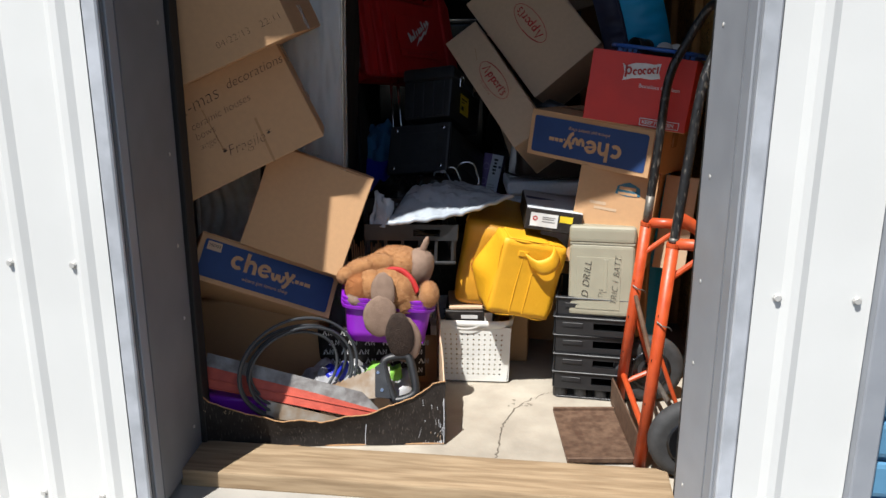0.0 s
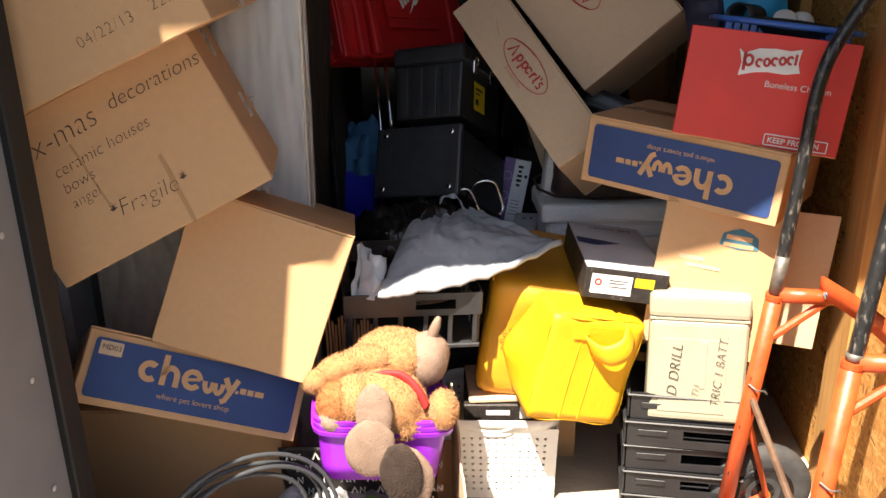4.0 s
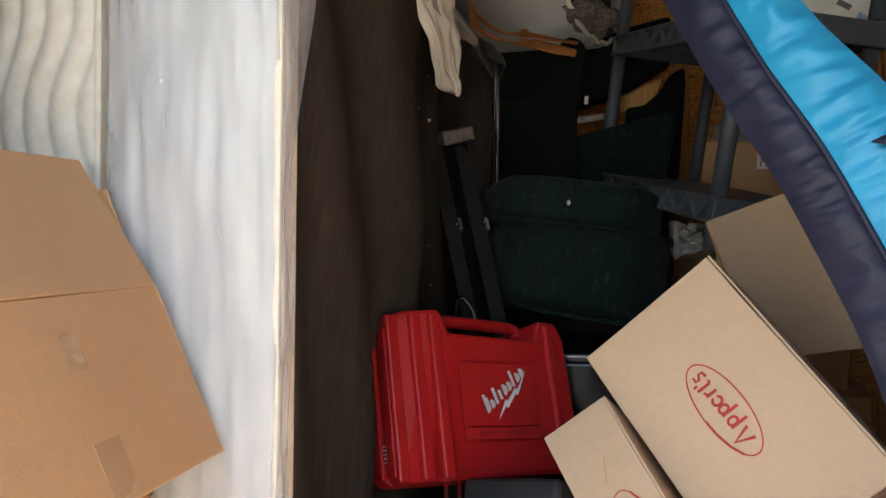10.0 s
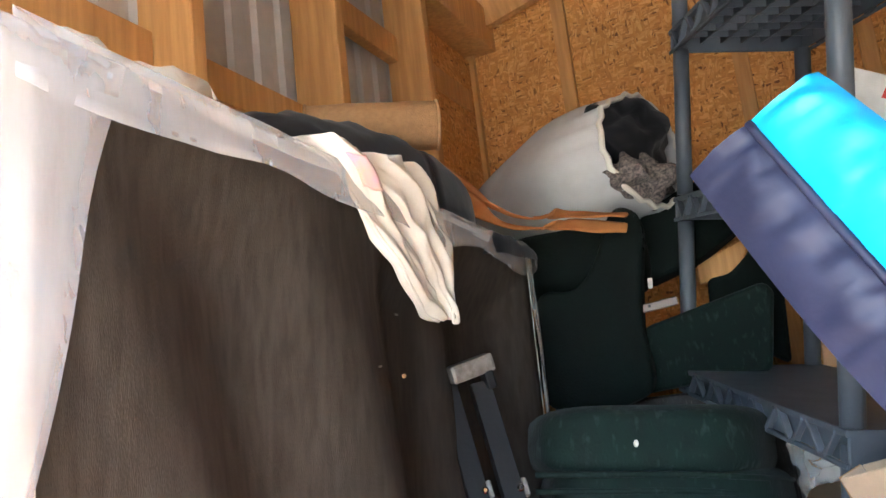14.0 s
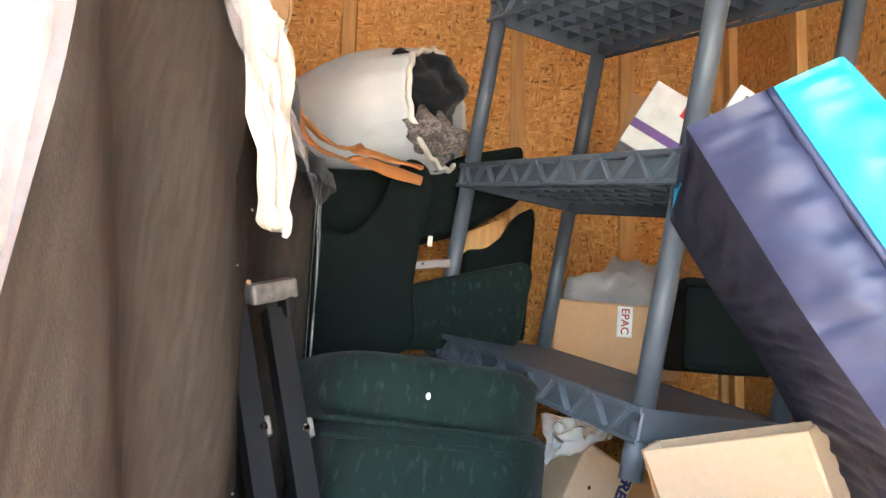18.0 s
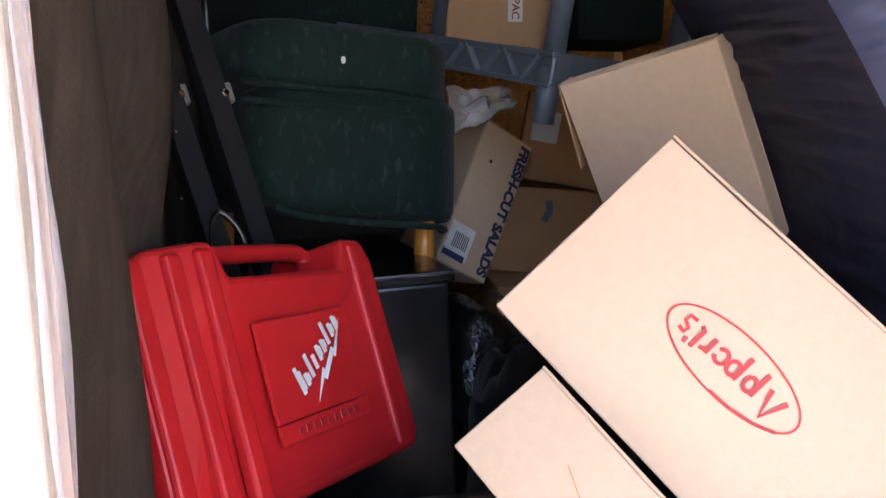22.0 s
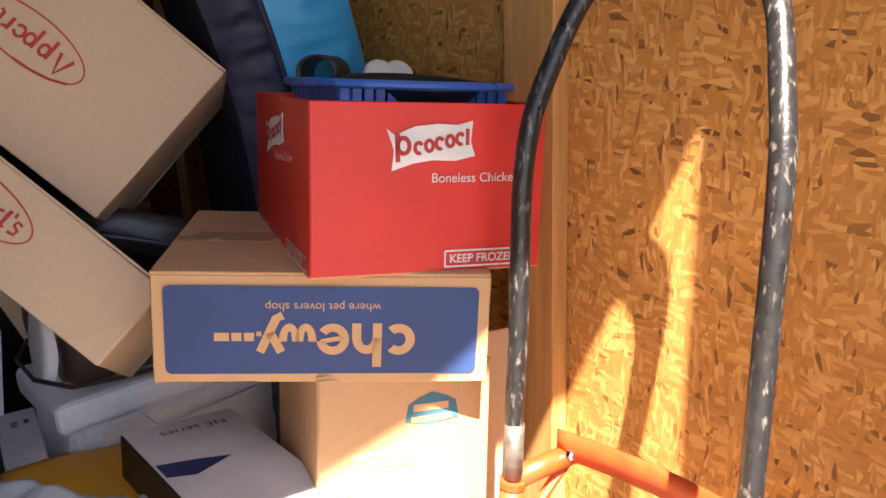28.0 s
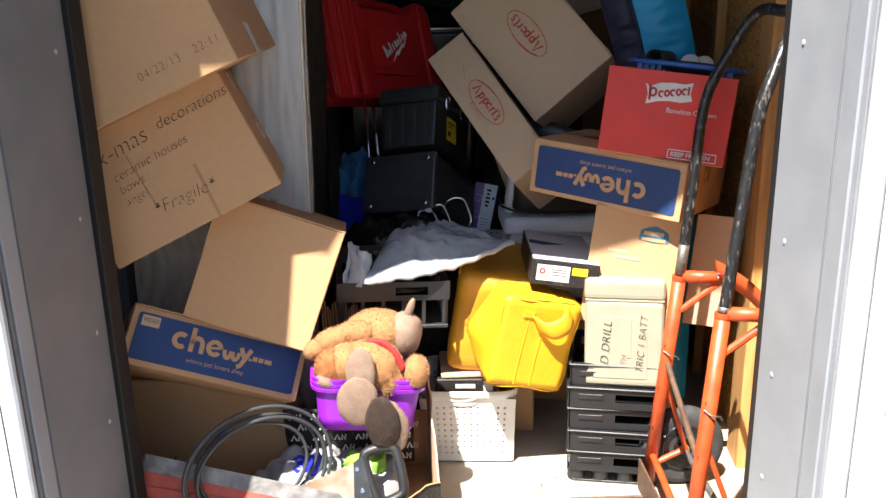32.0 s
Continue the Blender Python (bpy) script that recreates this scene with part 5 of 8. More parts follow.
for nm, at, rr, mt_, lab in (("blue_rag", (-0.315, 2.36, 0.125), (0.055, 0.035, 0.055), ROYAL, "bundled royal blue cloth in the carton"), ("green_rag", (-0.19, 2.37, 0.125), (0.06, 0.04, 0.06), LIME, "bundled lime green cloth in the carton")):
    tagged(part(nm, surface(24, 12, heap(at[0], at[1], rr[0], rr[1], rr[2], at[2] - 0.02, at[0] * 40, 0, 0.5)), mt_, None, smooth=True), lab, "cloth")
# purple box below the tin at the left
tagged(part("purple_case", box(0.20, 0.09, 0.07, (0, 0, 0), 0.008, 2), PURPLE, None, m=P((-0.605, 2.245, 0.095), (0, 6, 2))), "purple plastic case under the tin lid", "case")
# long red and grey tin lid
tin = thing("tin_lid", P((-0.428, 2.228, 0.148), (-26, 13.5, 2)), "long worn red and grey tin lid across the carton", "tin lid")
part("face", plate([(-0.27, -0.045), (0.25, -0.048), (0.25, -0.012), (0.19, 0.028), (-0.27, 0.05)], 0.003), TOOL_GREY, tin, "worn grey paint")
part("red_band", plate([(-0.268, -0.044), (0.248, -0.047), (0.248, -0.016), (0.06, -0.002), (-0.268, 0.012)], 0.0015), TOOL_RED, tin, "worn red paint", m=Matrix.Translation((0, -0.0032, 0)))
part("fold", box(0.52, 0.012, 0.004, (-0.01, -0.004, -0.046), 0.001), TOOL_RED, tin)
part("fold", box(0.52, 0.005, 0.004, (-0.01, -0.006, -0.022), 0.001), TOOL_RED, tin)
part("rivet", moved(lathe([(0.006, 0), (0.004, 0.003)], 10), Matrix.Translation((0.235, -0.005, -0.03)) @ Matrix.Rotation(radians(90), 4, "X")), INK, tin)
saw = thing("hand_saw", P((-0.262, 2.262, 0.138), (-26, -14, 3)), "hand saw with black handle and rust-spotted blade", "saw")
teeth = [(-0.24, -0.02), (0.10, -0.052), (0.115, 0.03)] + [(0.10 - 0.34 * k / 44 + (0.004 if k % 2 else 0), 0.040 - 0.045 * k / 44 + (0.005 if k % 2 else 0)) for k in range(45)]
part("blade", plate(teeth, 0.0015), BLADE, saw, "rust-spotted steel blade")
hd = tube(curve_points([(0.104, 0, -0.055), (0.098, 0, 0.035), (0.115, 0, 0.055), (0.160, 0, 0.052), (0.178, 0, 0.038), (0.176, 0, -0.045), (0.160, 0, -0.066), (0.118, 0, -0.070)], 8, True), 0.0125, 10, True)
part("handle", hd, BLACK_PL, saw, "black rubber handle", smooth=True)
part("handle_plate", plate([(0.055, -0.045), (0.10, -0.06), (0.10, 0.05), (0.075, 0.04)], 0.014), GREY_PL, saw, m=Matrix.Translation((0, -0.004, 0)))
for z in (-0.03, 0.022):
    part("bolt", moved(lathe([(0.006, 0), (0.005, 0.003)], 10), Matrix.Translation((0.08, -0.018, z)) @ Matrix.Rotation(radians(90), 4, "X")), CHROME, saw)
tagged(part("saw_blade", plate([(-0.15, -0.02), (0.14, -0.035), (0.14, -0.02), (-0.15, 0.03)], 0.002), BLADE, None, m=P((-0.36, 2.19, 0.085), (-20, 4, 0))), "second worn saw blade under the tin", "saw")
coil = thing("cable_coil", P((-0.425, 2.252, 0.198), (-8, -6, 27)), "coil of grey cable standing in the carton", "cable")
for k in range(5):
    r0 = 0.172 - 0.017 * (k % 3) - 0.006 * k
    pts = [(r0 * (1.03 + 0.02 * k) * math.cos(a) + 0.012 * math.sin(k * 2.1), 0.010 * k - 0.02 + 0.006 * math.sin(a * 2 + k), r0 * 0.86 * math.sin(a) + 0.006 * math.cos(k * 3)) for a in (2 * math.pi * j / 48 for j in range(48))]
    part("loop", tube(pts, 0.0045, 8, True), CABLE, coil, smooth=True)

# purple tub with the plush dog
tub = thing("purple_tub", P((-0.172, 2.402, 0.300), (-2.8, 5.2, 5.3)), "purple plastic tub with ribbed rim holding the plush dog", "tub")


def tub_fn(w0, d0, w1, d1, z0, z1):
    def fn(u, v):
        a = 2 * math.pi * u
        c_, s_ = math.cos(a), math.sin(a)
        k = (abs(c_) ** 6 + abs(s_) ** 6) ** (-1 / 6)
        return Vector(((w0 + (w1 - w0) * v) / 2 * c_ * k, (d0 + (d1 - d0) * v) / 2 * s_ * k, z0 + (z1 - z0) * v))
    return fn


part("wall", surface(48, 4, tub_fn(0.235, 0.15, 0.262, 0.172, -0.052, 0.072), 0.003, True), PURPLE, tub, smooth=True)
part("base", box(0.22, 0.135, 0.004, (0, 0, -0.05), 0.001), PURPLE, tub)
for z in (0.052, 0.064, 0.076):
    part("rim_rib", surface(48, 1, tub_fn(0.280, 0.188, 0.284, 0.192, z, z + 0.009), 0.008, True), PURPLE, tub)


def blob(bm, c, r, rot=(0, 0, 0), seed=0, lump=0.08, n=20):
    own = bmesh.new()
    bmesh.ops.create_uvsphere(own, u_segments=n, v_segments=n * 2 // 3, radius=1)
    mm = pose(*c, *rot) @ Matrix.Diagonal((*r, 1))
    for v in own.verts:
        v.co *= 1 + lump * noise.noise(v.co * 2.2 + Vector((seed, 0, 0)))
    bmesh.ops.transform(own, matrix=mm, verts=own.verts)
    return merge(bm, own)


def furred(bm, length, count, seed):
    """Short tufts of pile all over a closed shape."""
    rnd = random.Random(seed)
    fs = list(bmesh.ops.triangulate(bm, faces=bm.faces[:])["faces"])
    area = sum(f.calc_area() for f in fs)
    for f in fs:
        nf = f.calc_area() / area * count
        for _ in range(int(nf) + (rnd.random() < nf % 1)):
            a1, b1 = rnd.random(), rnd.random()
            if a1 + b1 > 1:
                a1, b1 = 1 - a1, 1 - b1
            va, vb, vc = (v.co for v in f.verts[:3])
            q = va + (vb - va) * a1 + (vc - va) * b1
            d = (f.normal * 1.6 + Vector((rnd.uniform(-.7, .7), rnd.uniform(-.7, .7), rnd.uniform(-.9, .4)))).normalized()
            t_ = d.cross(Vector((rnd.uniform(-1, 1), rnd.uniform(-1, 1), rnd.uniform(-1, 1)))).normalized() * length * 0.09
            L = length * rnd.uniform(0.6, 1.2)
            bm.faces.new((bm.verts.new(q + t_), bm.verts.new(q - t_), bm.verts.new(q + d * L)))
    return bm


def two_tone(ob, second, chosen):
    ob.data.materials.append(second)
    for p in ob.data.polygons:
        if chosen(p.center):
            p.material_index = 1
    return ob


O = Vector((-0.15, 2.40, 0.415))
COATS = ((0, 0.0062, 30000, (((0.010, 0.062, 0.044), (0.082, 0.070, 0.052), (0, 6, 0)),        # body over the tub
                             ((-0.012, -0.036, -0.012), (0.088, 0.066, 0.068), (0, 6, 0)),    # head hanging forward
                             ((-0.062, -0.046, 0.002), (0.058, 0.050, 0.052), (0, 0, 0)),     # cheek
                             ((0.030, -0.040, -0.042), (0.052, 0.050, 0.050), (0, 0, 0)),     # jaw
                             ((-0.142, -0.010, 0.030), (0.030, 0.030, 0.027), (0, -22, 12)),  # raised foreleg
                             ((-0.100, 0.000, 0.048), (0.055, 0.030, 0.027), (0, -16, 6)),
                             ((-0.045, 0.014, 0.058), (0.055, 0.031, 0.029), (0, -4, 0)),
                             ((0.107, -0.056, -0.018), (0.029, 0.036, 0.040), (0, 0, 0)))),   # paw over the rim
         (1, 0.0030, 14000, (((-0.024, -0.106, 0.006), (0.036, 0.011, 0.058), (-8, 0, 0)),    # near ear
                             ((-0.033, -0.114, -0.066), (0.050, 0.011, 0.064), (2, 4, 0)),
                             ((0.074, 0.056, 0.034), (0.048, 0.056, 0.058), (0, 20, 0)),      # patch on the back
                             ((0.092, 0.056, 0.098), (0.010, 0.009, 0.034), (0, 20, 0)),      # tail tip
                             ((0.036, -0.108, -0.140), (0.050, 0.012, 0.074), (4, -4, 0)),    # far ear, outside
                             ((-0.108, -0.078, -0.026), (0.028, 0.020, 0.021), (0, 20, 0)))), # nose
         (2, 0.0038, 6000, (((0.024, -0.119, -0.122), (0.041, 0.010, 0.072), (4, -4, 0)),)),  # far ear, lining
         (3, 0.0050, 7000, (((-0.094, -0.054, 0.000), (0.044, 0.040, 0.046), (0, 0, 0)),)))   # muzzle
dog = bmesh.new()
for tone, pile, count, blobs in COATS:
    coat = bmesh.new()
    for c, r, ro in blobs:
        blob(coat, O + Vector(c), r, ro, c[0] * 30)
    furred(coat, pile, count, 4 + tone)
    for f in coat.faces:
        f.material_index = tone
    merge(dog, coat)
dog_ob = part("plush_dog", dog, FUR, None, smooth=True)
dog_ob.data.materials.append(FUR_D)
dog_ob.data.materials.append(FUR_K)
dog_ob.data.materials.append(FUR_M)
tagged(dog_ob, "tan and brown plush dog lying across the purple tub", "plush toy")
RB_ = curve_points([(-0.180, 2.372, 0.464), (-0.150, 2.368, 0.472), (-0.118, 2.364, 0.466), (-0.090, 2.352, 0.440), (-0.074, 2.345, 0.405)], 8)
rib = tagged(part("ribbon", surface(32, 3, lambda u, v: RB_[int(u * 31.99)] + Vector((0.010 * (v - 0.5), -0.010 - 0.004 * math.sin(math.pi * v), 0.014 * (v - 0.5))), 0.002), WAX_RED, None, smooth=True), "red ribbon collar on the plush dog", "ribbon")

# white perforated bin
WB = P((0.100, 2.70, 0.0), (0, 0, -4))
wbn = thing("laundry_bin", WB, "white perforated plastic bin holding manuals", "bin")


def perforated(wb_, wt, h_, nx, nz, hole):
    """A tapered panel in x, z with a grid of eight-sided holes."""
    bm = bmesh.new()
    X = lambda u, v: (u - 0.5) * (wb_ + (wt - wb_) * v)
    g = {}
    for i in range(nx + 1):
        for j in range(nz + 1):
            g[i, j] = bm.verts.new((X(i / nx, j / nz), 0, h_ * j / nz))
    for i in range(nx):
        for j in range(nz):
            solid = i in (0, nx - 1) or j in (0, nz - 1)
            q = [g[i, j], g[i + 1, j], g[i + 1, j + 1], g[i, j + 1]]
            if solid:
                bm.faces.new(q)
                continue
            cx, cz = sum(v.co.x for v in q) / 4, sum(v.co.z for v in q) / 4
            inner = [bm.verts.new((cx + hole * math.cos(radians(225 + 45 * k)), 0, cz + hole * math.sin(radians(225 + 45 * k)))) for k in range(8)]
            for k in range(4):
                bm.faces.new((q[k], q[(k + 1) % 4], inner[(2 * k + 2) % 8], inner[2 * k + 1], inner[2 * k]))
    bmesh.ops.recalc_face_normals(bm, faces=bm.faces)
    bm.normal_update()
    bmesh.ops.solidify(bm, geom=bm.faces[:], thickness=0.003)
    return bm


hb, wbt, wtp, dp = 0.226, 0.245, 0.268, 0.24
for k, (nx, w0, w1) in enumerate(((14, wbt, wtp), (12, dp - 0.02, dp), (14, wbt, wtp), (12, dp - 0.02, dp))):
    rot = Matrix.Rotation(radians(90 * k), 4, "Z")
    off = dp / 2 if k % 2 == 0 else wtp / 2
    lean = 5 if k % 2 == 0 else 3
    part("side", perforated(w0, w1, hb - 0.03, nx, 11, 0.0034), WHITE_PL, wbn, m=rot @ Matrix.Translation((0, -off + 0.006, 0.006)) @ Matrix.Rotation(radians(lean * 0.5), 4, "X"))
part("rim", surface(48, 2, tub_fn(wtp + 0.012, dp + 0.012, wtp + 0.02, dp + 0.02, hb - 0.028, hb), 0.004, True), WHITE_PL, wbn, smooth=True)
part("base", box(wbt, dp - 0.02, 0.006, (0, 0, 0.006), 0.002), WHITE_PL, wbn)
part("handle", ring(0.052, 0.022, 0.006, 0.001, (0, 0), 180, 360), WHITE_PL, wbn, m=Matrix.Translation((-0.02, -dp / 2 - 0.012, hb - 0.006)))
for k, (tw, td, th, mt_, z0) in enumerate(((0.19, 0.20, 0.16, PAPER_EDGE, 0.012), (0.165, 0.18, 0.075, BLACK_CARD, 0.174), (0.15, 0.17, 0.012, KRAFT_P, 0.2515))):
    bk_ = tagged(part("manual", box(tw, td, th, (0, 0, th / 2), 0.003), mt_, None, m=WB @ Matrix.Translation((-0.005, -0.005, z0)) @ Matrix.Rotation(radians(4 * k - 3), 4, "Z")), ("stacked yellowed manuals in the bin", "black-covered repair manual in the bin", "pale worn book on the manuals")[k], "book", "books in the bin")
    if k == 1:
        bars([(-0.03, 0.055, 0.055, 0.013)], WHITE_INK, bk_, m=Matrix.Translation((0, -td / 2 - 0.001, 0)))
        bars([(0.048, 0.055, 0.026, 0.03)], WHITE_INK, bk_, m=Matrix.Translation((0, -td / 2 - 0.001, 0)))

# soda crates
STK = P((0.498, 2.566, 0.0), (0, 0, -11))
CW, CD, CH = 0.25, 0.24, 0.062


def crate_mesh(ob):
    def fn(z0, z1, g0, g1):
        return surface(40, 1, tub_fn(CW + g0, CD + g0, CW + g1, CD + g1, z0, z1), 0.004, True)
    # rim band with a hand hole in the front
    for s in (-1, 1):
        part("end_wall", hole_wall(CW - 0.012, CH, 0.100, 0.024, 0.030), BLACK_PL, ob, m=Matrix.Translation((0, s * (CD / 2 - 0.002), 0)) @ Matrix.Rotation(radians(0 if s < 0 else 180), 4, "Z"))
        part("side_wall", box(0.004, CD - 0.008, CH - 0.003, (s * (CW / 2 - 0.002), 0, CH / 2), 0.0015), BLACK_PL, ob)
        part("lip", box(CW + 0.006, 0.006, 0.005, (0, s * (CD / 2 + 0.001), CH - 0.004), 0.002), BLACK_PL, ob)
        part("lip", box(0.006, CD, 0.005, (s * (CW / 2 + 0.001), 0, CH - 0.0045), 0.002), BLACK_PL, ob)
    part("floor_grid", box(CW - 0.02, CD - 0.02, 0.004, (0, 0, 0.006), 0.001), BLACK_PL, ob)
    part("raised_mark", box(0.062, 0.002, 0.014, (-0.066, -CD / 2 - 0.0005, 0.034), 0.0008), BLACK_PL, ob)


def hole_wall(w_, h_, hw, hh, hz):
    bm = bmesh.new()
    xs = [-w_ / 2, 0.048 - hw / 2, 0.048 + hw / 2, w_ / 2]
    zs = [0.0, hz - hh / 2, hz + hh / 2, h_]
    g = [[bm.verts.new((x, 0, z)) for z in zs] for x in xs]
    for i in range(3):
        for j in range(3):
            if (i, j) != (1, 1):
                bm.faces.new((g[i][j], g[i + 1][j], g[i + 1][j + 1], g[i][j + 1]))
    bm.normal_update()
    bmesh.ops.solidify(bm, geom=bm.faces[:], thickness=0.004)
    return bm


LAB_CRATE = "black plastic bottle crate in a stack"
c0 = thing("bottle_crate", STK @ Matrix.Translation((0, 0, 0.036)), LAB_CRATE, "crate", "stacked bottle crates")
crate_mesh(c0)
for k in range(1, 5):
    copy_thing(c0, STK @ Matrix.Translation((0.003 * math.sin(k * 2), 0.004 * math.cos(k * 3), 0.036 + k * (CH + 0.0005))) @ Matrix.Rotation(radians(0.8 * math.sin(k * 4)), 4, "Z"))
ft = c0
for x in (-0.10, -0.035, 0.03, 0.095):
    for y in (-CD / 2 + 0.03, CD / 2 - 0.03):
        part("cup_foot", surface(16, 1, lambda u, v, x=x, y=y: Vector((x + 0.024 * math.cos(2 * math.pi * u), y + 0.024 * math.sin(2 * math.pi * u), -0.035 * v)), 0.003, True), BLACK_PL, ft)
part("foot_bar", box(CW - 0.03, 0.004, 0.006, (0, -CD / 2 + 0.008, -0.032), 0.001), BLACK_PL, ft)

# drill case standing in the top crate
dc = thing("drill_case", P((0.502, 2.514, 0.427), (-4, -1, -13)) @ Matrix.Scale(1.037, 4), "olive-grey plastic drill case with marker writing standing in a crate", "tool case")
part("shell", box(0.192, 0.118, 0.222, (0, 0, -0.026), 0.014, 3), OLIVE_PL, dc)
part("lid", box(0.196, 0.122, 0.052, (0, 0, 0.112), 0.014, 3), OLIVE_PL, dc)
part("seam", box(0.190, 0.116, 0.006, (0, 0, 0.0855), 0.001), OLIVE_PL, dc)
part("recess", box(0.13, 0.002, 0.16, (-0.008, -0.0595, -0.035), 0.0009, 2), OLIVE_PL, dc)
part("recess", box(0.012, 0.0015, 0.10, (0.012, -0.0612, -0.01), 0.0007), OLIVE_PL, dc)
DCF = Matrix.Translation((0, -0.0625, 0))
for wd, x, z, sz in (("D DRILL", -0.037, -0.080, 0.030), ("TH", 0.006, -0.080, 0.020), ("TRIC 1 BATT.", 0.046, -0.098, 0.025)):
    lettering(wd, sz, INK, dc, (x, 0, z), 86, shear=0.22, bold=-0.0005, spread=1.05, m=DCF)
part("latch", box(0.012, 0.02, 0.03, (-0.098, 0, 0.07), 0.003), GREY_PL, dc)
part("latch", box(0.012, 0.02, 0.03, (0.098, 0, 0.03), 0.003), GREY_PL, dc)

# bags
yb = thing("cooler_bag", P((0.253, 2.539, 0.400), (3.3, 12.6, 9.1)), "bright yellow soft cooler bag with a strap", "bag")


def soft_box(w_, d_, h_, p=5.0, bul=0.04, seed=0):
    own = bmesh.new()
    bmesh.ops.create_cube(own, size=2)
    bmesh.ops.subdivide_edges(own, edges=own.edges[:], cuts=11, use_grid_fill=True)
    for v in own.verts:
        c_ = v.co
        k = (abs(c_.x) ** p + abs(c_.y) ** p + abs(c_.z) ** p) ** (-1 / p)
        q = Vector((c_.x, c_.y, c_.z)) * k
        q *= 1 + bul * noise.noise(q * 1.7 + Vector((seed, 0, 0)))
        v.co = Vector((q.x * w_ / 2, q.y * d_ / 2, q.z * h_ / 2))
    return own


yellow_body = soft_box(0.204, 0.118, 0.250, 40, 0.02, 2)
for v in yellow_body.verts:          # the gusset bulges to one side towards the back
    if v.co.x < 0:
        v.co.x -= 0.055 * (v.co.y / 0.118 + 0.5) * max(0.0, 1 - abs(v.co.z / 0.125 + 0.1))
part("body", yellow_body, YELLOW, yb, smooth=True)
STRAP = curve_points([(0.055, -0.01, 0.128), (0.058, -0.055, 0.126), (0.044, -0.088, 0.100), (0.006, -0.088, 0.078), (-0.032, -0.064, 0.088)], 8)
part("strap", surface(31, 4, lambda u, v: STRAP[int(u * 31.99)] + Vector((0.030 * v, -0.004 * math.sin(math.pi * v), -0.034 * v - 0.012 * u * v)), 0.004), YELLOW, yb, "folded webbing strap", smooth=True)
part("strap_end", box(0.030, 0.006, 0.018, (-0.034, -0.060, 0.083), 0.003, 2), YELLOW, yb)
part("seam", tube([(-0.030, -0.0585, 0.075), (-0.032, -0.0595, -0.02), (-0.030, -0.0585, -0.115)], 0.0018, 6), YELLOW, yb)
part("seam", tube([(0.012, -0.0585, 0.045), (0.011, -0.0595, -0.02), (0.013, -0.0585, -0.115)], 0.0018, 6), YELLOW, yb)
part("lid_flap", soft_box(0.13, 0.112, 0.012, 9, 0.05, 6), YELLOW, yb, m=Matrix.Translation((-0.022, -0.003, 0.1235)), smooth=True)
part("piping", tube(curve_points([(-0.097, -0.054, 0.118), (-0.099, -0.056, 0.0), (-0.097, -0.054, -0.118), (0.0, -0.057, -0.121), (0.097, -0.054, -0.118), (0.099, -0.056, 0.0), (0.097, -0.054, 0.118), (0.0, -0.057, 0.121)], 6, True), 0.0014, 6, True), YELLOW, yb, smooth=True)
ob_ = thing("ochre_bag", P((0.20, 2.80, 0.40), (0, 8, -8)), "larger ochre vinyl bag with a printed flower", "bag")
part("body", soft_box(0.25, 0.40, 0.29, 14, 0.03, 7), OCHRE, ob_, smooth=True)
for sx in (-1, 1):
    part("seam", tube([(sx * 0.118, -0.19, 0.140), (sx * 0.120, 0.0, 0.146), (sx * 0.118, 0.19, 0.140)], 0.003, 6), OCHRE, ob_, smooth=True)
fl = bmesh.new()
for k in range(12):
    a = radians(30 * k)
    own = ring(0.011, 0.0055, 0.0014, 0.0, n=14)
    moved(own, Matrix.Rotation(a, 4, "Y") @ Matrix.Translation((0.027, 0, 0)))
    merge(fl, own)
part("flower_print", fl, INK_RED, ob_, "printed flower outline", m=Matrix.Translation((-0.045, -0.203, 0.0)))
tagged(part("support_box", box(0.24, 0.42, 0.225, (0, 0, 0.1125), 0.004), KRAFT_D, None, m=P((0.21, 2.98, 0.0), (0, 0, -8))), "brown box under the ochre bag", "cardboard box")

# milk crate under the white bag
mc = thing("milk_crate", P((-0.116, 2.683, 0.505), (3, 2, 6)), "grey-black plastic crate of oddments under a white bag", "crate")
w, e, h = 0.291, 0.30, 0.132
for s in (-1, 1):
    part("rim_wall", hole_wall(w, 0.052, 0.085, 0.022, 0.026), GREY_PL, mc, m=Matrix.Translation((0, s * e / 2, h / 2 - 0.052)))
    part("rim_wall", box(0.005, e, 0.052, (s * w / 2, 0, h / 2 - 0.026), 0.002), GREY_PL, mc)
    for k in range(6):
        part("rib", box(0.010, 0.005, h - 0.05, (-w / 2 + 0.012 + k * (w - 0.024) / 5, s * (e / 2 - 0.004), -0.026), 0.001), GREY_PL, mc)
        part("rib", box(0.005, 0.010, h - 0.05, (s * (w / 2 - 0.004), -e / 2 + 0.012 + k * (e - 0.024) / 5, -0.026), 0.001), GREY_PL, mc)
    part("bottom_rail", box(w, 0.008, 0.010, (0, s * (e / 2 - 0.003), -h / 2 + 0.005), 0.002), GREY_PL, mc)
part("base", box(w - 0.01, e - 0.01, 0.005, (0, 0, -h / 2), 0.001), GREY_PL, mc)
for k in range(3):
    tagged(part("cord", tube(curve_points([(-0.19 + 0.012 * k, 2.60, 0.50), (-0.12, 2.565, 0.545 - 0.01 * k), (-0.05, 2.60, 0.515), (-0.02, 2.66, 0.50)], 8), 0.004, 6), INK, None, smooth=True), "black cord inside the crate", "cord", "cords")
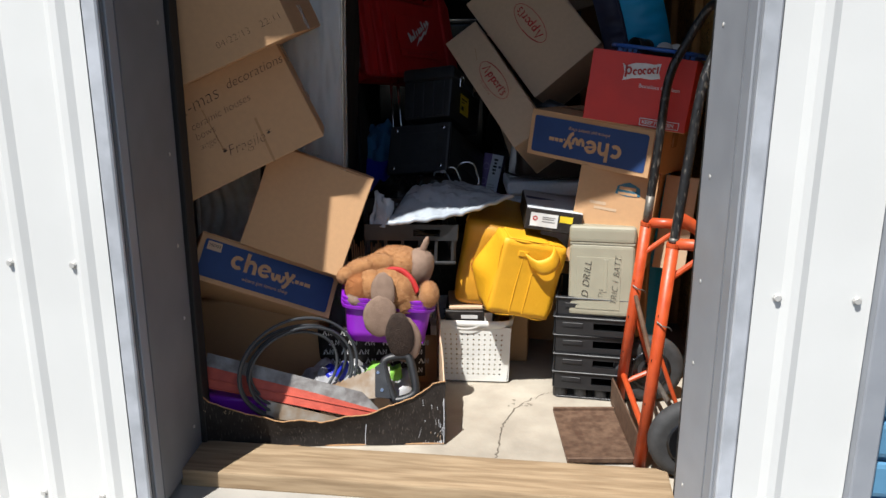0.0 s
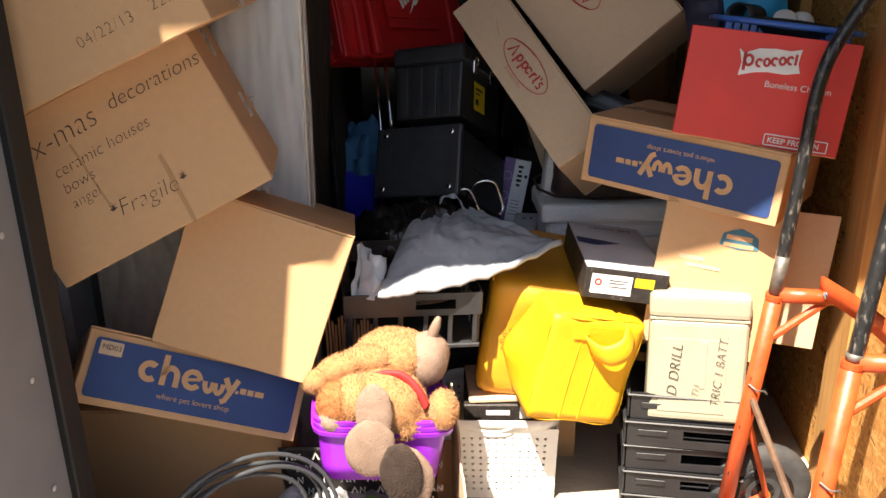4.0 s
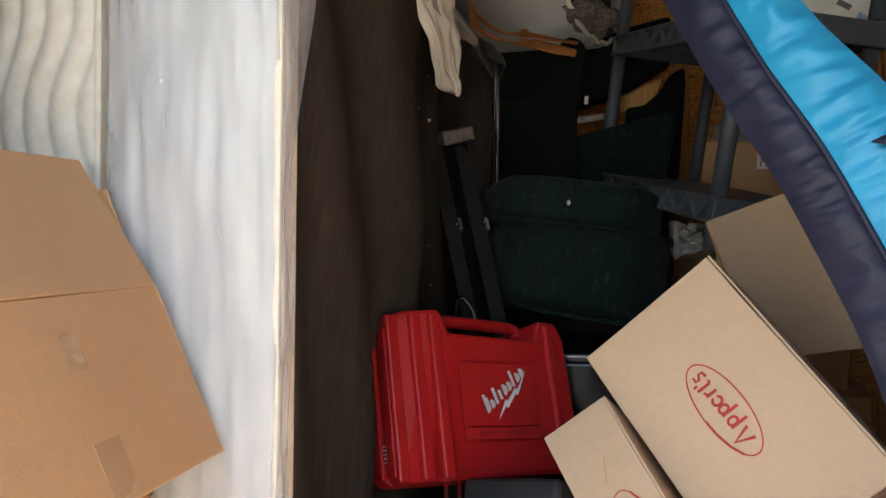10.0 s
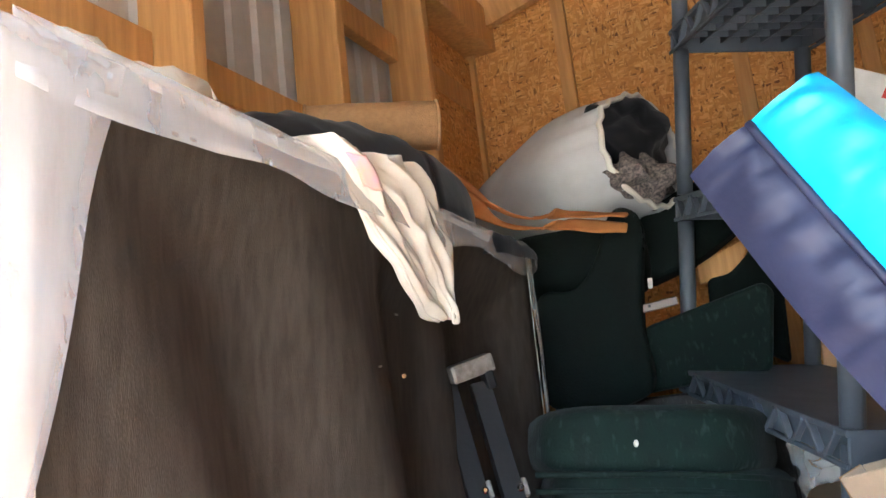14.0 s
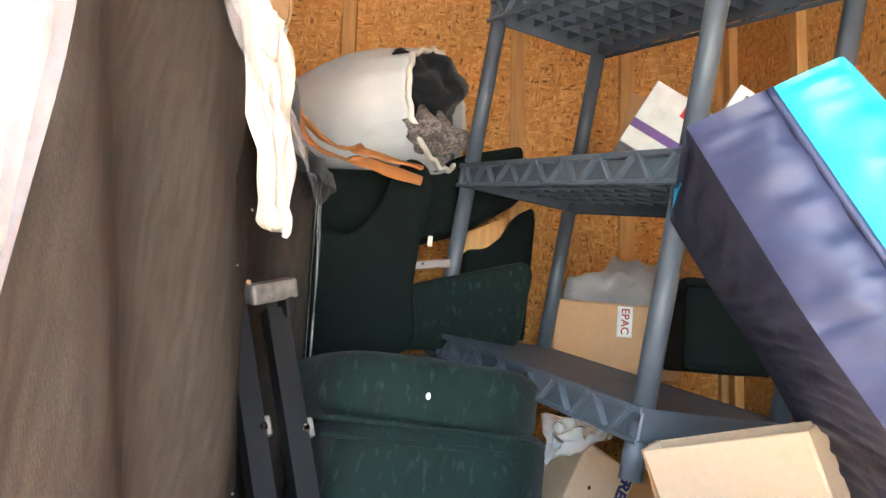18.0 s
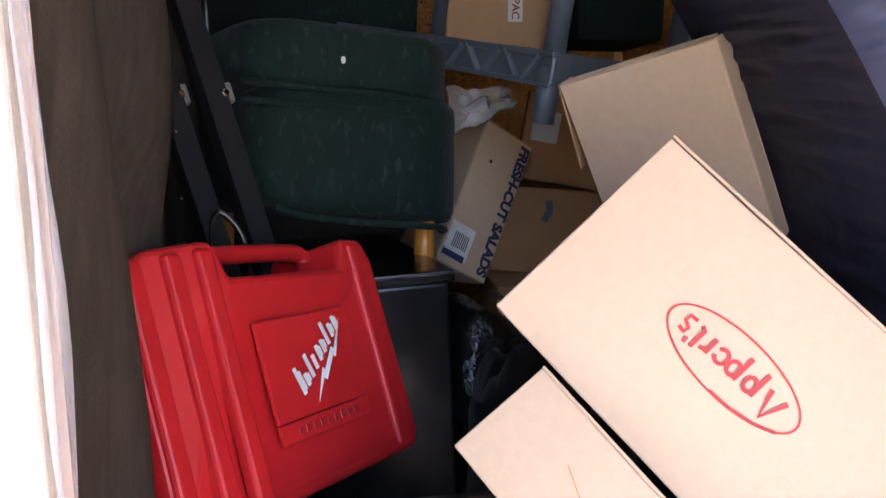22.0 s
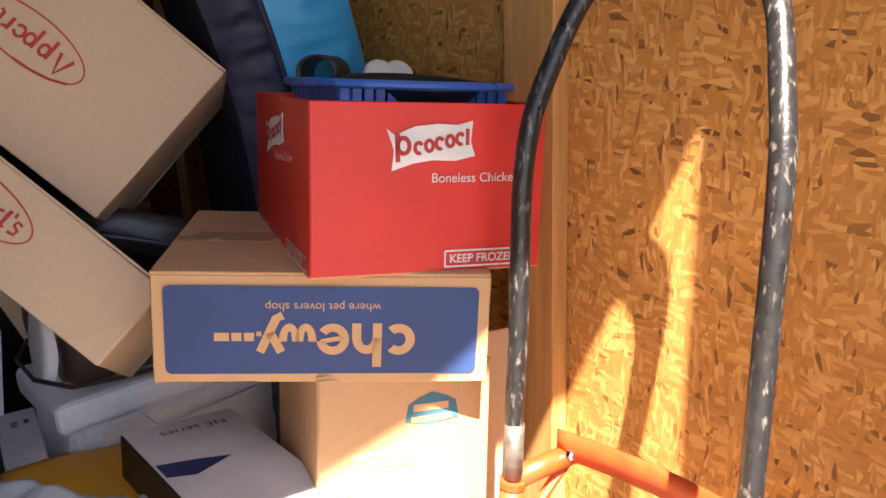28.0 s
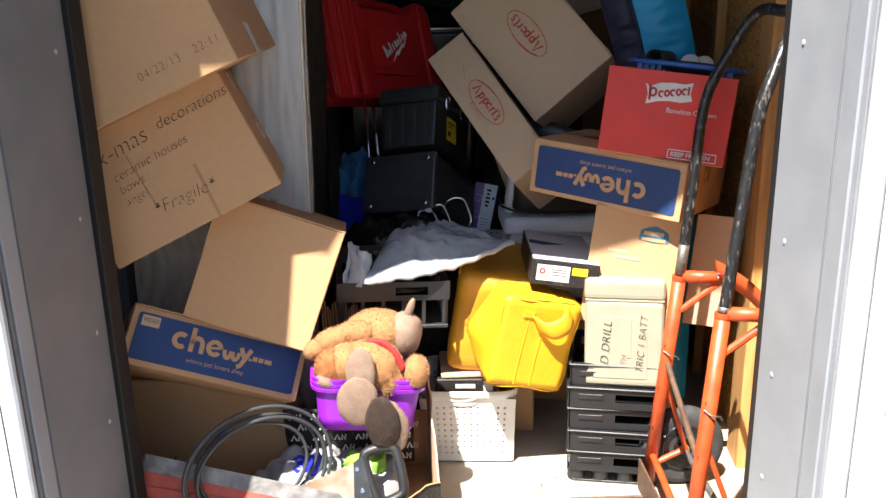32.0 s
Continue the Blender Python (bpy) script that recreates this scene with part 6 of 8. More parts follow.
for k, (tw, td, th, mt_) in enumerate(((0.19, 0.28, 0.20, BROWN_BOOK), (0.20, 0.27, 0.05, BLACK_CARD), (0.19, 0.27, 0.06, KRAFT_D), (0.21, 0.26, 0.055, BROWN_BOOK), (0.20, 0.25, 0.04, KRAFT))):
    tagged(part("flat_box", box(tw, td, th, (0, 0, th / 2), 0.003, 1, 0.002, 2, k), mt_, None, m=P((-0.165 + 0.008 * math.sin(k * 3), 2.74, (0.0, 0.2008, 0.2516, 0.3124, 0.3682)[k]), (0, 0, 5 * math.sin(k * 2.2)))), ("brown board box on the floor", "flat black case in the stack", "flat kraft box in the stack", "flat brown board box in the stack", "kraft tray under the crate")[k], "box", "stacked flat boxes")
stk = bmesh.new()
for k in range(16):
    tube([(-0.285 + 0.0065 * k, 2.53 + 0.01 * (k % 3), 0.40), (-0.29 + 0.007 * k, 2.56, 0.495 + 0.012 * math.sin(k * 1.7))], 0.0026, 6, bm=stk)
tagged(part("stick_bundle", stk, STICK, None, "", smooth=False), "bundle of thin wooden sticks beside the crate", "sticks", kind="stuff")


def bag_fn(u, v):
    # a limp bag lying flat: broad front hem, drawn together towards its handles at the back
    x = (-0.170 + 0.085 * v) * (1 - u) + (0.226 - 0.175 * v) * u
    y = 2.500 + 0.150 * u * u * (1 - v) + 0.455 * v
    z = 0.580 + 0.050 * u * u * (1 - v) + 0.034 * v + 0.040 * math.sin(math.pi * min(1, v * 1.1)) * math.sin(math.pi * min(1, 0.12 + u * 0.88))
    ray = (u - 0.45) / (1.05 - 0.75 * v)
    pleat = abs(noise.noise(Vector((ray * 4 + v, v * 2.6, 3)))) - 0.2
    crumple = abs(noise.noise(Vector((u * 7 + v * 2, v * 7, 6)))) * 0.5 - abs(noise.noise(Vector((u * 15, v * 13, 9)))) * 0.3
    n_ = noise.noise_vector(Vector((u * 4, v * 3, 0.5))) * 0.008
    return Vector((x, y, z + 0.026 * pleat * min(1, v * 1.6) + 0.022 * crumple)) + n_ * min(1.0, 0.3 + 2 * v)


wbag = thing("white_bag", Matrix(), "limp white plastic bag lying over the crate", "plastic bag")
part("sheet", surface(56, 40, bag_fn, 0.002), WHITE_BAG, wbag, smooth=True)
part("hem", tube([bag_fn(k / 40, 0.0) for k in range(41)], 0.008, 8), WHITE_BAG, wbag, smooth=True)
part("corner", surface(14, 18, lambda u, v: Vector((-0.232 + 0.075 * u + 0.02 * v * (1 - u), 2.525 + 0.05 * v + 0.012 * math.sin(u * 7), 0.560 + 0.105 * v * (1 - 0.35 * u))) + noise.noise_vector(Vector((u * 5, v * 4, 8))) * 0.010, 0.002), WHITE_BAG, wbag, "gathered bag corner", smooth=True)
HL = curve_points([(-0.035, 2.925, 0.622), (-0.030, 2.945, 0.645), (-0.002, 2.960, 0.652), (0.018, 2.945, 0.638), (0.026, 2.920, 0.618)], 6)
part("bag_handle", surface(24, 3, lambda u, v: HL[int(u * 23.99)] + Vector((0, 0.026 * (v - 0.5), 0.006 * math.sin(u * 20 + v * 3))), 0.001), WHITE_BAG, wbag, smooth=True)
tagged(part("bin_liner", surface(50, 24, heap(-0.11, 2.96, 0.17, 0.14, 0.165, 0.46, 31, 0, 0.35)), BLACK_BAG, None, smooth=True), "crumpled black bin liner behind the white bag", "bin bag")
tagged(part("floor_box", box(0.50, 0.48, 0.455, (0, 0, 0.2275), 0.005), BLACK_CARD, None, m=P((-0.04, 3.10, 0.0), (0, 0, -2))), "dark box under the bin liner", "box")
BAILS = ([(0.035, 3.02, 0.625), (0.053, 3.005, 0.662), (0.079, 3.0, 0.677), (0.108, 3.0, 0.671), (0.122, 3.0, 0.640), (0.131, 2.995, 0.606), (0.122, 2.985, 0.590)],
         [(0.002, 2.99, 0.630), (0.010, 2.985, 0.650), (0.028, 2.98, 0.662), (0.048, 2.98, 0.651), (0.073, 2.975, 0.589), (0.085, 2.97, 0.555)])
for q in BAILS:
    tagged(part("bail_wire", tube(curve_points(q, 8), 0.0042, 8), CHROME, None, smooth=True), "bent chrome wire bail", "wire", "chrome wires")

# ---- tool boxes ----
t2 = thing("tool_box", P((-0.019, 3.185, 0.640), (-28.5, -8.1, -24.0)), "black plastic tool box on its side, four rivets in its base", "tool box")
w, e, h = 0.248, 0.345, 0.19
part("base", box(w, 0.02, h, (0, -e / 2 + 0.01, 0), 0.008, 2), GREY_PL, t2)
part("body", box(w - 0.012, e - 0.03, h - 0.012, (0, 0.012, 0), 0.01, 2), BLACK_PL, t2)
part("panel_line", box(w * 0.62, 0.002, h * 0.62, (0, -e / 2 - 0.0005, 0.0), 0.0009), GREY_PL, t2)
for x in (-1, 1):
    for z in (-1, 1):
        part("rivet", moved(lathe([(0.0075, 0), (0.0068, 0.002), (0.004, 0.0032)], 12), Matrix.Translation((x * (w / 2 - 0.028), -e / 2 - 0.0004, z * (h / 2 - 0.022))) @ Matrix.Rotation(radians(90), 4, "X")), CHROME, t2, "bright rivet")
for k in range(3):
    part("rib", box(0.004, e * 0.5, 0.008, (w / 2 - 0.004, 0.02, -0.04 + 0.04 * k), 0.002), BLACK_PL, t2)
t1 = thing("tool_box", P((0.000, 3.228, 0.864), (-22.6, -7.6, -23.6)), "black ribbed plastic tool box with chrome latches", "tool box")
w, e, h = 0.204, 0.28, 0.217
tray = box(w - 0.008, e - 0.008, 0.144, (0, 0, -0.024), 0.008, 2)
for v in tray.verts:                 # the body tapers downwards
    k = max(0.0, min(1.0, (0.048 - v.co.z) / 0.144))
    v.co.x *= 1 - 0.07 * k
part("body", tray, BLACK_PL, t1)
part("lid", box(w + 0.006, e + 0.006, 0.050, (0, 0, 0.072), 0.016, 3), BLACK_PL, t1)
for k in range(4):
    part("rib", box(0.026, 0.008, 0.128, (-w / 2 + 0.034 + k * 0.041, -e / 2 + 0.001, -0.026), 0.003, 2), BLACK_PL, t1)
    part("lid_groove", box(0.020, e * 0.42, 0.005, (-w / 2 + 0.036 + k * 0.042, -e * 0.20, 0.0965), 0.002), BLACK_PL, t1)
for y in (-0.080, 0.040):
    part("latch", box(0.007, 0.020, 0.034, (w / 2 + 0.006, y, 0.044), 0.002, 2), CHROME, t1, "chrome latch")
    part("latch_loop", tube(curve_points([(w / 2 + 0.012, y - 0.008, 0.050), (w / 2 + 0.012, y - 0.008, 0.066), (w / 2 + 0.012, y + 0.008, 0.066), (w / 2 + 0.012, y + 0.008, 0.050)], 4, True), 0.0016, 6, True), CHROME, t1)
part("label", box(0.0008, 0.075, 0.075, (w / 2 - 0.0032, -0.02, -0.025), 0), YELLOW_INK, t1, "yellow printed label")
bars([(-0.03, 0.02, 0.05, 0.006), (-0.03, 0.008, 0.03, 0.004), (-0.03, -0.015, 0.022, 0.016)], INK, t1, m=Matrix.Translation((w / 2 - 0.0024, -0.02, -0.025)) @ Matrix.Rotation(radians(90), 4, "Z"))

# red moulded case
mw = thing("power_tool_case", P((-0.170, 3.437, 1.101), (-18.5, 6.3, 46.8)), "red blow-moulded power tool case standing on the tool box", "tool case")
w, e, h = 0.474, 0.150, 0.354
outl = [(-w / 2, -h / 2 + 0.02), (-w / 2 + 0.02, -h / 2), (w / 2 - 0.02, -h / 2), (w / 2, -h / 2 + 0.02), (w / 2 - 0.002, h / 2 - 0.05), (w / 2 - 0.022, h / 2 - 0.012), (w / 2 - 0.075, h / 2 - 0.008), (w / 2 - 0.095, h / 2 - 0.055),
        (-w / 2 + 0.135, h / 2 - 0.05), (-w / 2 + 0.115, h / 2), (-w / 2 + 0.03, h / 2), (-w / 2, h / 2 - 0.03)]


def setback(x):
    return 0.040 * min(1.0, max(0.0, (-0.125 - x) / 0.11))


def slab(outline, d_, bev, yc):
    own = plate(outline, d_)
    bmesh.ops.translate(own, vec=(0, yc + d_ / 2, 0), verts=own.verts)
    bmesh.ops.bevel(own, geom=own.edges[:], offset=bev, segments=3, affect="EDGES", profile=0.5)
    return own


front_half = slab(outl, e * 0.62, 0.011, -e * 0.19)
for v in front_half.verts:           # the front falls away towards one end
    if v.co.y < -0.02:
        v.co.y += setback(v.co.x)
part("half_shell", front_half, RED_PLASTIC, mw)
part("half_shell", slab(outl, e * 0.375, 0.011, e * 0.3125), RED_PLASTIC, mw)
part("seam", slab([(x * 0.985, z * 0.985) for x, z in outl], 0.02, 0.002, e * 0.12), RED_PLASTIC, mw)
part("carry_handle", tube(curve_points([(-w / 2 + 0.11, 0, h / 2 - 0.03), (-w / 2 + 0.13, 0, h / 2 - 0.008), (0.02, 0, h / 2 - 0.006), (w / 2 - 0.10, 0, h / 2 - 0.012), (w / 2 - 0.085, 0, h / 2 - 0.03)], 6), 0.014, 10), RED_PLASTIC, mw, smooth=True)
for x in (-w / 2 + 0.012, -w / 2 + 0.060, -w / 2 + 0.100, w / 2 - 0.052):
    part("moulded_rib", box(0.030, 0.022, h - 0.012 - 0.02 * (x > 0), (x, -e / 2 + 0.0055 + setback(x), -0.004), 0.009, 4), RED_PLASTIC, mw)
for y in (-0.022, 0.026):
    part("moulded_rib", box(0.014, 0.026, h - 0.05, (-w / 2 + 0.001, y, -0.012), 0.006, 3), RED_PLASTIC, mw)
part("logo_panel", box(0.205, 0.006, 0.135, (0.013, -e / 2 - 0.001, -0.006), 0.002, 2), RED_PLASTIC, mw)
part("logo_panel", box(0.205, 0.006, 0.026, (0.013, -e / 2 - 0.001, -0.088), 0.002, 2), RED_PLASTIC, mw)
LGM = Matrix.Translation((0.030, -e / 2 - 0.0056, -0.006)) @ Matrix.Rotation(radians(-36), 4, "Y") @ Matrix.Scale(1.12, 4)
lg = bmesh.new()
for k in range(9):
    x = -0.06 + 0.0145 * k
    hh = (0.034, 0.016, 0.030, 0.018, 0.020, 0.017, 0.030, 0.018, 0.018)[k]
    stroke([(x, 0.0), (x + 0.30 * hh, hh)], 0.0075, 0.0006, lg)
    if k in (1, 4, 5, 7, 8, 0):
        stroke([(x + 0.006, 0.002), (x + 0.006 + 0.22 * hh, hh * 0.75)], 0.0045, 0.0007, lg)
plate([(-0.052, -0.024), (-0.010, -0.005), (-0.008, -0.011), (0.026, -0.003), (0.028, -0.009), (0.074, 0.006), (0.022, -0.018), (0.020, -0.012), (-0.016, -0.021), (-0.018, -0.015)], 0.0006, lg)
part("logo", lg, WHITE_INK, mw, "white slanted logo shapes with a bolt", m=LGM)
DEEP_RED = mk("deep_red", (0.36, 0.01, 0.012), rough=0.4, bump=0)
for k in range(9):
    part("raised_mark", box(0.009, 0.0012, 0.011, (-0.052 + 0.016 * k, -e / 2 - 0.0056, -0.088), 0.0004), DEEP_RED, mw)
bars([(-0.02, -0.13 + 0.008 * k, 0.022, 0.0025) for k in range(5)], WHITE_INK, mw, m=Matrix.Translation((-w / 2 - 0.0006, 0, 0)) @ Matrix.Rotation(radians(-90), 4, "Z"))

# ---- hand truck along the right wall ----
ht = thing("hand_truck", Matrix(), "orange-red steel hand truck with black handles", "hand truck")
La, Lb, Lc, Ld = Vector((0.560, 2.425, 0.015)), Vector((0.597, 2.376, 0.606)), Vector((0.634, 2.385, 1.02)), Vector((0.703, 2.381, 1.205))
Ra, Rb, Rc, Rd = Vector((0.535, 2.026, 0.015)), Vector((0.588, 2.055, 0.630)), Vector((0.634, 2.075, 1.02)), Vector((0.700, 2.119, 1.205))
for a, b_ in ((La, Lb), (Ra, Rb)):
    part("side_tube", tube([a, b_], 0.0165, 14), ORANGE, ht, smooth=True)
    part("collar", tube([b_ - (b_ - a).normalized() * 0.004, b_ + (b_ - a).normalized() * 0.006], 0.0175, 14), ORANGE, ht)
hp = [Lb - (Lb - La).normalized() * 0.05, Lb.lerp(Lc, 0.5), Lc, Lc.lerp(Ld, 0.55) + Vector((0.004, 0, 0.0)), Ld + Vector((0.02, -0.03, 0.012)), (Ld + Rd) / 2 + Vector((0.035, 0, 0.018)), Rd + Vector((0.02, 0.03, 0.008)), Rc.lerp(Rd, 0.5), Rc, Rb.lerp(Rc, 0.5), Rb - (Rb - Ra).normalized() * 0.05]
part("handle", tube(curve_points(hp, 10), 0.0125, 14), BLACK_PAINT, ht, "chipped black enamel handle", smooth=True)
for q, r_, k_ in ((Lb, Lc, 0.20), (Rb, Rc, 0.05)):
    part("bare_sleeve", tube([q.lerp(r_, 0.02), q.lerp(r_, k_)], 0.0129, 14), BARE, ht, "scuffed bare steel", smooth=True)
for b_, sgn in ((Lb, 1), (Rb, 1)):
    o_ = b_ + Vector((0.005, 0, 0.004))
    part("grip_tube", tube([o_, o_ + Vector((0.11, -0.01, -0.005))], 0.015, 14), ORANGE, ht, smooth=True)
    part("grip_hole", moved(lathe([(0.0115, 0), (0.0115, 0.001)], 14), Matrix.Translation(o_ + Vector((0.111, -0.01, -0.005))) @ Matrix.Rotation(radians(90), 4, "Y")), INK, ht)
    part("grip_brace", tube([o_ + Vector((0.092, -0.008, -0.014)), o_ + Vector((0.002, 0.0, -0.088))], 0.008, 8), ORANGE, ht)
    part("bolt", moved(lathe([(0.008, 0), (0.008, 0.006), (0.005, 0.009)], 6), Matrix.Translation(o_ + Vector((0.085, -0.018, 0.006))) @ Matrix.Rotation(radians(90), 4, "X")), CHROME, ht)
part("back_strap", surface(20, 2, lambda u, v: Vector((0.685 + 0.016 * math.sin(math.pi * u), 2.375 - 0.325 * u, 0.628 + 0.004 * u + 0.040 * (v - 0.5))), 0.004), ORANGE, ht, "curved orange cross strap", smooth=True)
for u in (0.9,):
    part("bumper", moved(lathe([(0.010, 0), (0.020, 0.004), (0.022, 0.014), (0.018, 0.02)], 14), Matrix.Translation((0.69, 2.375 - 0.325 * u, 0.652)) @ Matrix.Rotation(radians(90), 4, "Y")), SEAL_SHADE, ht)
part("cross_bar", tube([La.lerp(Lb, 0.16), Ra.lerp(Rb, 0.16)], 0.009, 8), ORANGE, ht)
part("cross_bar", tube([La.lerp(Lb, 0.62), Ra.lerp(Rb, 0.45)], 0.007, 8), RUST, ht)
for a, b_ in ((La, Lb), (Ra, Rb)):
    part("axle_brace", tube([a.lerp(b_, 0.55), Vector((0.655, a.y + (b_.y - a.y) * 0.2, 0.115))], 0.006, 8), ORANGE, ht)
    part("axle_brace", tube([a.lerp(b_, 0.10), Vector((0.655, a.y, 0.115))], 0.008, 8), ORANGE, ht)
    for k in range(3):
        q = a.lerp(b_, 0.3 + 0.2 * k)
        part("bolt_hole", moved(lathe([(0.004, 0), (0.004, 0.0008)], 8), Matrix.Translation(q + Vector((-0.0125, -0.0115, 0))) @ Matrix.Rotation(radians(-45), 4, "Z") @ Matrix.Rotation(radians(-90), 4, "Y")), INK, ht)
    q = a.lerp(b_, 0.66)
    part("wire_tie", tube(curve_points([q + Vector((-0.015, -0.012, 0.01)), q + Vector((0.0, -0.022, 0)), q + Vector((0.018, -0.014, -0.006)), q + Vector((0.026, -0.01, -0.016))], 4), 0.0018, 6), BARE, ht)
part("axle", tube([(0.655, 2.47, 0.112), (0.655, 2.00, 0.112)], 0.008, 10), BARE, ht)
part("toe_plate", box(0.19, 0.31, 0.006, (0.437, 2.205, 0.010), 0.002), RUST, ht, "rusty worn toe plate")
part("toe_lip", box(0.19, 0.008, 0.014, (0.437, 2.053, 0.017), 0.002), RUST, ht)
part("toe_lip", box(0.19, 0.008, 0.014, (0.437, 2.357, 0.017), 0.002), RUST, ht)
part("heel_plate", box(0.006, 0.40, 0.085, (0.536, 2.225, 0.05), 0.002), RUST, ht, m=Matrix.Translation((0, 0, 0)))
for y in (2.455, 1.995):
    wm = Matrix.Translation((0.655, y, 0.112)) @ Matrix.Rotation(radians(90), 4, "X")
    wh = part("wheel", lathe([(0.060, -0.018), (0.085, -0.026), (0.103, -0.020), (0.111, -0.008), (0.111, 0.008), (0.103, 0.020), (0.085, 0.026), (0.060, 0.018)], 40), RUBBER, ht, "worn black rubber tyre", m=wm, smooth=True)
    part("rim", lathe([(0.014, -0.024), (0.03, -0.016), (0.055, -0.022), (0.066, -0.024), (0.066, 0.024), (0.055, 0.022), (0.03, 0.016), (0.014, 0.024)], 32), BLACK_STEEL, wh, smooth=True)
    part("hub", lathe([(0.011, -0.034), (0.013, -0.03), (0.013, 0.03), (0.011, 0.034)], 12), AMBER, wh)

# ---- back of the unit ----
# navy and cyan pad, standing on edge and bent against the right wall
pad = thing("folded_pad", Matrix(), "thick navy and cyan folded pad bent against the side wall", "pad")
PATH_PAD = [q.to_2d() for q in curve_points([(0.277, 1.890, 0), (0.357, 1.715, 0), (0.432, 1.580, 0), (0.485, 1.465, 0), (0.558, 1.290, 0), (0.618, 1.09, 0), (0.640, 0.92, 0), (0.648, 0.72, 0), (0.65, 0.40, 0), (0.65, 0.05, 0)], 8)]


def pad_sway(z):
    """The upper end leans away from the door."""
    q = min(1.0, max(0.0, (z - 1.30) / 0.59))
    return -0.018 + 0.150 * q ** 1.3


def pad_at(s):
    k = min(int(s * (len(PATH_PAD) - 1)), len(PATH_PAD) - 2)
    f = s * (len(PATH_PAD) - 1) - k
    a, b_ = PATH_PAD[k], PATH_PAD[k + 1]
    t_ = (b_ - a).normalized()
    return a.lerp(b_, f), Vector((-t_[1], t_[0])) * (1 if -t_[1] > 0 else 1)


def pad_width(u):
    return 0.075 + 0.065 * min(1.0, u / 0.30)


def pad_face(n0, n1, y0, y1, bulge, ripple, seed):
    """A strip of cover between two offsets from the seam line and two depths; n is outward from the seam."""
    def fn(u, v):
        p, nn = pad_at(u if abs(y1 - y0) < 0.2 else u + (1 - u) * 0.05 * v)
        a_, b2 = (pad_width(u) if q == "w" else q for q in (n0, n1))
        n_ = a_ + (b2 - a_) * v
        y = y0 + (y1 - y0) * v
        gather = abs(noise.noise(Vector((u * 42, v * 1.2, seed)))) + 0.6 * abs(noise.noise(Vector((u * 95, v * 2.5, seed + 5))))
        wr = -1.3 * ripple * gather if seed == 3 else ripple * (0.55 - gather) * 1.8
        out = bulge * math.sin(math.pi * v) + wr * math.sin(math.pi * v) ** 0.5
        y += pad_sway(p[1])
        if abs(y1 - y0) < 0.2:
            return Vector((p[0] + nn[0] * n_, y - out, p[1] + nn[1] * n_))
        s = -1 if seed == 3 else 1
        return Vector((p[0] + nn[0] * (n_ + s * out), y, p[1] + nn[1] * (n_ + s * out)))
    return fn


part("edge_band", surface(260, 10, pad_face(-0.070, 0.0, 2.940, 2.893, 0.012, 0.012, 1)), NAVY, pad, "gathered navy edge band", smooth=True)
part("edge_panel", surface(260, 14, pad_face(0.0, "w", 2.893, 2.872, 0.022, 0.009, 2)), CYAN, pad, "bright cyan edge panel", smooth=True)
part("side_cover", surface(260, 28, pad_face(-0.070, 0.110, 2.940, 3.50, 0.003, 0.014, 3)), NAVY, pad, "creased navy side", smooth=True)
part("side_cover", surface(200, 16, pad_face("w", 0.165, 2.872, 3.50, 0.010, 0.006, 4)), CYAN, pad, smooth=True)


def pad_end(u, v):
    p, nn = pad_at(0.05 * v)
    n_ = -0.070 + 0.145 * u
    n_ = n_ + (0.110 + 0.055 * u - n_) * v
    y = pad_sway(p[1]) + 2.94 - 0.068 * u * (1 - v) + 0.56 * v
    q = -0.006 * math.sin(math.pi * v) + 0.003 * noise.noise(Vector((u * 3, v * 6, 2))) * v
    return Vector((p[0] + nn[0] * n_ - 0.46 * q, y, p[1] + nn[1] * n_ + 0.88 * q))


two_tone(part("end_cover", surface(16, 20, pad_end), NAVY, pad, smooth=True), CYAN, lambda q: (q.x - pad_at(0.0)[0][0]) * pad_at(0.0)[1][0] + (q.z - pad_at(0.0)[0][1]) * pad_at(0.0)[1][1] > 0.075 * min(1, max(0, (q.y - 3.07) / 0.5)) - 0.012)
part("piping", tube([Vector((pad_at(k / 80)[0][0], 2.890 + pad_sway(pad_at(k / 80)[0][1]), pad_at(k / 80)[0][1])) for k in range(81)], 0.005, 6), NAVY, pad, smooth=True)

hq, hn = pad_at(0.30)
HANDLE = [Vector((hq[0] + hn[0] * (0.060 + dn) + 0.10 * hn[1] * ds, 2.862 + pad_sway(hq[1]) - dy, hq[1] + hn[1] * (0.060 + dn) - 0.10 * hn[0] * ds)) for dn, ds, dy in ((0.0, 0.55, 0.0), (0.012, 0.40, 0.016), (0.020, 0.0, 0.024), (0.012, -0.40, 0.016), (0.0, -0.55, 0.0))]
HB = curve_points(HANDLE, 8)
part("carry_strap", surface(32, 2, lambda u, v: HB[int(u * 31.99)] + Vector((hn[0] * 0.026 * (v - 0.5), 0, hn[1] * 0.026 * (v - 0.5))), 0.003), NAVY, pad, "navy webbing carry strap", smooth=True)

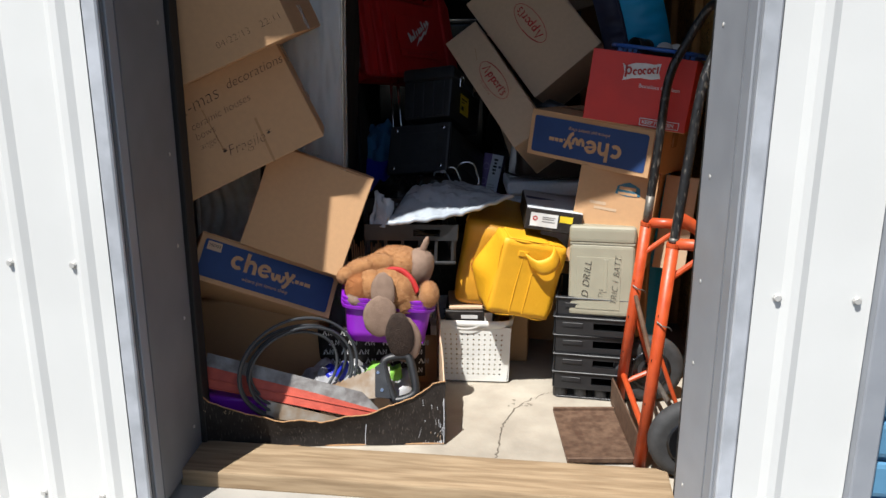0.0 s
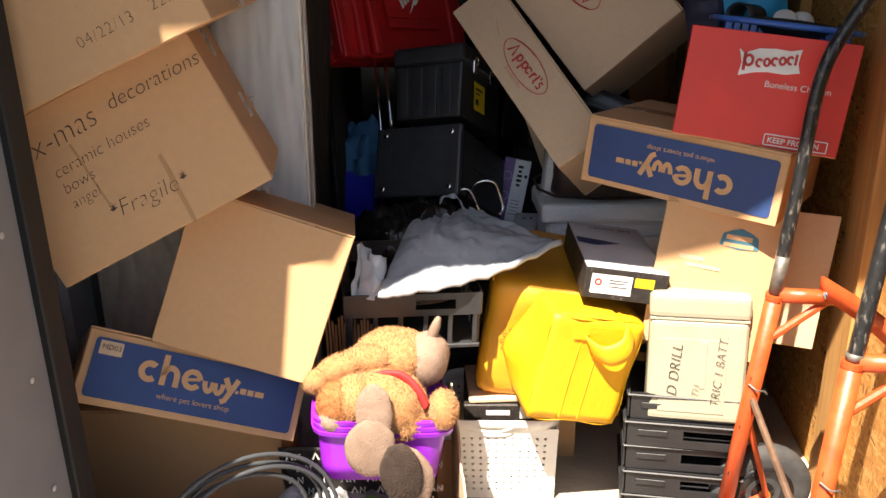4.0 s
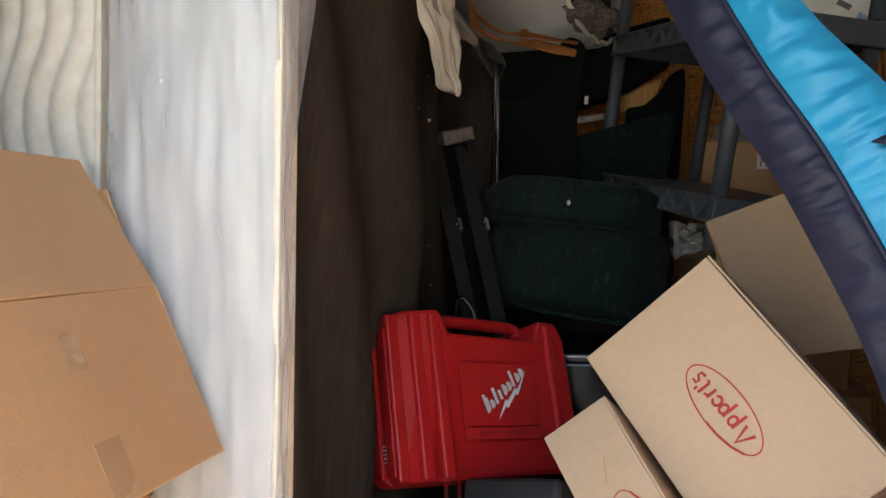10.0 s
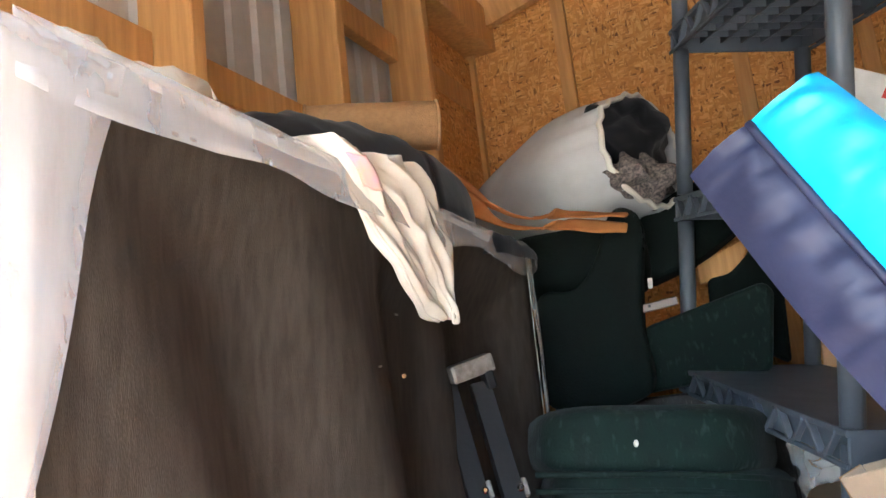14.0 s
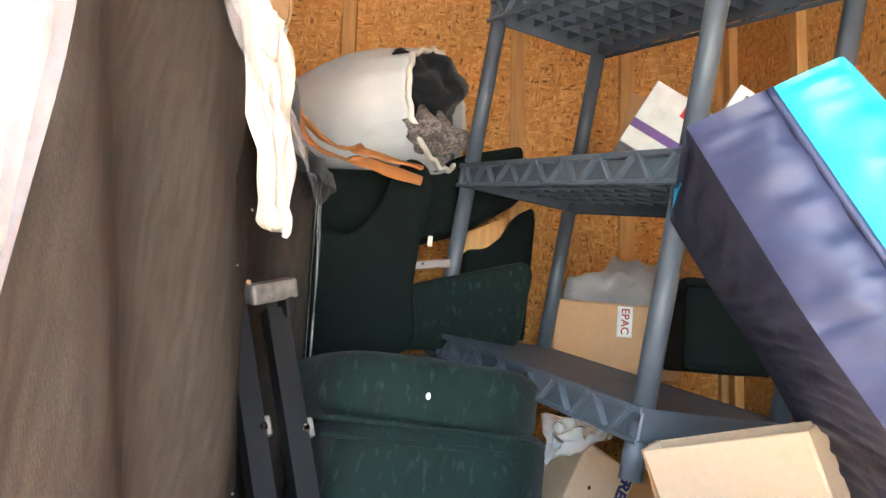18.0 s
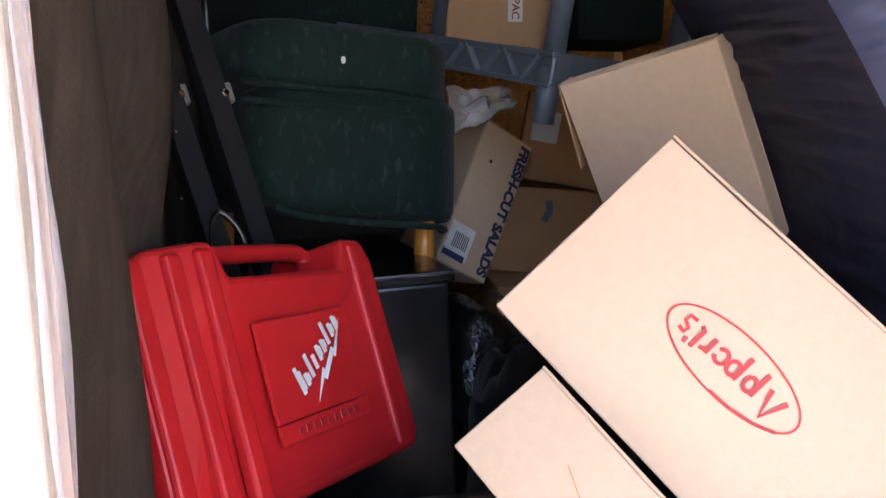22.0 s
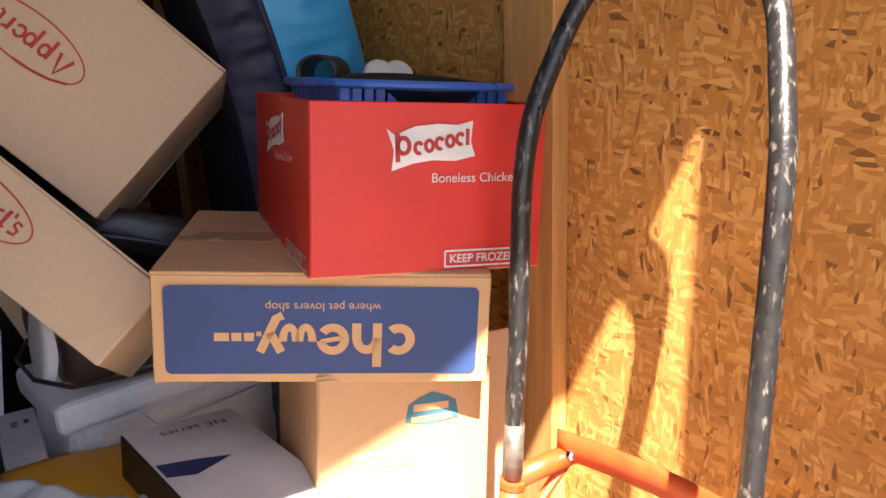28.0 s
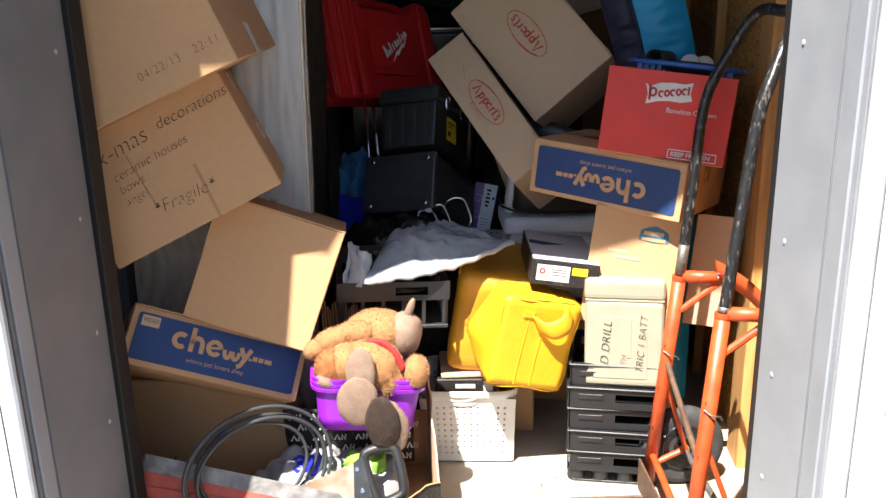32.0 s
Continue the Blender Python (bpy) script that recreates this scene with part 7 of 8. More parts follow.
# grey resin shelf unit, leaning
SH = P((0.465, 4.072, 2.021), (-5.3, 9.9, -71.3))
sh = thing("shelf_unit", SH, "slate-grey plastic shelf unit leaning on the stacked things", "shelf unit")
sw, sd, sz_ = 0.844, 0.323, 0.892
for x in (-1, 1):
    for y in (-1, 1):
        for z0, z1 in ((-sz_ / 2 - 0.10, -sz_ / 2 - 0.0), (-sz_ / 2 + 0.02, -0.035), (0.035, sz_ / 2 - 0.03), (sz_ / 2 + 0.03, sz_ / 2 + 0.40)):
            part("post", tube([(x * sw / 2, y * sd / 2, z0), (x * sw / 2, y * sd / 2, z1)], 0.0205, 16), SHELF_PL, sh, smooth=True)
for z in (-sz_ / 2, 0.0, sz_ / 2):
    shelf = part("shelf", box(sw + 0.05, sd + 0.05, 0.012, (0, 0, z + 0.022), 0.004, 2), SHELF_PL, sh)
    for y in (-1, 1):
        part("edge_rail", box(sw + 0.05, 0.006, 0.010, (0, y * (sd / 2 + 0.022), z + 0.024), 0.002), SHELF_PL, shelf)
        part("edge_rail", box(sw + 0.05, 0.006, 0.010, (0, y * (sd / 2 + 0.022), z - 0.030), 0.002), SHELF_PL, shelf)
        part("edge_web", box(sw + 0.04, 0.003, 0.052, (0, y * (sd / 2 + 0.008), z - 0.003), 0), SHELF_PL, shelf)
        for k in range(14):
            x0 = -sw / 2 + (k + 0.5) * sw / 14
            part("brace", box(0.009, 0.015, 0.066, (0, 0, 0), 0.002), SHELF_PL, shelf, m=Matrix.Translation((x0, y * (sd / 2 + 0.020), z - 0.003)) @ Matrix.Rotation(radians(42 if k % 2 else -42), 4, "Y"))
    for x in (-1, 1):
        part("end_rail", box(0.010, sd + 0.04, 0.056, (x * (sw / 2 + 0.020), 0, z - 0.003), 0.003), SHELF_PL, shelf)
    for k in range(1, 14):
        part("under_rib", box(0.004, sd, 0.030, (-sw / 2 + k * sw / 14, 0, z + 0.003), 0), SHELF_PL, shelf)
    for k in range(1, 6):
        part("under_rib", box(sw, 0.004, 0.030, (0, -sd / 2 + k * sd / 6, z + 0.0025), 0), SHELF_PL, shelf)

# black steel cabinet that the chair stands on
cab = thing("steel_cabinet", P((-0.055, 3.967, 0.0), (0, 0, 1)), "black glossy steel cabinet under the green chair", "cabinet")
part("body", box(0.46, 0.55, 1.15, (0, 0, 0.575), 0.006, 2), BLACK_STEEL, cab)
part("top", box(0.48, 0.57, 0.022, (0, 0, 1.163), 0.005, 2), BLACK_STEEL, cab)
part("trim_edge", box(0.48, 0.004, 0.004, (0, -0.287, 1.168), 0.001), CHROME, cab, "bright worn edge")

# green velvet chair
gc = thing("armchair", P((0.040, 3.992, 1.375), (-4, 6, 16)), "dark green velvet armchair tipped on the cabinet, dusty stains", "armchair")


def bolster(w_, d_, h_, p, seed, bul=0.04):
    return soft_box(w_, d_, h_, p, bul, seed)


def swept(x):
    """How far the front falls back towards the right-hand arm."""
    return 0.165 * (max(0.0, x - 0.08) / 0.175) ** 2


def seat_bolster(w_, d_, h_, p, seed, bul, sag):
    own = soft_box(w_, d_, h_, p, bul, seed)
    for v in own.verts:
        v.co.y += swept(v.co.x) * min(1.0, max(0.0, (0.16 - v.co.y) / 0.30))
        if v.co.z < 0:
            v.co.z += sag * max(0.0, 1 - (v.co.x + 0.25) / 0.45) * (-v.co.z / h_ * 2)
        # loose pleats at the right end
        v.co.y += 0.006 * math.sin(v.co.x * 150) * max(0.0, v.co.x - 0.12) / 0.13 * (1 if v.co.z < 0.5 * h_ - 0.02 else 0)
    return own


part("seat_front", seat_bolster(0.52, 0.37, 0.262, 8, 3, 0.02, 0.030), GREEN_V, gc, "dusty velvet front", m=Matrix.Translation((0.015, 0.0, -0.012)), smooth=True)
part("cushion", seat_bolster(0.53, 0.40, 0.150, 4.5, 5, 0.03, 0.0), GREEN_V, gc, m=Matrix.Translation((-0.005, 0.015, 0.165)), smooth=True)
for z, y in ((0.104, -0.188), (0.074, -0.184)):
    part("welt", tube(curve_points([(x, y + swept(x) * 0.98, z - 0.012 * max(0, x) / 0.25) for x in (-0.27, -0.15, 0.0, 0.08, 0.14, 0.19, 0.23, 0.255)], 6), 0.006, 8), GREEN_V, gc, smooth=True)
part("hem", tube(curve_points([(-0.20, -0.165, -0.108), (-0.15, -0.184, -0.124), (0.0, -0.188, -0.136), (0.12, -0.182, -0.142), (0.19, -0.11, -0.150), (0.262, 0.02, -0.155)], 6), 0.007, 8), GREEN_V, gc, smooth=True)
part("leg", lathe([(0.017, -0.060), (0.020, -0.052), (0.021, 0.03)], 20), AMBER, gc, "amber varnished wooden leg", m=Matrix.Translation((0.130, -0.128, -0.150)), smooth=True)
part("leg", lathe([(0.017, -0.060), (0.020, -0.052), (0.021, 0.03)], 20), AMBER, gc, m=Matrix.Translation((-0.20, 0.13, -0.150)), smooth=True)
part("thread_speck", blob(None, (-0.080, -0.186, 0.160), (0.005, 0.003, 0.007), n=8), WHITE_CLOTH, gc, "white lint speck")
rc = thing("recliner", Matrix.Translation((0.06, 4.40, 1.62)), "black-green upholstered recliner standing behind the armchair", "recliner")


def upright(outline, d_, bev, y):
    return moved(slab([(x - 0.06, z - 1.62) for x, z in outline], d_, bev, 0), Matrix.Translation((0, y - 4.40, 0)))


WING = [q.to_2d() for q in curve_points([(0.018, 2.118, 0), (0.060, 2.096, 0), (0.068, 2.04, 0), (0.050, 1.94, 0), (0.032, 1.80, 0), (0.020, 1.64, 0), (-0.23, 1.64, 0), (-0.225, 1.912, 0), (-0.125, 1.925, 0), (-0.060, 1.995, 0), (-0.020, 2.088, 0)], 4, True)]
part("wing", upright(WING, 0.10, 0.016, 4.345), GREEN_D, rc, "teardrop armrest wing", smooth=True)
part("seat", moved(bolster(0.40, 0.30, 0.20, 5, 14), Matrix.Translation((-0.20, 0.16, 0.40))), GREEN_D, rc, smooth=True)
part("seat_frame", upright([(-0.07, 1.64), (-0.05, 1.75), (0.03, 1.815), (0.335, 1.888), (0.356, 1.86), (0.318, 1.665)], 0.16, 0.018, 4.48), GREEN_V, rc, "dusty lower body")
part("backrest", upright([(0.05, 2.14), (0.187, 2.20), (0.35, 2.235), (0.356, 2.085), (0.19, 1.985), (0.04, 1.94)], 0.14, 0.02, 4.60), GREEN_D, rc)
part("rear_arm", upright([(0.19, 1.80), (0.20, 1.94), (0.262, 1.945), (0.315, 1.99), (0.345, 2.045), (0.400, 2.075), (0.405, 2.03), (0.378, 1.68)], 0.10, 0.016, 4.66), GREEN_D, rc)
part("bracket", box(0.090, 0.008, 0.022, (0, 0, 0), 0.003), mk("dull_brown_bracket", (0.20, 0.15, 0.13), rough=0.5, bump=0), rc, "dull metal bracket", m=Matrix.Translation((0.020, -0.075, 0.238)) @ Matrix.Rotation(radians(-6), 4, "Y"))
part("bracket_hole", ring(0.004, 0.004, 0.004, 0.0, n=12), INK, rc, m=Matrix.Translation((-0.005, -0.080, 0.238)))
part("tag", box(0.012, 0.003, 0.026, (-0.012, -0.112, 0.290), 0.001), WHITE_CLOTH, rc, "white fabric tag", m=Matrix.Rotation(radians(4), 4, "Y"))
part("plywood", upright([(0.18, 1.93), (0.18, 1.985), (0.33, 2.045), (0.30, 1.97), (0.262, 1.935)], 0.012, 0.002, 4.64), PINE, rc, "bare plywood sliver")
tagged(part("support_crate", box(0.58, 0.36, 1.635, (0, 0, 0.8175), 0.006), BLACK_CARD, None, m=P((0.06, 4.60, 0.0), (0, 0, -7))), "dark crate under the recliner", "crate")

# sack of clothes lying on the recliner
sk = thing("clothes_sack", P((-0.185, 4.635, 2.288), (0, -3, -32)) @ Matrix.Diagonal((1.50, 1.16, 1.16, 1)), "pale grey drawstring sack with black clothes spilling out", "sack")


def sack(u, v):
    a = 2 * math.pi * u
    x = -0.28 + 0.50 * v
    r_ = 0.168 * (math.sin(math.pi * min(1, v * 1.15 + 0.05) / 2) ** 0.75) * (1 - 0.10 * max(0, v - 0.8) / 0.2)
    r_ *= 1 + 0.10 * noise.noise(Vector((math.cos(a) * 1.3, math.sin(a) * 1.3, v * 3)))
    g = 0.006 * math.sin(a * 17 + 3 * v) * max(0, v - 0.72) / 0.28
    return Vector((x, (r_ + g) * math.cos(a), (r_ * 0.92 + g) * math.sin(a)))


part("shell", surface(56, 30, sack, 0.004, True), GREY_SACK, sk, smooth=True)
part("drawn_edge", tube([sack(k / 40, 1.0) for k in range(40)], 0.006, 8, True), WHITE_CLOTH, sk, "gathered white edge", smooth=True)
part("closed_end", moved(blob(None, (0, 0, 0), (0.03, 0.05, 0.05), n=16), Matrix.Translation((-0.262, 0, 0))), GREY_SACK, sk, smooth=True)
part("clothes", blob(None, (0.185, 0, 0.04), (0.07, 0.125, 0.10), (0, 0, 0), 4, 0.45, 30), DARK_CLOTH, sk, "black cloth", smooth=True)
part("clothes", blob(None, (0.200, -0.01, -0.075), (0.06, 0.115, 0.055), (0, 0, 0), 9, 0.6, 34), mk("speckled_knit", (0.22, 0.18, 0.16), (0.05, 0.045, 0.045), scale=160, rough=0.95, bump=0.6, bscale=200), sk, "speckled knit", smooth=True)

# boxes on and under the shelves
ep = carton("moving_box", (0.635, 4.64, 1.692), (0, 3, -8), (0.345, 0.20, 0.20), KRAFT, "brown taped cardboard box on the grey shelf", seed=20)
part("sticker", box(0.042, 0.0008, 0.085, (0.021, -0.1014, 0.054), 0), WHITE_INK, ep, "white and red sticker")
lettering("EPAC", 0.031, INK_RED, ep, (0.0115, -0.1024, 0.092), -90, bold=0.0006)
tagged(part("grey_bag", surface(40, 16, heap(0.69, 4.63, 0.19, 0.09, 0.13, 1.790, 41, 0, 0.30, 0.3)), GREY_BAG, None, smooth=True), "grey plastic bag on the taped box", "plastic bag")
db = thing("dark_bin", P((0.80, 4.30, 1.72), (0, 3, -10)), "dark cloth bin on the grey shelf", "bin")
part("body", box(0.22, 0.30, 0.20, (0, 0, -0.01), 0.02, 2), GREEN_D, db)
part("rim", box(0.226, 0.306, 0.022, (0, 0, 0.10), 0.008, 2), GREEN_D, db)


def white_carton(name, c, r, d, label):
    ob = thing(name, P(c, r), label, "box")
    w_, e_, h_ = d
    part("body", box(w_, e_, h_, (0, 0, 0), 0.002), WHITE_INK, ob)
    m = Matrix.Translation((0, -e_ / 2 - 0.001, 0))
    for k in range(5):
        part("icon", box(0.017, 0.0006, 0.017, (-w_ / 2 + 0.03, -e_ / 2 - 0.0004, h_ / 2 - 0.022 - 0.021 * k), 0), INK, ob)
        part("icon_mark", ring(0.006, 0.006, 0.003, 0.0012, (-w_ / 2 + 0.03, h_ / 2 - 0.022 - 0.021 * k), 0, 250 + 20 * k, 12), WHITE_INK, ob, m=Matrix.Translation((0, -e_ / 2 - 0.0002, 0)))
    bars([(-0.045, 0.03 - 0.011 * k, 0.05 + 0.01 * (k % 2), 0.003) for k in range(4)] + [(0.0, -0.02, 0.035, 0.014)], GREY_PL, ob, m=m)
    part("picture", box(0.055, 0.0006, 0.05, (w_ / 2 - 0.035, -e_ / 2 - 0.0005, -h_ / 2 + 0.035), 0), mk("blue_photo", (0.03, 0.10, 0.34), (0.30, 0.42, 0.6), scale=60, rough=0.4, bump=0), ob, "blue printed picture")
    return ob


white_carton("printed_box", (0.725, 3.90, 2.068), (4, 34, -12), (0.24, 0.14, 0.16), "white printed product box tilted on the grey shelf")
wb2 = thing("printed_box", P((0.662, 4.13, 2.13), (0, 32, -10)), "second white product box with a red mark on the shelf", "box")
part("body", box(0.30, 0.14, 0.17, (0, 0, 0), 0.002), WHITE_INK, wb2)
part("mark", box(0.028, 0.0006, 0.028, (-0.05, -0.0706, 0.05), 0), RED_BOARD, wb2, "red square mark")
part("band", box(0.30, 0.0006, 0.022, (0, -0.0706, -0.03), 0), VIOLET, wb2, "violet band")
tagged(part("card_flap", box(0.16, 0.004, 0.14, (0, 0, 0), 0.001), KRAFT_D, None, m=P((0.70, 4.46, 2.30), (0, 12, -10))), "brown card flap standing behind the white box", "cardboard")

sal = carton("produce_carton", (0.401, 4.394, 1.215), (-7, 31.3, 15.8), (0.16, 0.28, 0.384), KRAFT_P, "kraft salad carton with navy lettering leaning by the armchair", seed=22, tape=False)
SF = Matrix.Translation((0, -0.1416, 0))
lettering("FRESH-CUT SALADS", 0.041, INK_BLUE, sal, (0.046, 0, 0.186), -90, bold=0.0022, m=SF)
part("label", box(0.075, 0.0008, 0.085, (-0.035, -0.1412, -0.125), 0), WHITE_INK, sal, "white barcode label")
bars([(-0.055 + 0.006 * k, -0.125, 0.003, 0.04) for k in range(8)], INK, sal, m=Matrix.Translation((0, -0.1424, 0)))
bars([(-0.075, -0.165, 0.07, 0.016)], INK_BLUE, sal, m=Matrix.Translation((0, -0.1414, 0)))
part("hole", ring(0.005, 0.005, 0.005, 0.0006, (-0.03, 0.10), n=12), INK, sal, m=SF)
for c, r, d, mt_, lab in (((0.74, 4.56, 1.11), (0, 6, -16), (0.34, 0.24, 0.24), KRAFT_D, "dark brown cardboard box below the shelf"), ((0.812, 4.536, 1.36), (0, 12, -20), (0.30, 0.24, 0.24), KRAFT_D, "dark brown cardboard box stacked below the shelf"), ((0.72, 4.46, 0.79), (0, 0, -10), (0.40, 0.34, 0.40), KRAFT, "brown cardboard box in the back corner"), ((0.70, 4.44, 0.29), (0, 0, -6), (0.46, 0.40, 0.58), KRAFT, "large brown cardboard box on the floor at the back")):
    q_ = carton("moving_box", c, r, d, mt_, lab, seed=int(c[2] * 40), tape=False)
    if c[2] == 1.36:
        part("label", box(0.075, 0.0008, 0.085, (-0.09, -0.1216, 0.03), 0), PALE_PAPER, q_, "pale smeared label")
    if c[2] == 1.11:
        part("smear", stroke([(-0.02, 0.09), (-0.015, 0.06), (-0.03, 0.03)], 0.02, 0.0006), mk("blue_smear", (0.12, 0.16, 0.22), rough=0.6, bump=0), q_, "blue tape smear", m=Matrix.Translation((0, -0.122, 0)))
tagged(part("clear_bag", surface(24, 14, lambda u, v: Vector((0.30 + 0.14 * u + 0.02 * v, 4.07 + 0.03 * math.sin(u * 5) + 0.02 * v, 1.505 - 0.10 * v * (1 - 0.65 * u))) + noise.noise_vector(Vector((u * 4, v * 4, 1))) * 0.02, 0.001), FILM, None, smooth=True), "torn clear plastic bag hanging by the armchair", "plastic bag")
for k in range(5):
    tagged(part("cable", tube(curve_points([(0.30 + 0.02 * k, 3.80, 1.10 - 0.05 * k), (0.36, 3.72 + 0.03 * math.sin(k), 1.06 - 0.06 * k), (0.42 + 0.01 * k, 3.76, 1.10 - 0.05 * k), (0.46, 3.84, 1.02 - 0.05 * k)], 8), 0.006, 6), INK, None, smooth=True), "tangled black cable between the boxes", "cable", "tangled cables")
tagged(part("dark_garment", surface(40, 20, heap(0.40, 3.69, 0.20, 0.23, 0.38, 0.64, 51, 0, 0.4)), DARK_CLOTH, None, smooth=True), "dark garment heaped behind the cartons", "garment")
carton("dark_box", (0.45, 3.68, 0.3225), (0, 0, -6), (0.44, 0.44, 0.637), BLACK_CARD, "dark cardboard box under the heaped garment", tape=False)
for k in range(3):
    tagged(part("bottle", lathe([(0.022, 0), (0.024, 0.01), (0.024, 0.07), (0.012, 0.09), (0.012, 0.105)], 16), BLACK_PL, None, m=P((0.30 + 0.05 * k, 3.42 + 0.03 * k, 0.98 + 0.02 * k), (30, 20 * k - 10, 0)), smooth=True), "black plastic bottle among the clothes", "bottle", "black bottles")

tagged(part("black_sack", soft_box(0.24, 0.30, 1.02, 3.5, 0.10, 44), BLACK_BAG, None, m=P((0.335, 4.06, 0.51), (0, 0, 8)), smooth=True), "black bin sack standing between the cabinet and the boxes", "sack")
# beside and below the tool boxes
ry = thing("appliance_box", P((0.200, 3.397, 0.541), (-14, 10, -10)), "violet and pale appliance box wedged by the tool box", "box")
part("body", box(0.080, 0.20, 0.185, (0, 0, 0), 0.002), VIOLET, ry, "violet card sides")
part("panel", box(0.046, 0.0008, 0.183, (0.016, -0.1006, 0), 0), PALE_PAPER, ry, "pale printed panel")
part("panel", box(0.079, 0.198, 0.0008, (0, 0, 0.0931), 0), BLACK_CARD, ry)
for k, ln in enumerate((0.016, 0.010, 0.015, 0.015, 0.011)):
    part("print", box(ln, 0.0008, 0.008, (0.012, -0.1012, 0.071 - 0.0135 * k), 0), INK, ry)
part("print", ring(0.005, 0.005, 0.005, 0.0006, (0.031, 0.045), n=14), INK_BLUE, ry, "small blue dot", m=Matrix.Translation((0, -0.1012, 0)))
bars([(0.000, -0.030 - 0.010 * k, 0.026, 0.0016) for k in range(5)], GREY_PL, ry, m=Matrix.Translation((0, -0.1012, 0)))
LILAC = mk("lilac_ink", (0.26, 0.16, 0.42), rough=0.5, bump=0)
for z in (0.040, -0.020):
    part("print", ring(0.014, 0.014, 0.004, 0.0006, (-0.022, z), n=20), LILAC, ry, "lilac ring", m=Matrix.Translation((0, -0.1004, 0)))
pb = thing("paper_box", P((0.206, 3.150, 0.474), (0, 0, -10.6)), "pale printed paper box lying by the appliance box", "box")
part("body", box(0.066, 0.27, 0.05, (0, 0, 0), 0.003, 1, 0.0015, 2, 4), PALE_PAPER, pb)
part("flap", box(0.058, 0.085, 0.0012, (0.001, -0.088, 0.0262), 0.0004), WHITE_INK, pb, "folded paper flap")
bars([(-0.012, 0.085 - 0.008 * k, 0.012, 0.005) for k in range(3)] + [(0.010, 0.080, 0.008, 0.016)], GREY_PL, pb, m=Matrix.Translation((0, 0, 0.0258)) @ Matrix.Rotation(radians(-90), 4, "X"))
ftub = thing("foam_tub", P((0.448, 3.135, 0.478), (0, 0, 0)), "white foam tub with a thick rim", "tub")
part("wall", box(0.395, 0.195, 0.225, (0, 0, -0.0475), 0.028, 3), FOAM, ftub)
part("rim", box(0.425, 0.225, 0.055, (0, 0, 0.095), 0.020, 4), FOAM, ftub)
part("rib", slab([(-0.145, -0.10), (-0.145, 0.052), (-0.125, 0.066), (-0.080, 0.066), (-0.050, 0.022), (0.145, 0.030), (0.165, 0.066), (0.185, 0.066), (0.185, -0.10)], 0.012, 0.003, 0), FOAM, ftub, "raised stepped panel", m=Matrix.Translation((0, -0.103, 0)))
tagged(part("foam_sheet", soft_box(0.040, 0.150, 0.170, 3, 0.03, 33), FOAM, None, m=P((0.276, 3.165, 0.655), (28, 6, -8)), smooth=True), "rounded white foam sheet standing by the tub", "foam")
vc = thing("vinyl_cushion", P((0.447, 3.170, 0.678), (0, 0, -1)), "dark brown vinyl cushion on the foam tub", "cushion")
part("cover", soft_box(0.350, 0.265, 0.145, 9, 0.03, 30), BROWN_VINYL, vc, smooth=True)
part("piping", tube(curve_points([(-0.170, -0.127, -0.060), (0.170, -0.127, -0.060), (0.170, 0.127, -0.060), (-0.170, 0.127, -0.060)], 3, True), 0.004, 6, True), BROWN_VINYL, vc)
tagged(part("lath", box(0.030, 0.008, 0.34, (0, 0, 0), 0.001, 1, 0.001, 2, 5), KRAFT_P, None, m=P((0.292, 3.305, 0.622), (0, -19.5, -8))), "pale weathered wooden lath leaning between the boxes", "lath")
dome = thing("domed_cover", P((0.42, 3.06, 0.84), (-20, 18, -20)), "dark grey domed plastic cover between the cartons", "cover")
part("shell", soft_box(0.20, 0.18, 0.07, 4, 0.05, 31), GREY_PL, dome, smooth=True)
part("rim", tube(curve_points([(-0.10, -0.09, -0.018), (0.10, -0.09, -0.018), (0.10, 0.09, -0.018), (-0.10, 0.09, -0.018)], 5, True), 0.005, 8, True), GREY_PL, dome, smooth=True)
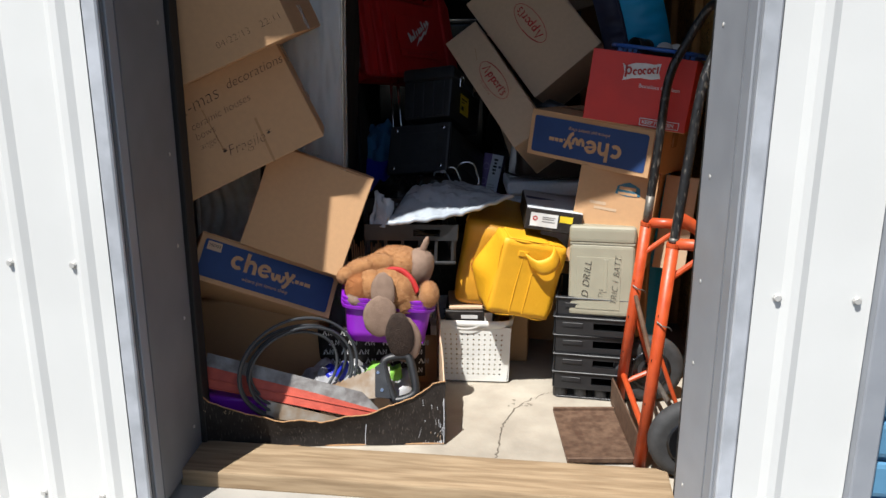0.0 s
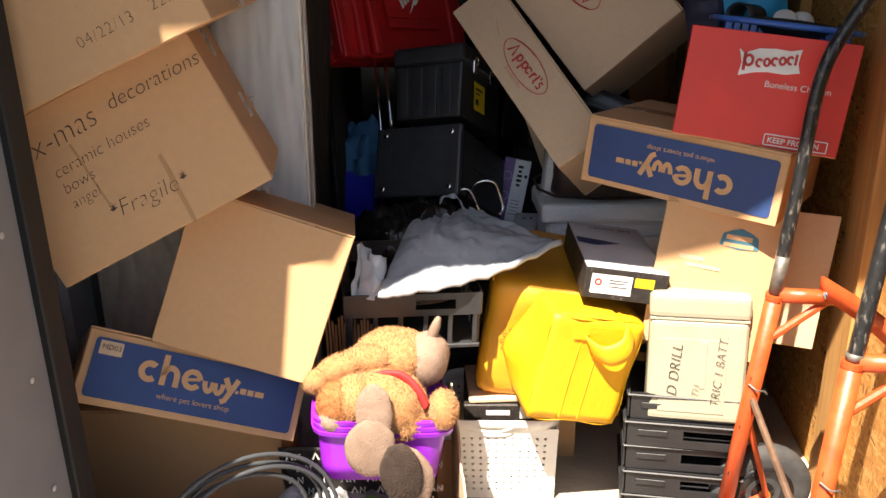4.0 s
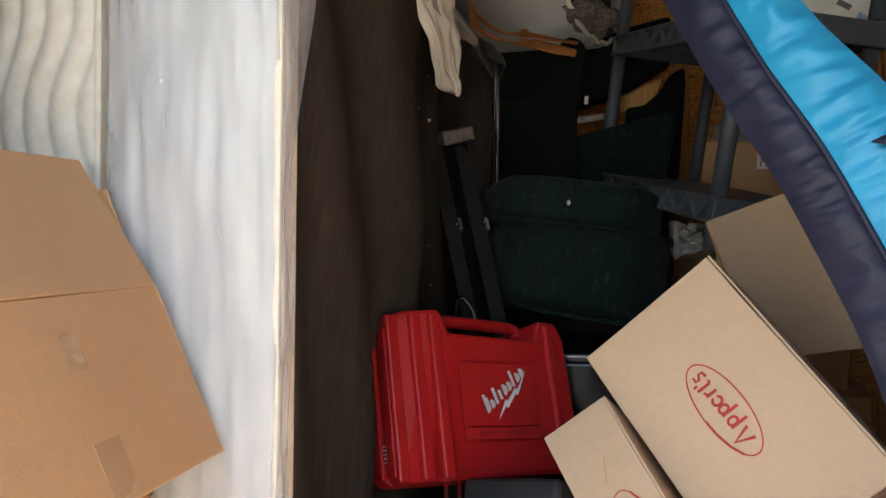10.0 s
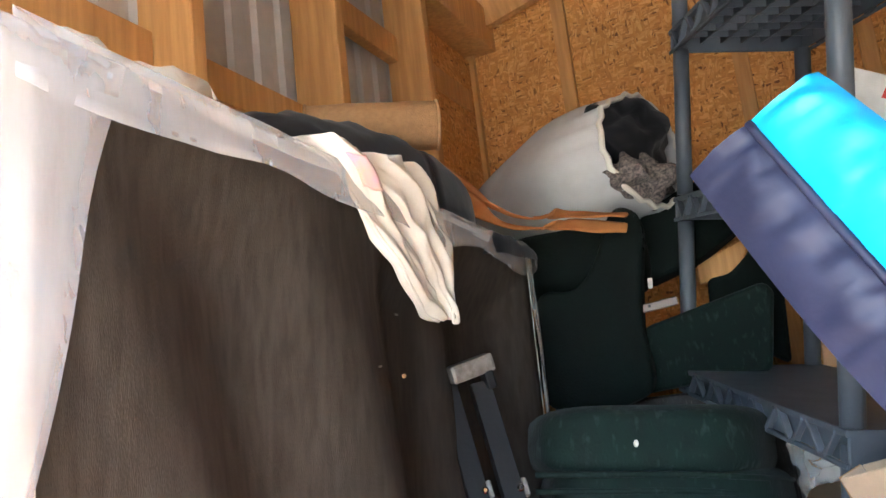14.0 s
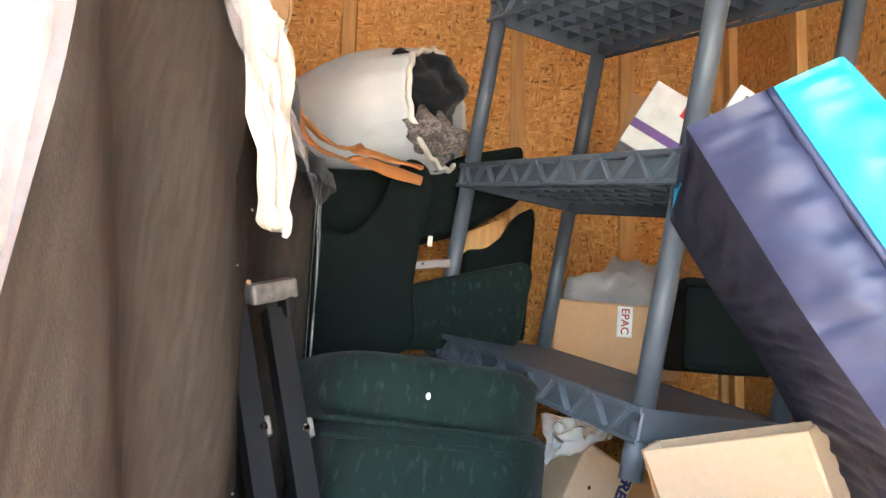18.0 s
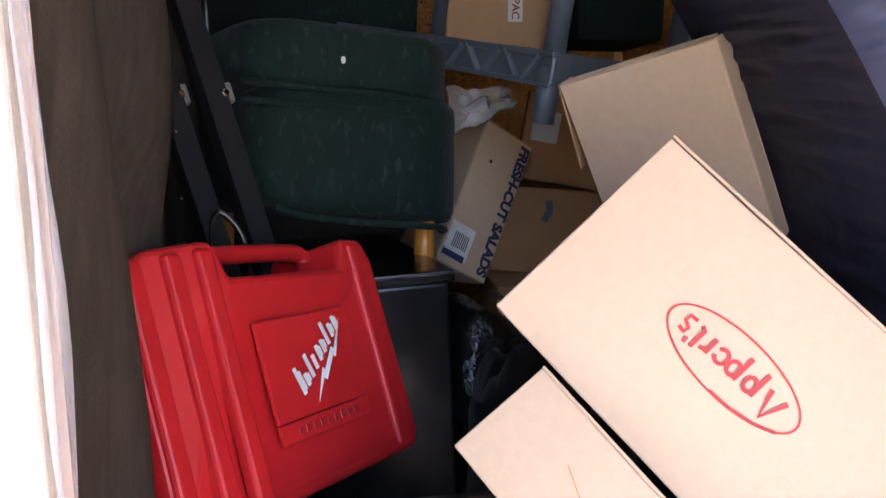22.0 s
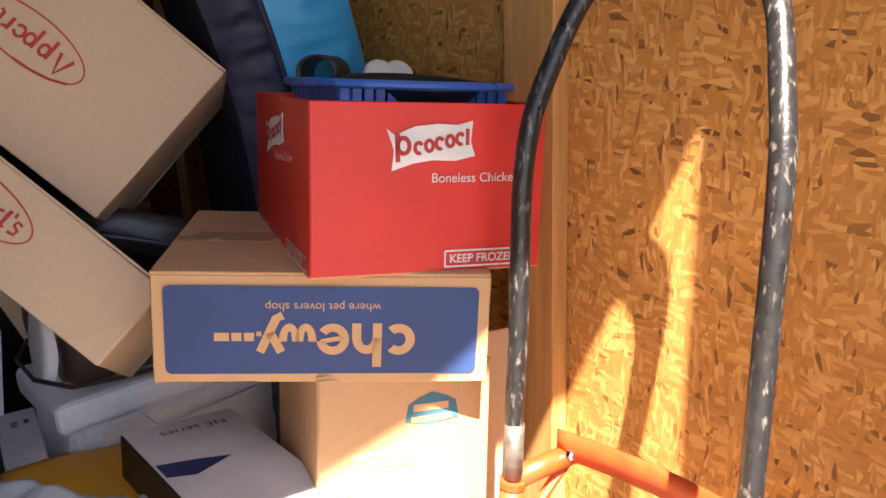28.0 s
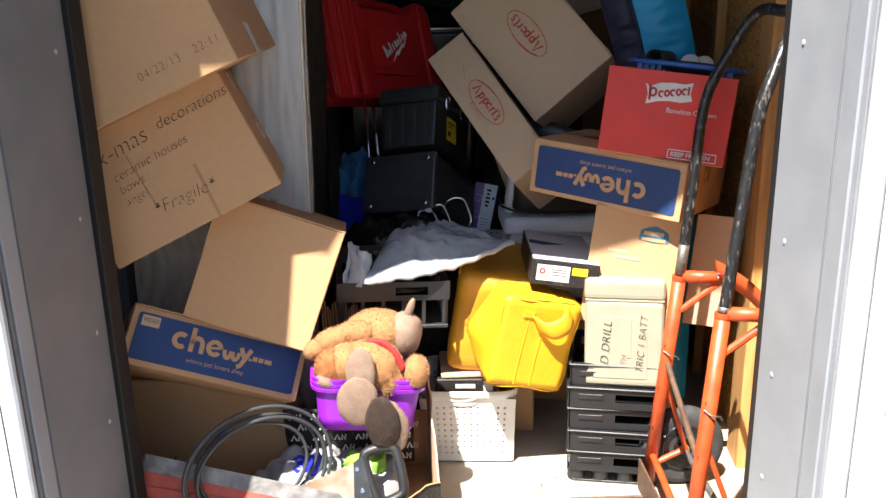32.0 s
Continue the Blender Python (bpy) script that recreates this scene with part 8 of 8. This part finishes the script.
tagged(part("tub_stand", box(0.36, 0.30, 0.315, (0, 0, 0.1575), 0.004), KRAFT_D, None, m=P((0.46, 3.10, 0.0), (0, 0, -12))), "brown box under the foam tub", "cardboard box")
tagged(part("carton_stand", box(0.24, 0.20, 0.40, (0, 0, 0.20), 0.004), KRAFT_D, None, m=P((0.60, 2.80, 0.0), (0, 0, -16))), "brown box under the produce carton", "cardboard box")
tagged(part("blue_towel", surface(30, 16, heap(-0.245, 3.30, 0.06, 0.09, 0.12, 0.645, 61, 0, 0.5)), mk("mid_blue_cloth", (0.045, 0.16, 0.30), (0.03, 0.11, 0.22), rough=0.85, bump=0.5, bscale=30), None, smooth=True), "mid-blue towel on a blue box", "towel")
tagged(part("blue_box", box(0.12, 0.18, 0.15, (0, 0, 0), 0.008, 2), ROYAL, None, m=P((-0.265, 3.32, 0.575), (0, 2, -8))), "royal blue plastic box beside the tool box", "box")
tagged(part("box_stand", box(0.16, 0.24, 0.495, (0, 0, 0.2475), 0.004), BLACK_CARD, None, m=P((-0.29, 3.40, 0.0), (0, 0, -4))), "dark box under the blue box", "box")
for k, (x, y, z0, z1) in enumerate(((-0.19, 3.20, 0.50, 0.98), (-0.165, 3.215, 0.70, 0.96))):
    tagged(part("luggage_handle", tube([(x + 0.012, y - 0.03, z0), (x - 0.012, y + 0.08, z1)], 0.005, 10), CHROME, None, smooth=True), "telescopic chrome luggage handle", "handle", "luggage handles")
tagged(part("steel_post", tube([(-0.295, 3.00, 0.50), (-0.325, 3.17, 0.915)], 0.009, 12), BLACK_IRON, None, smooth=True), "thin dark steel post by the box spring", "post")
tagged(part("grey_cloth", surface(24, 14, heap(-0.50, 2.62, 0.10, 0.10, 0.09, 0.44, 71, 0, 0.5)), LIGHT_BLUE, None, smooth=True), "grey-blue cloth between the tipped boxes", "cloth")
loop = tagged(part("wire_loop", tube(curve_points([(-0.228, 3.56, 1.19), (-0.226, 3.545, 1.290), (-0.213, 3.54, 1.319), (-0.189, 3.54, 1.296), (-0.177, 3.54, 1.255), (-0.176, 3.56, 1.19)], 8), 0.005, 8), BLACK_STEEL, None, smooth=True), "bent black wire loop behind the red case", "wire")
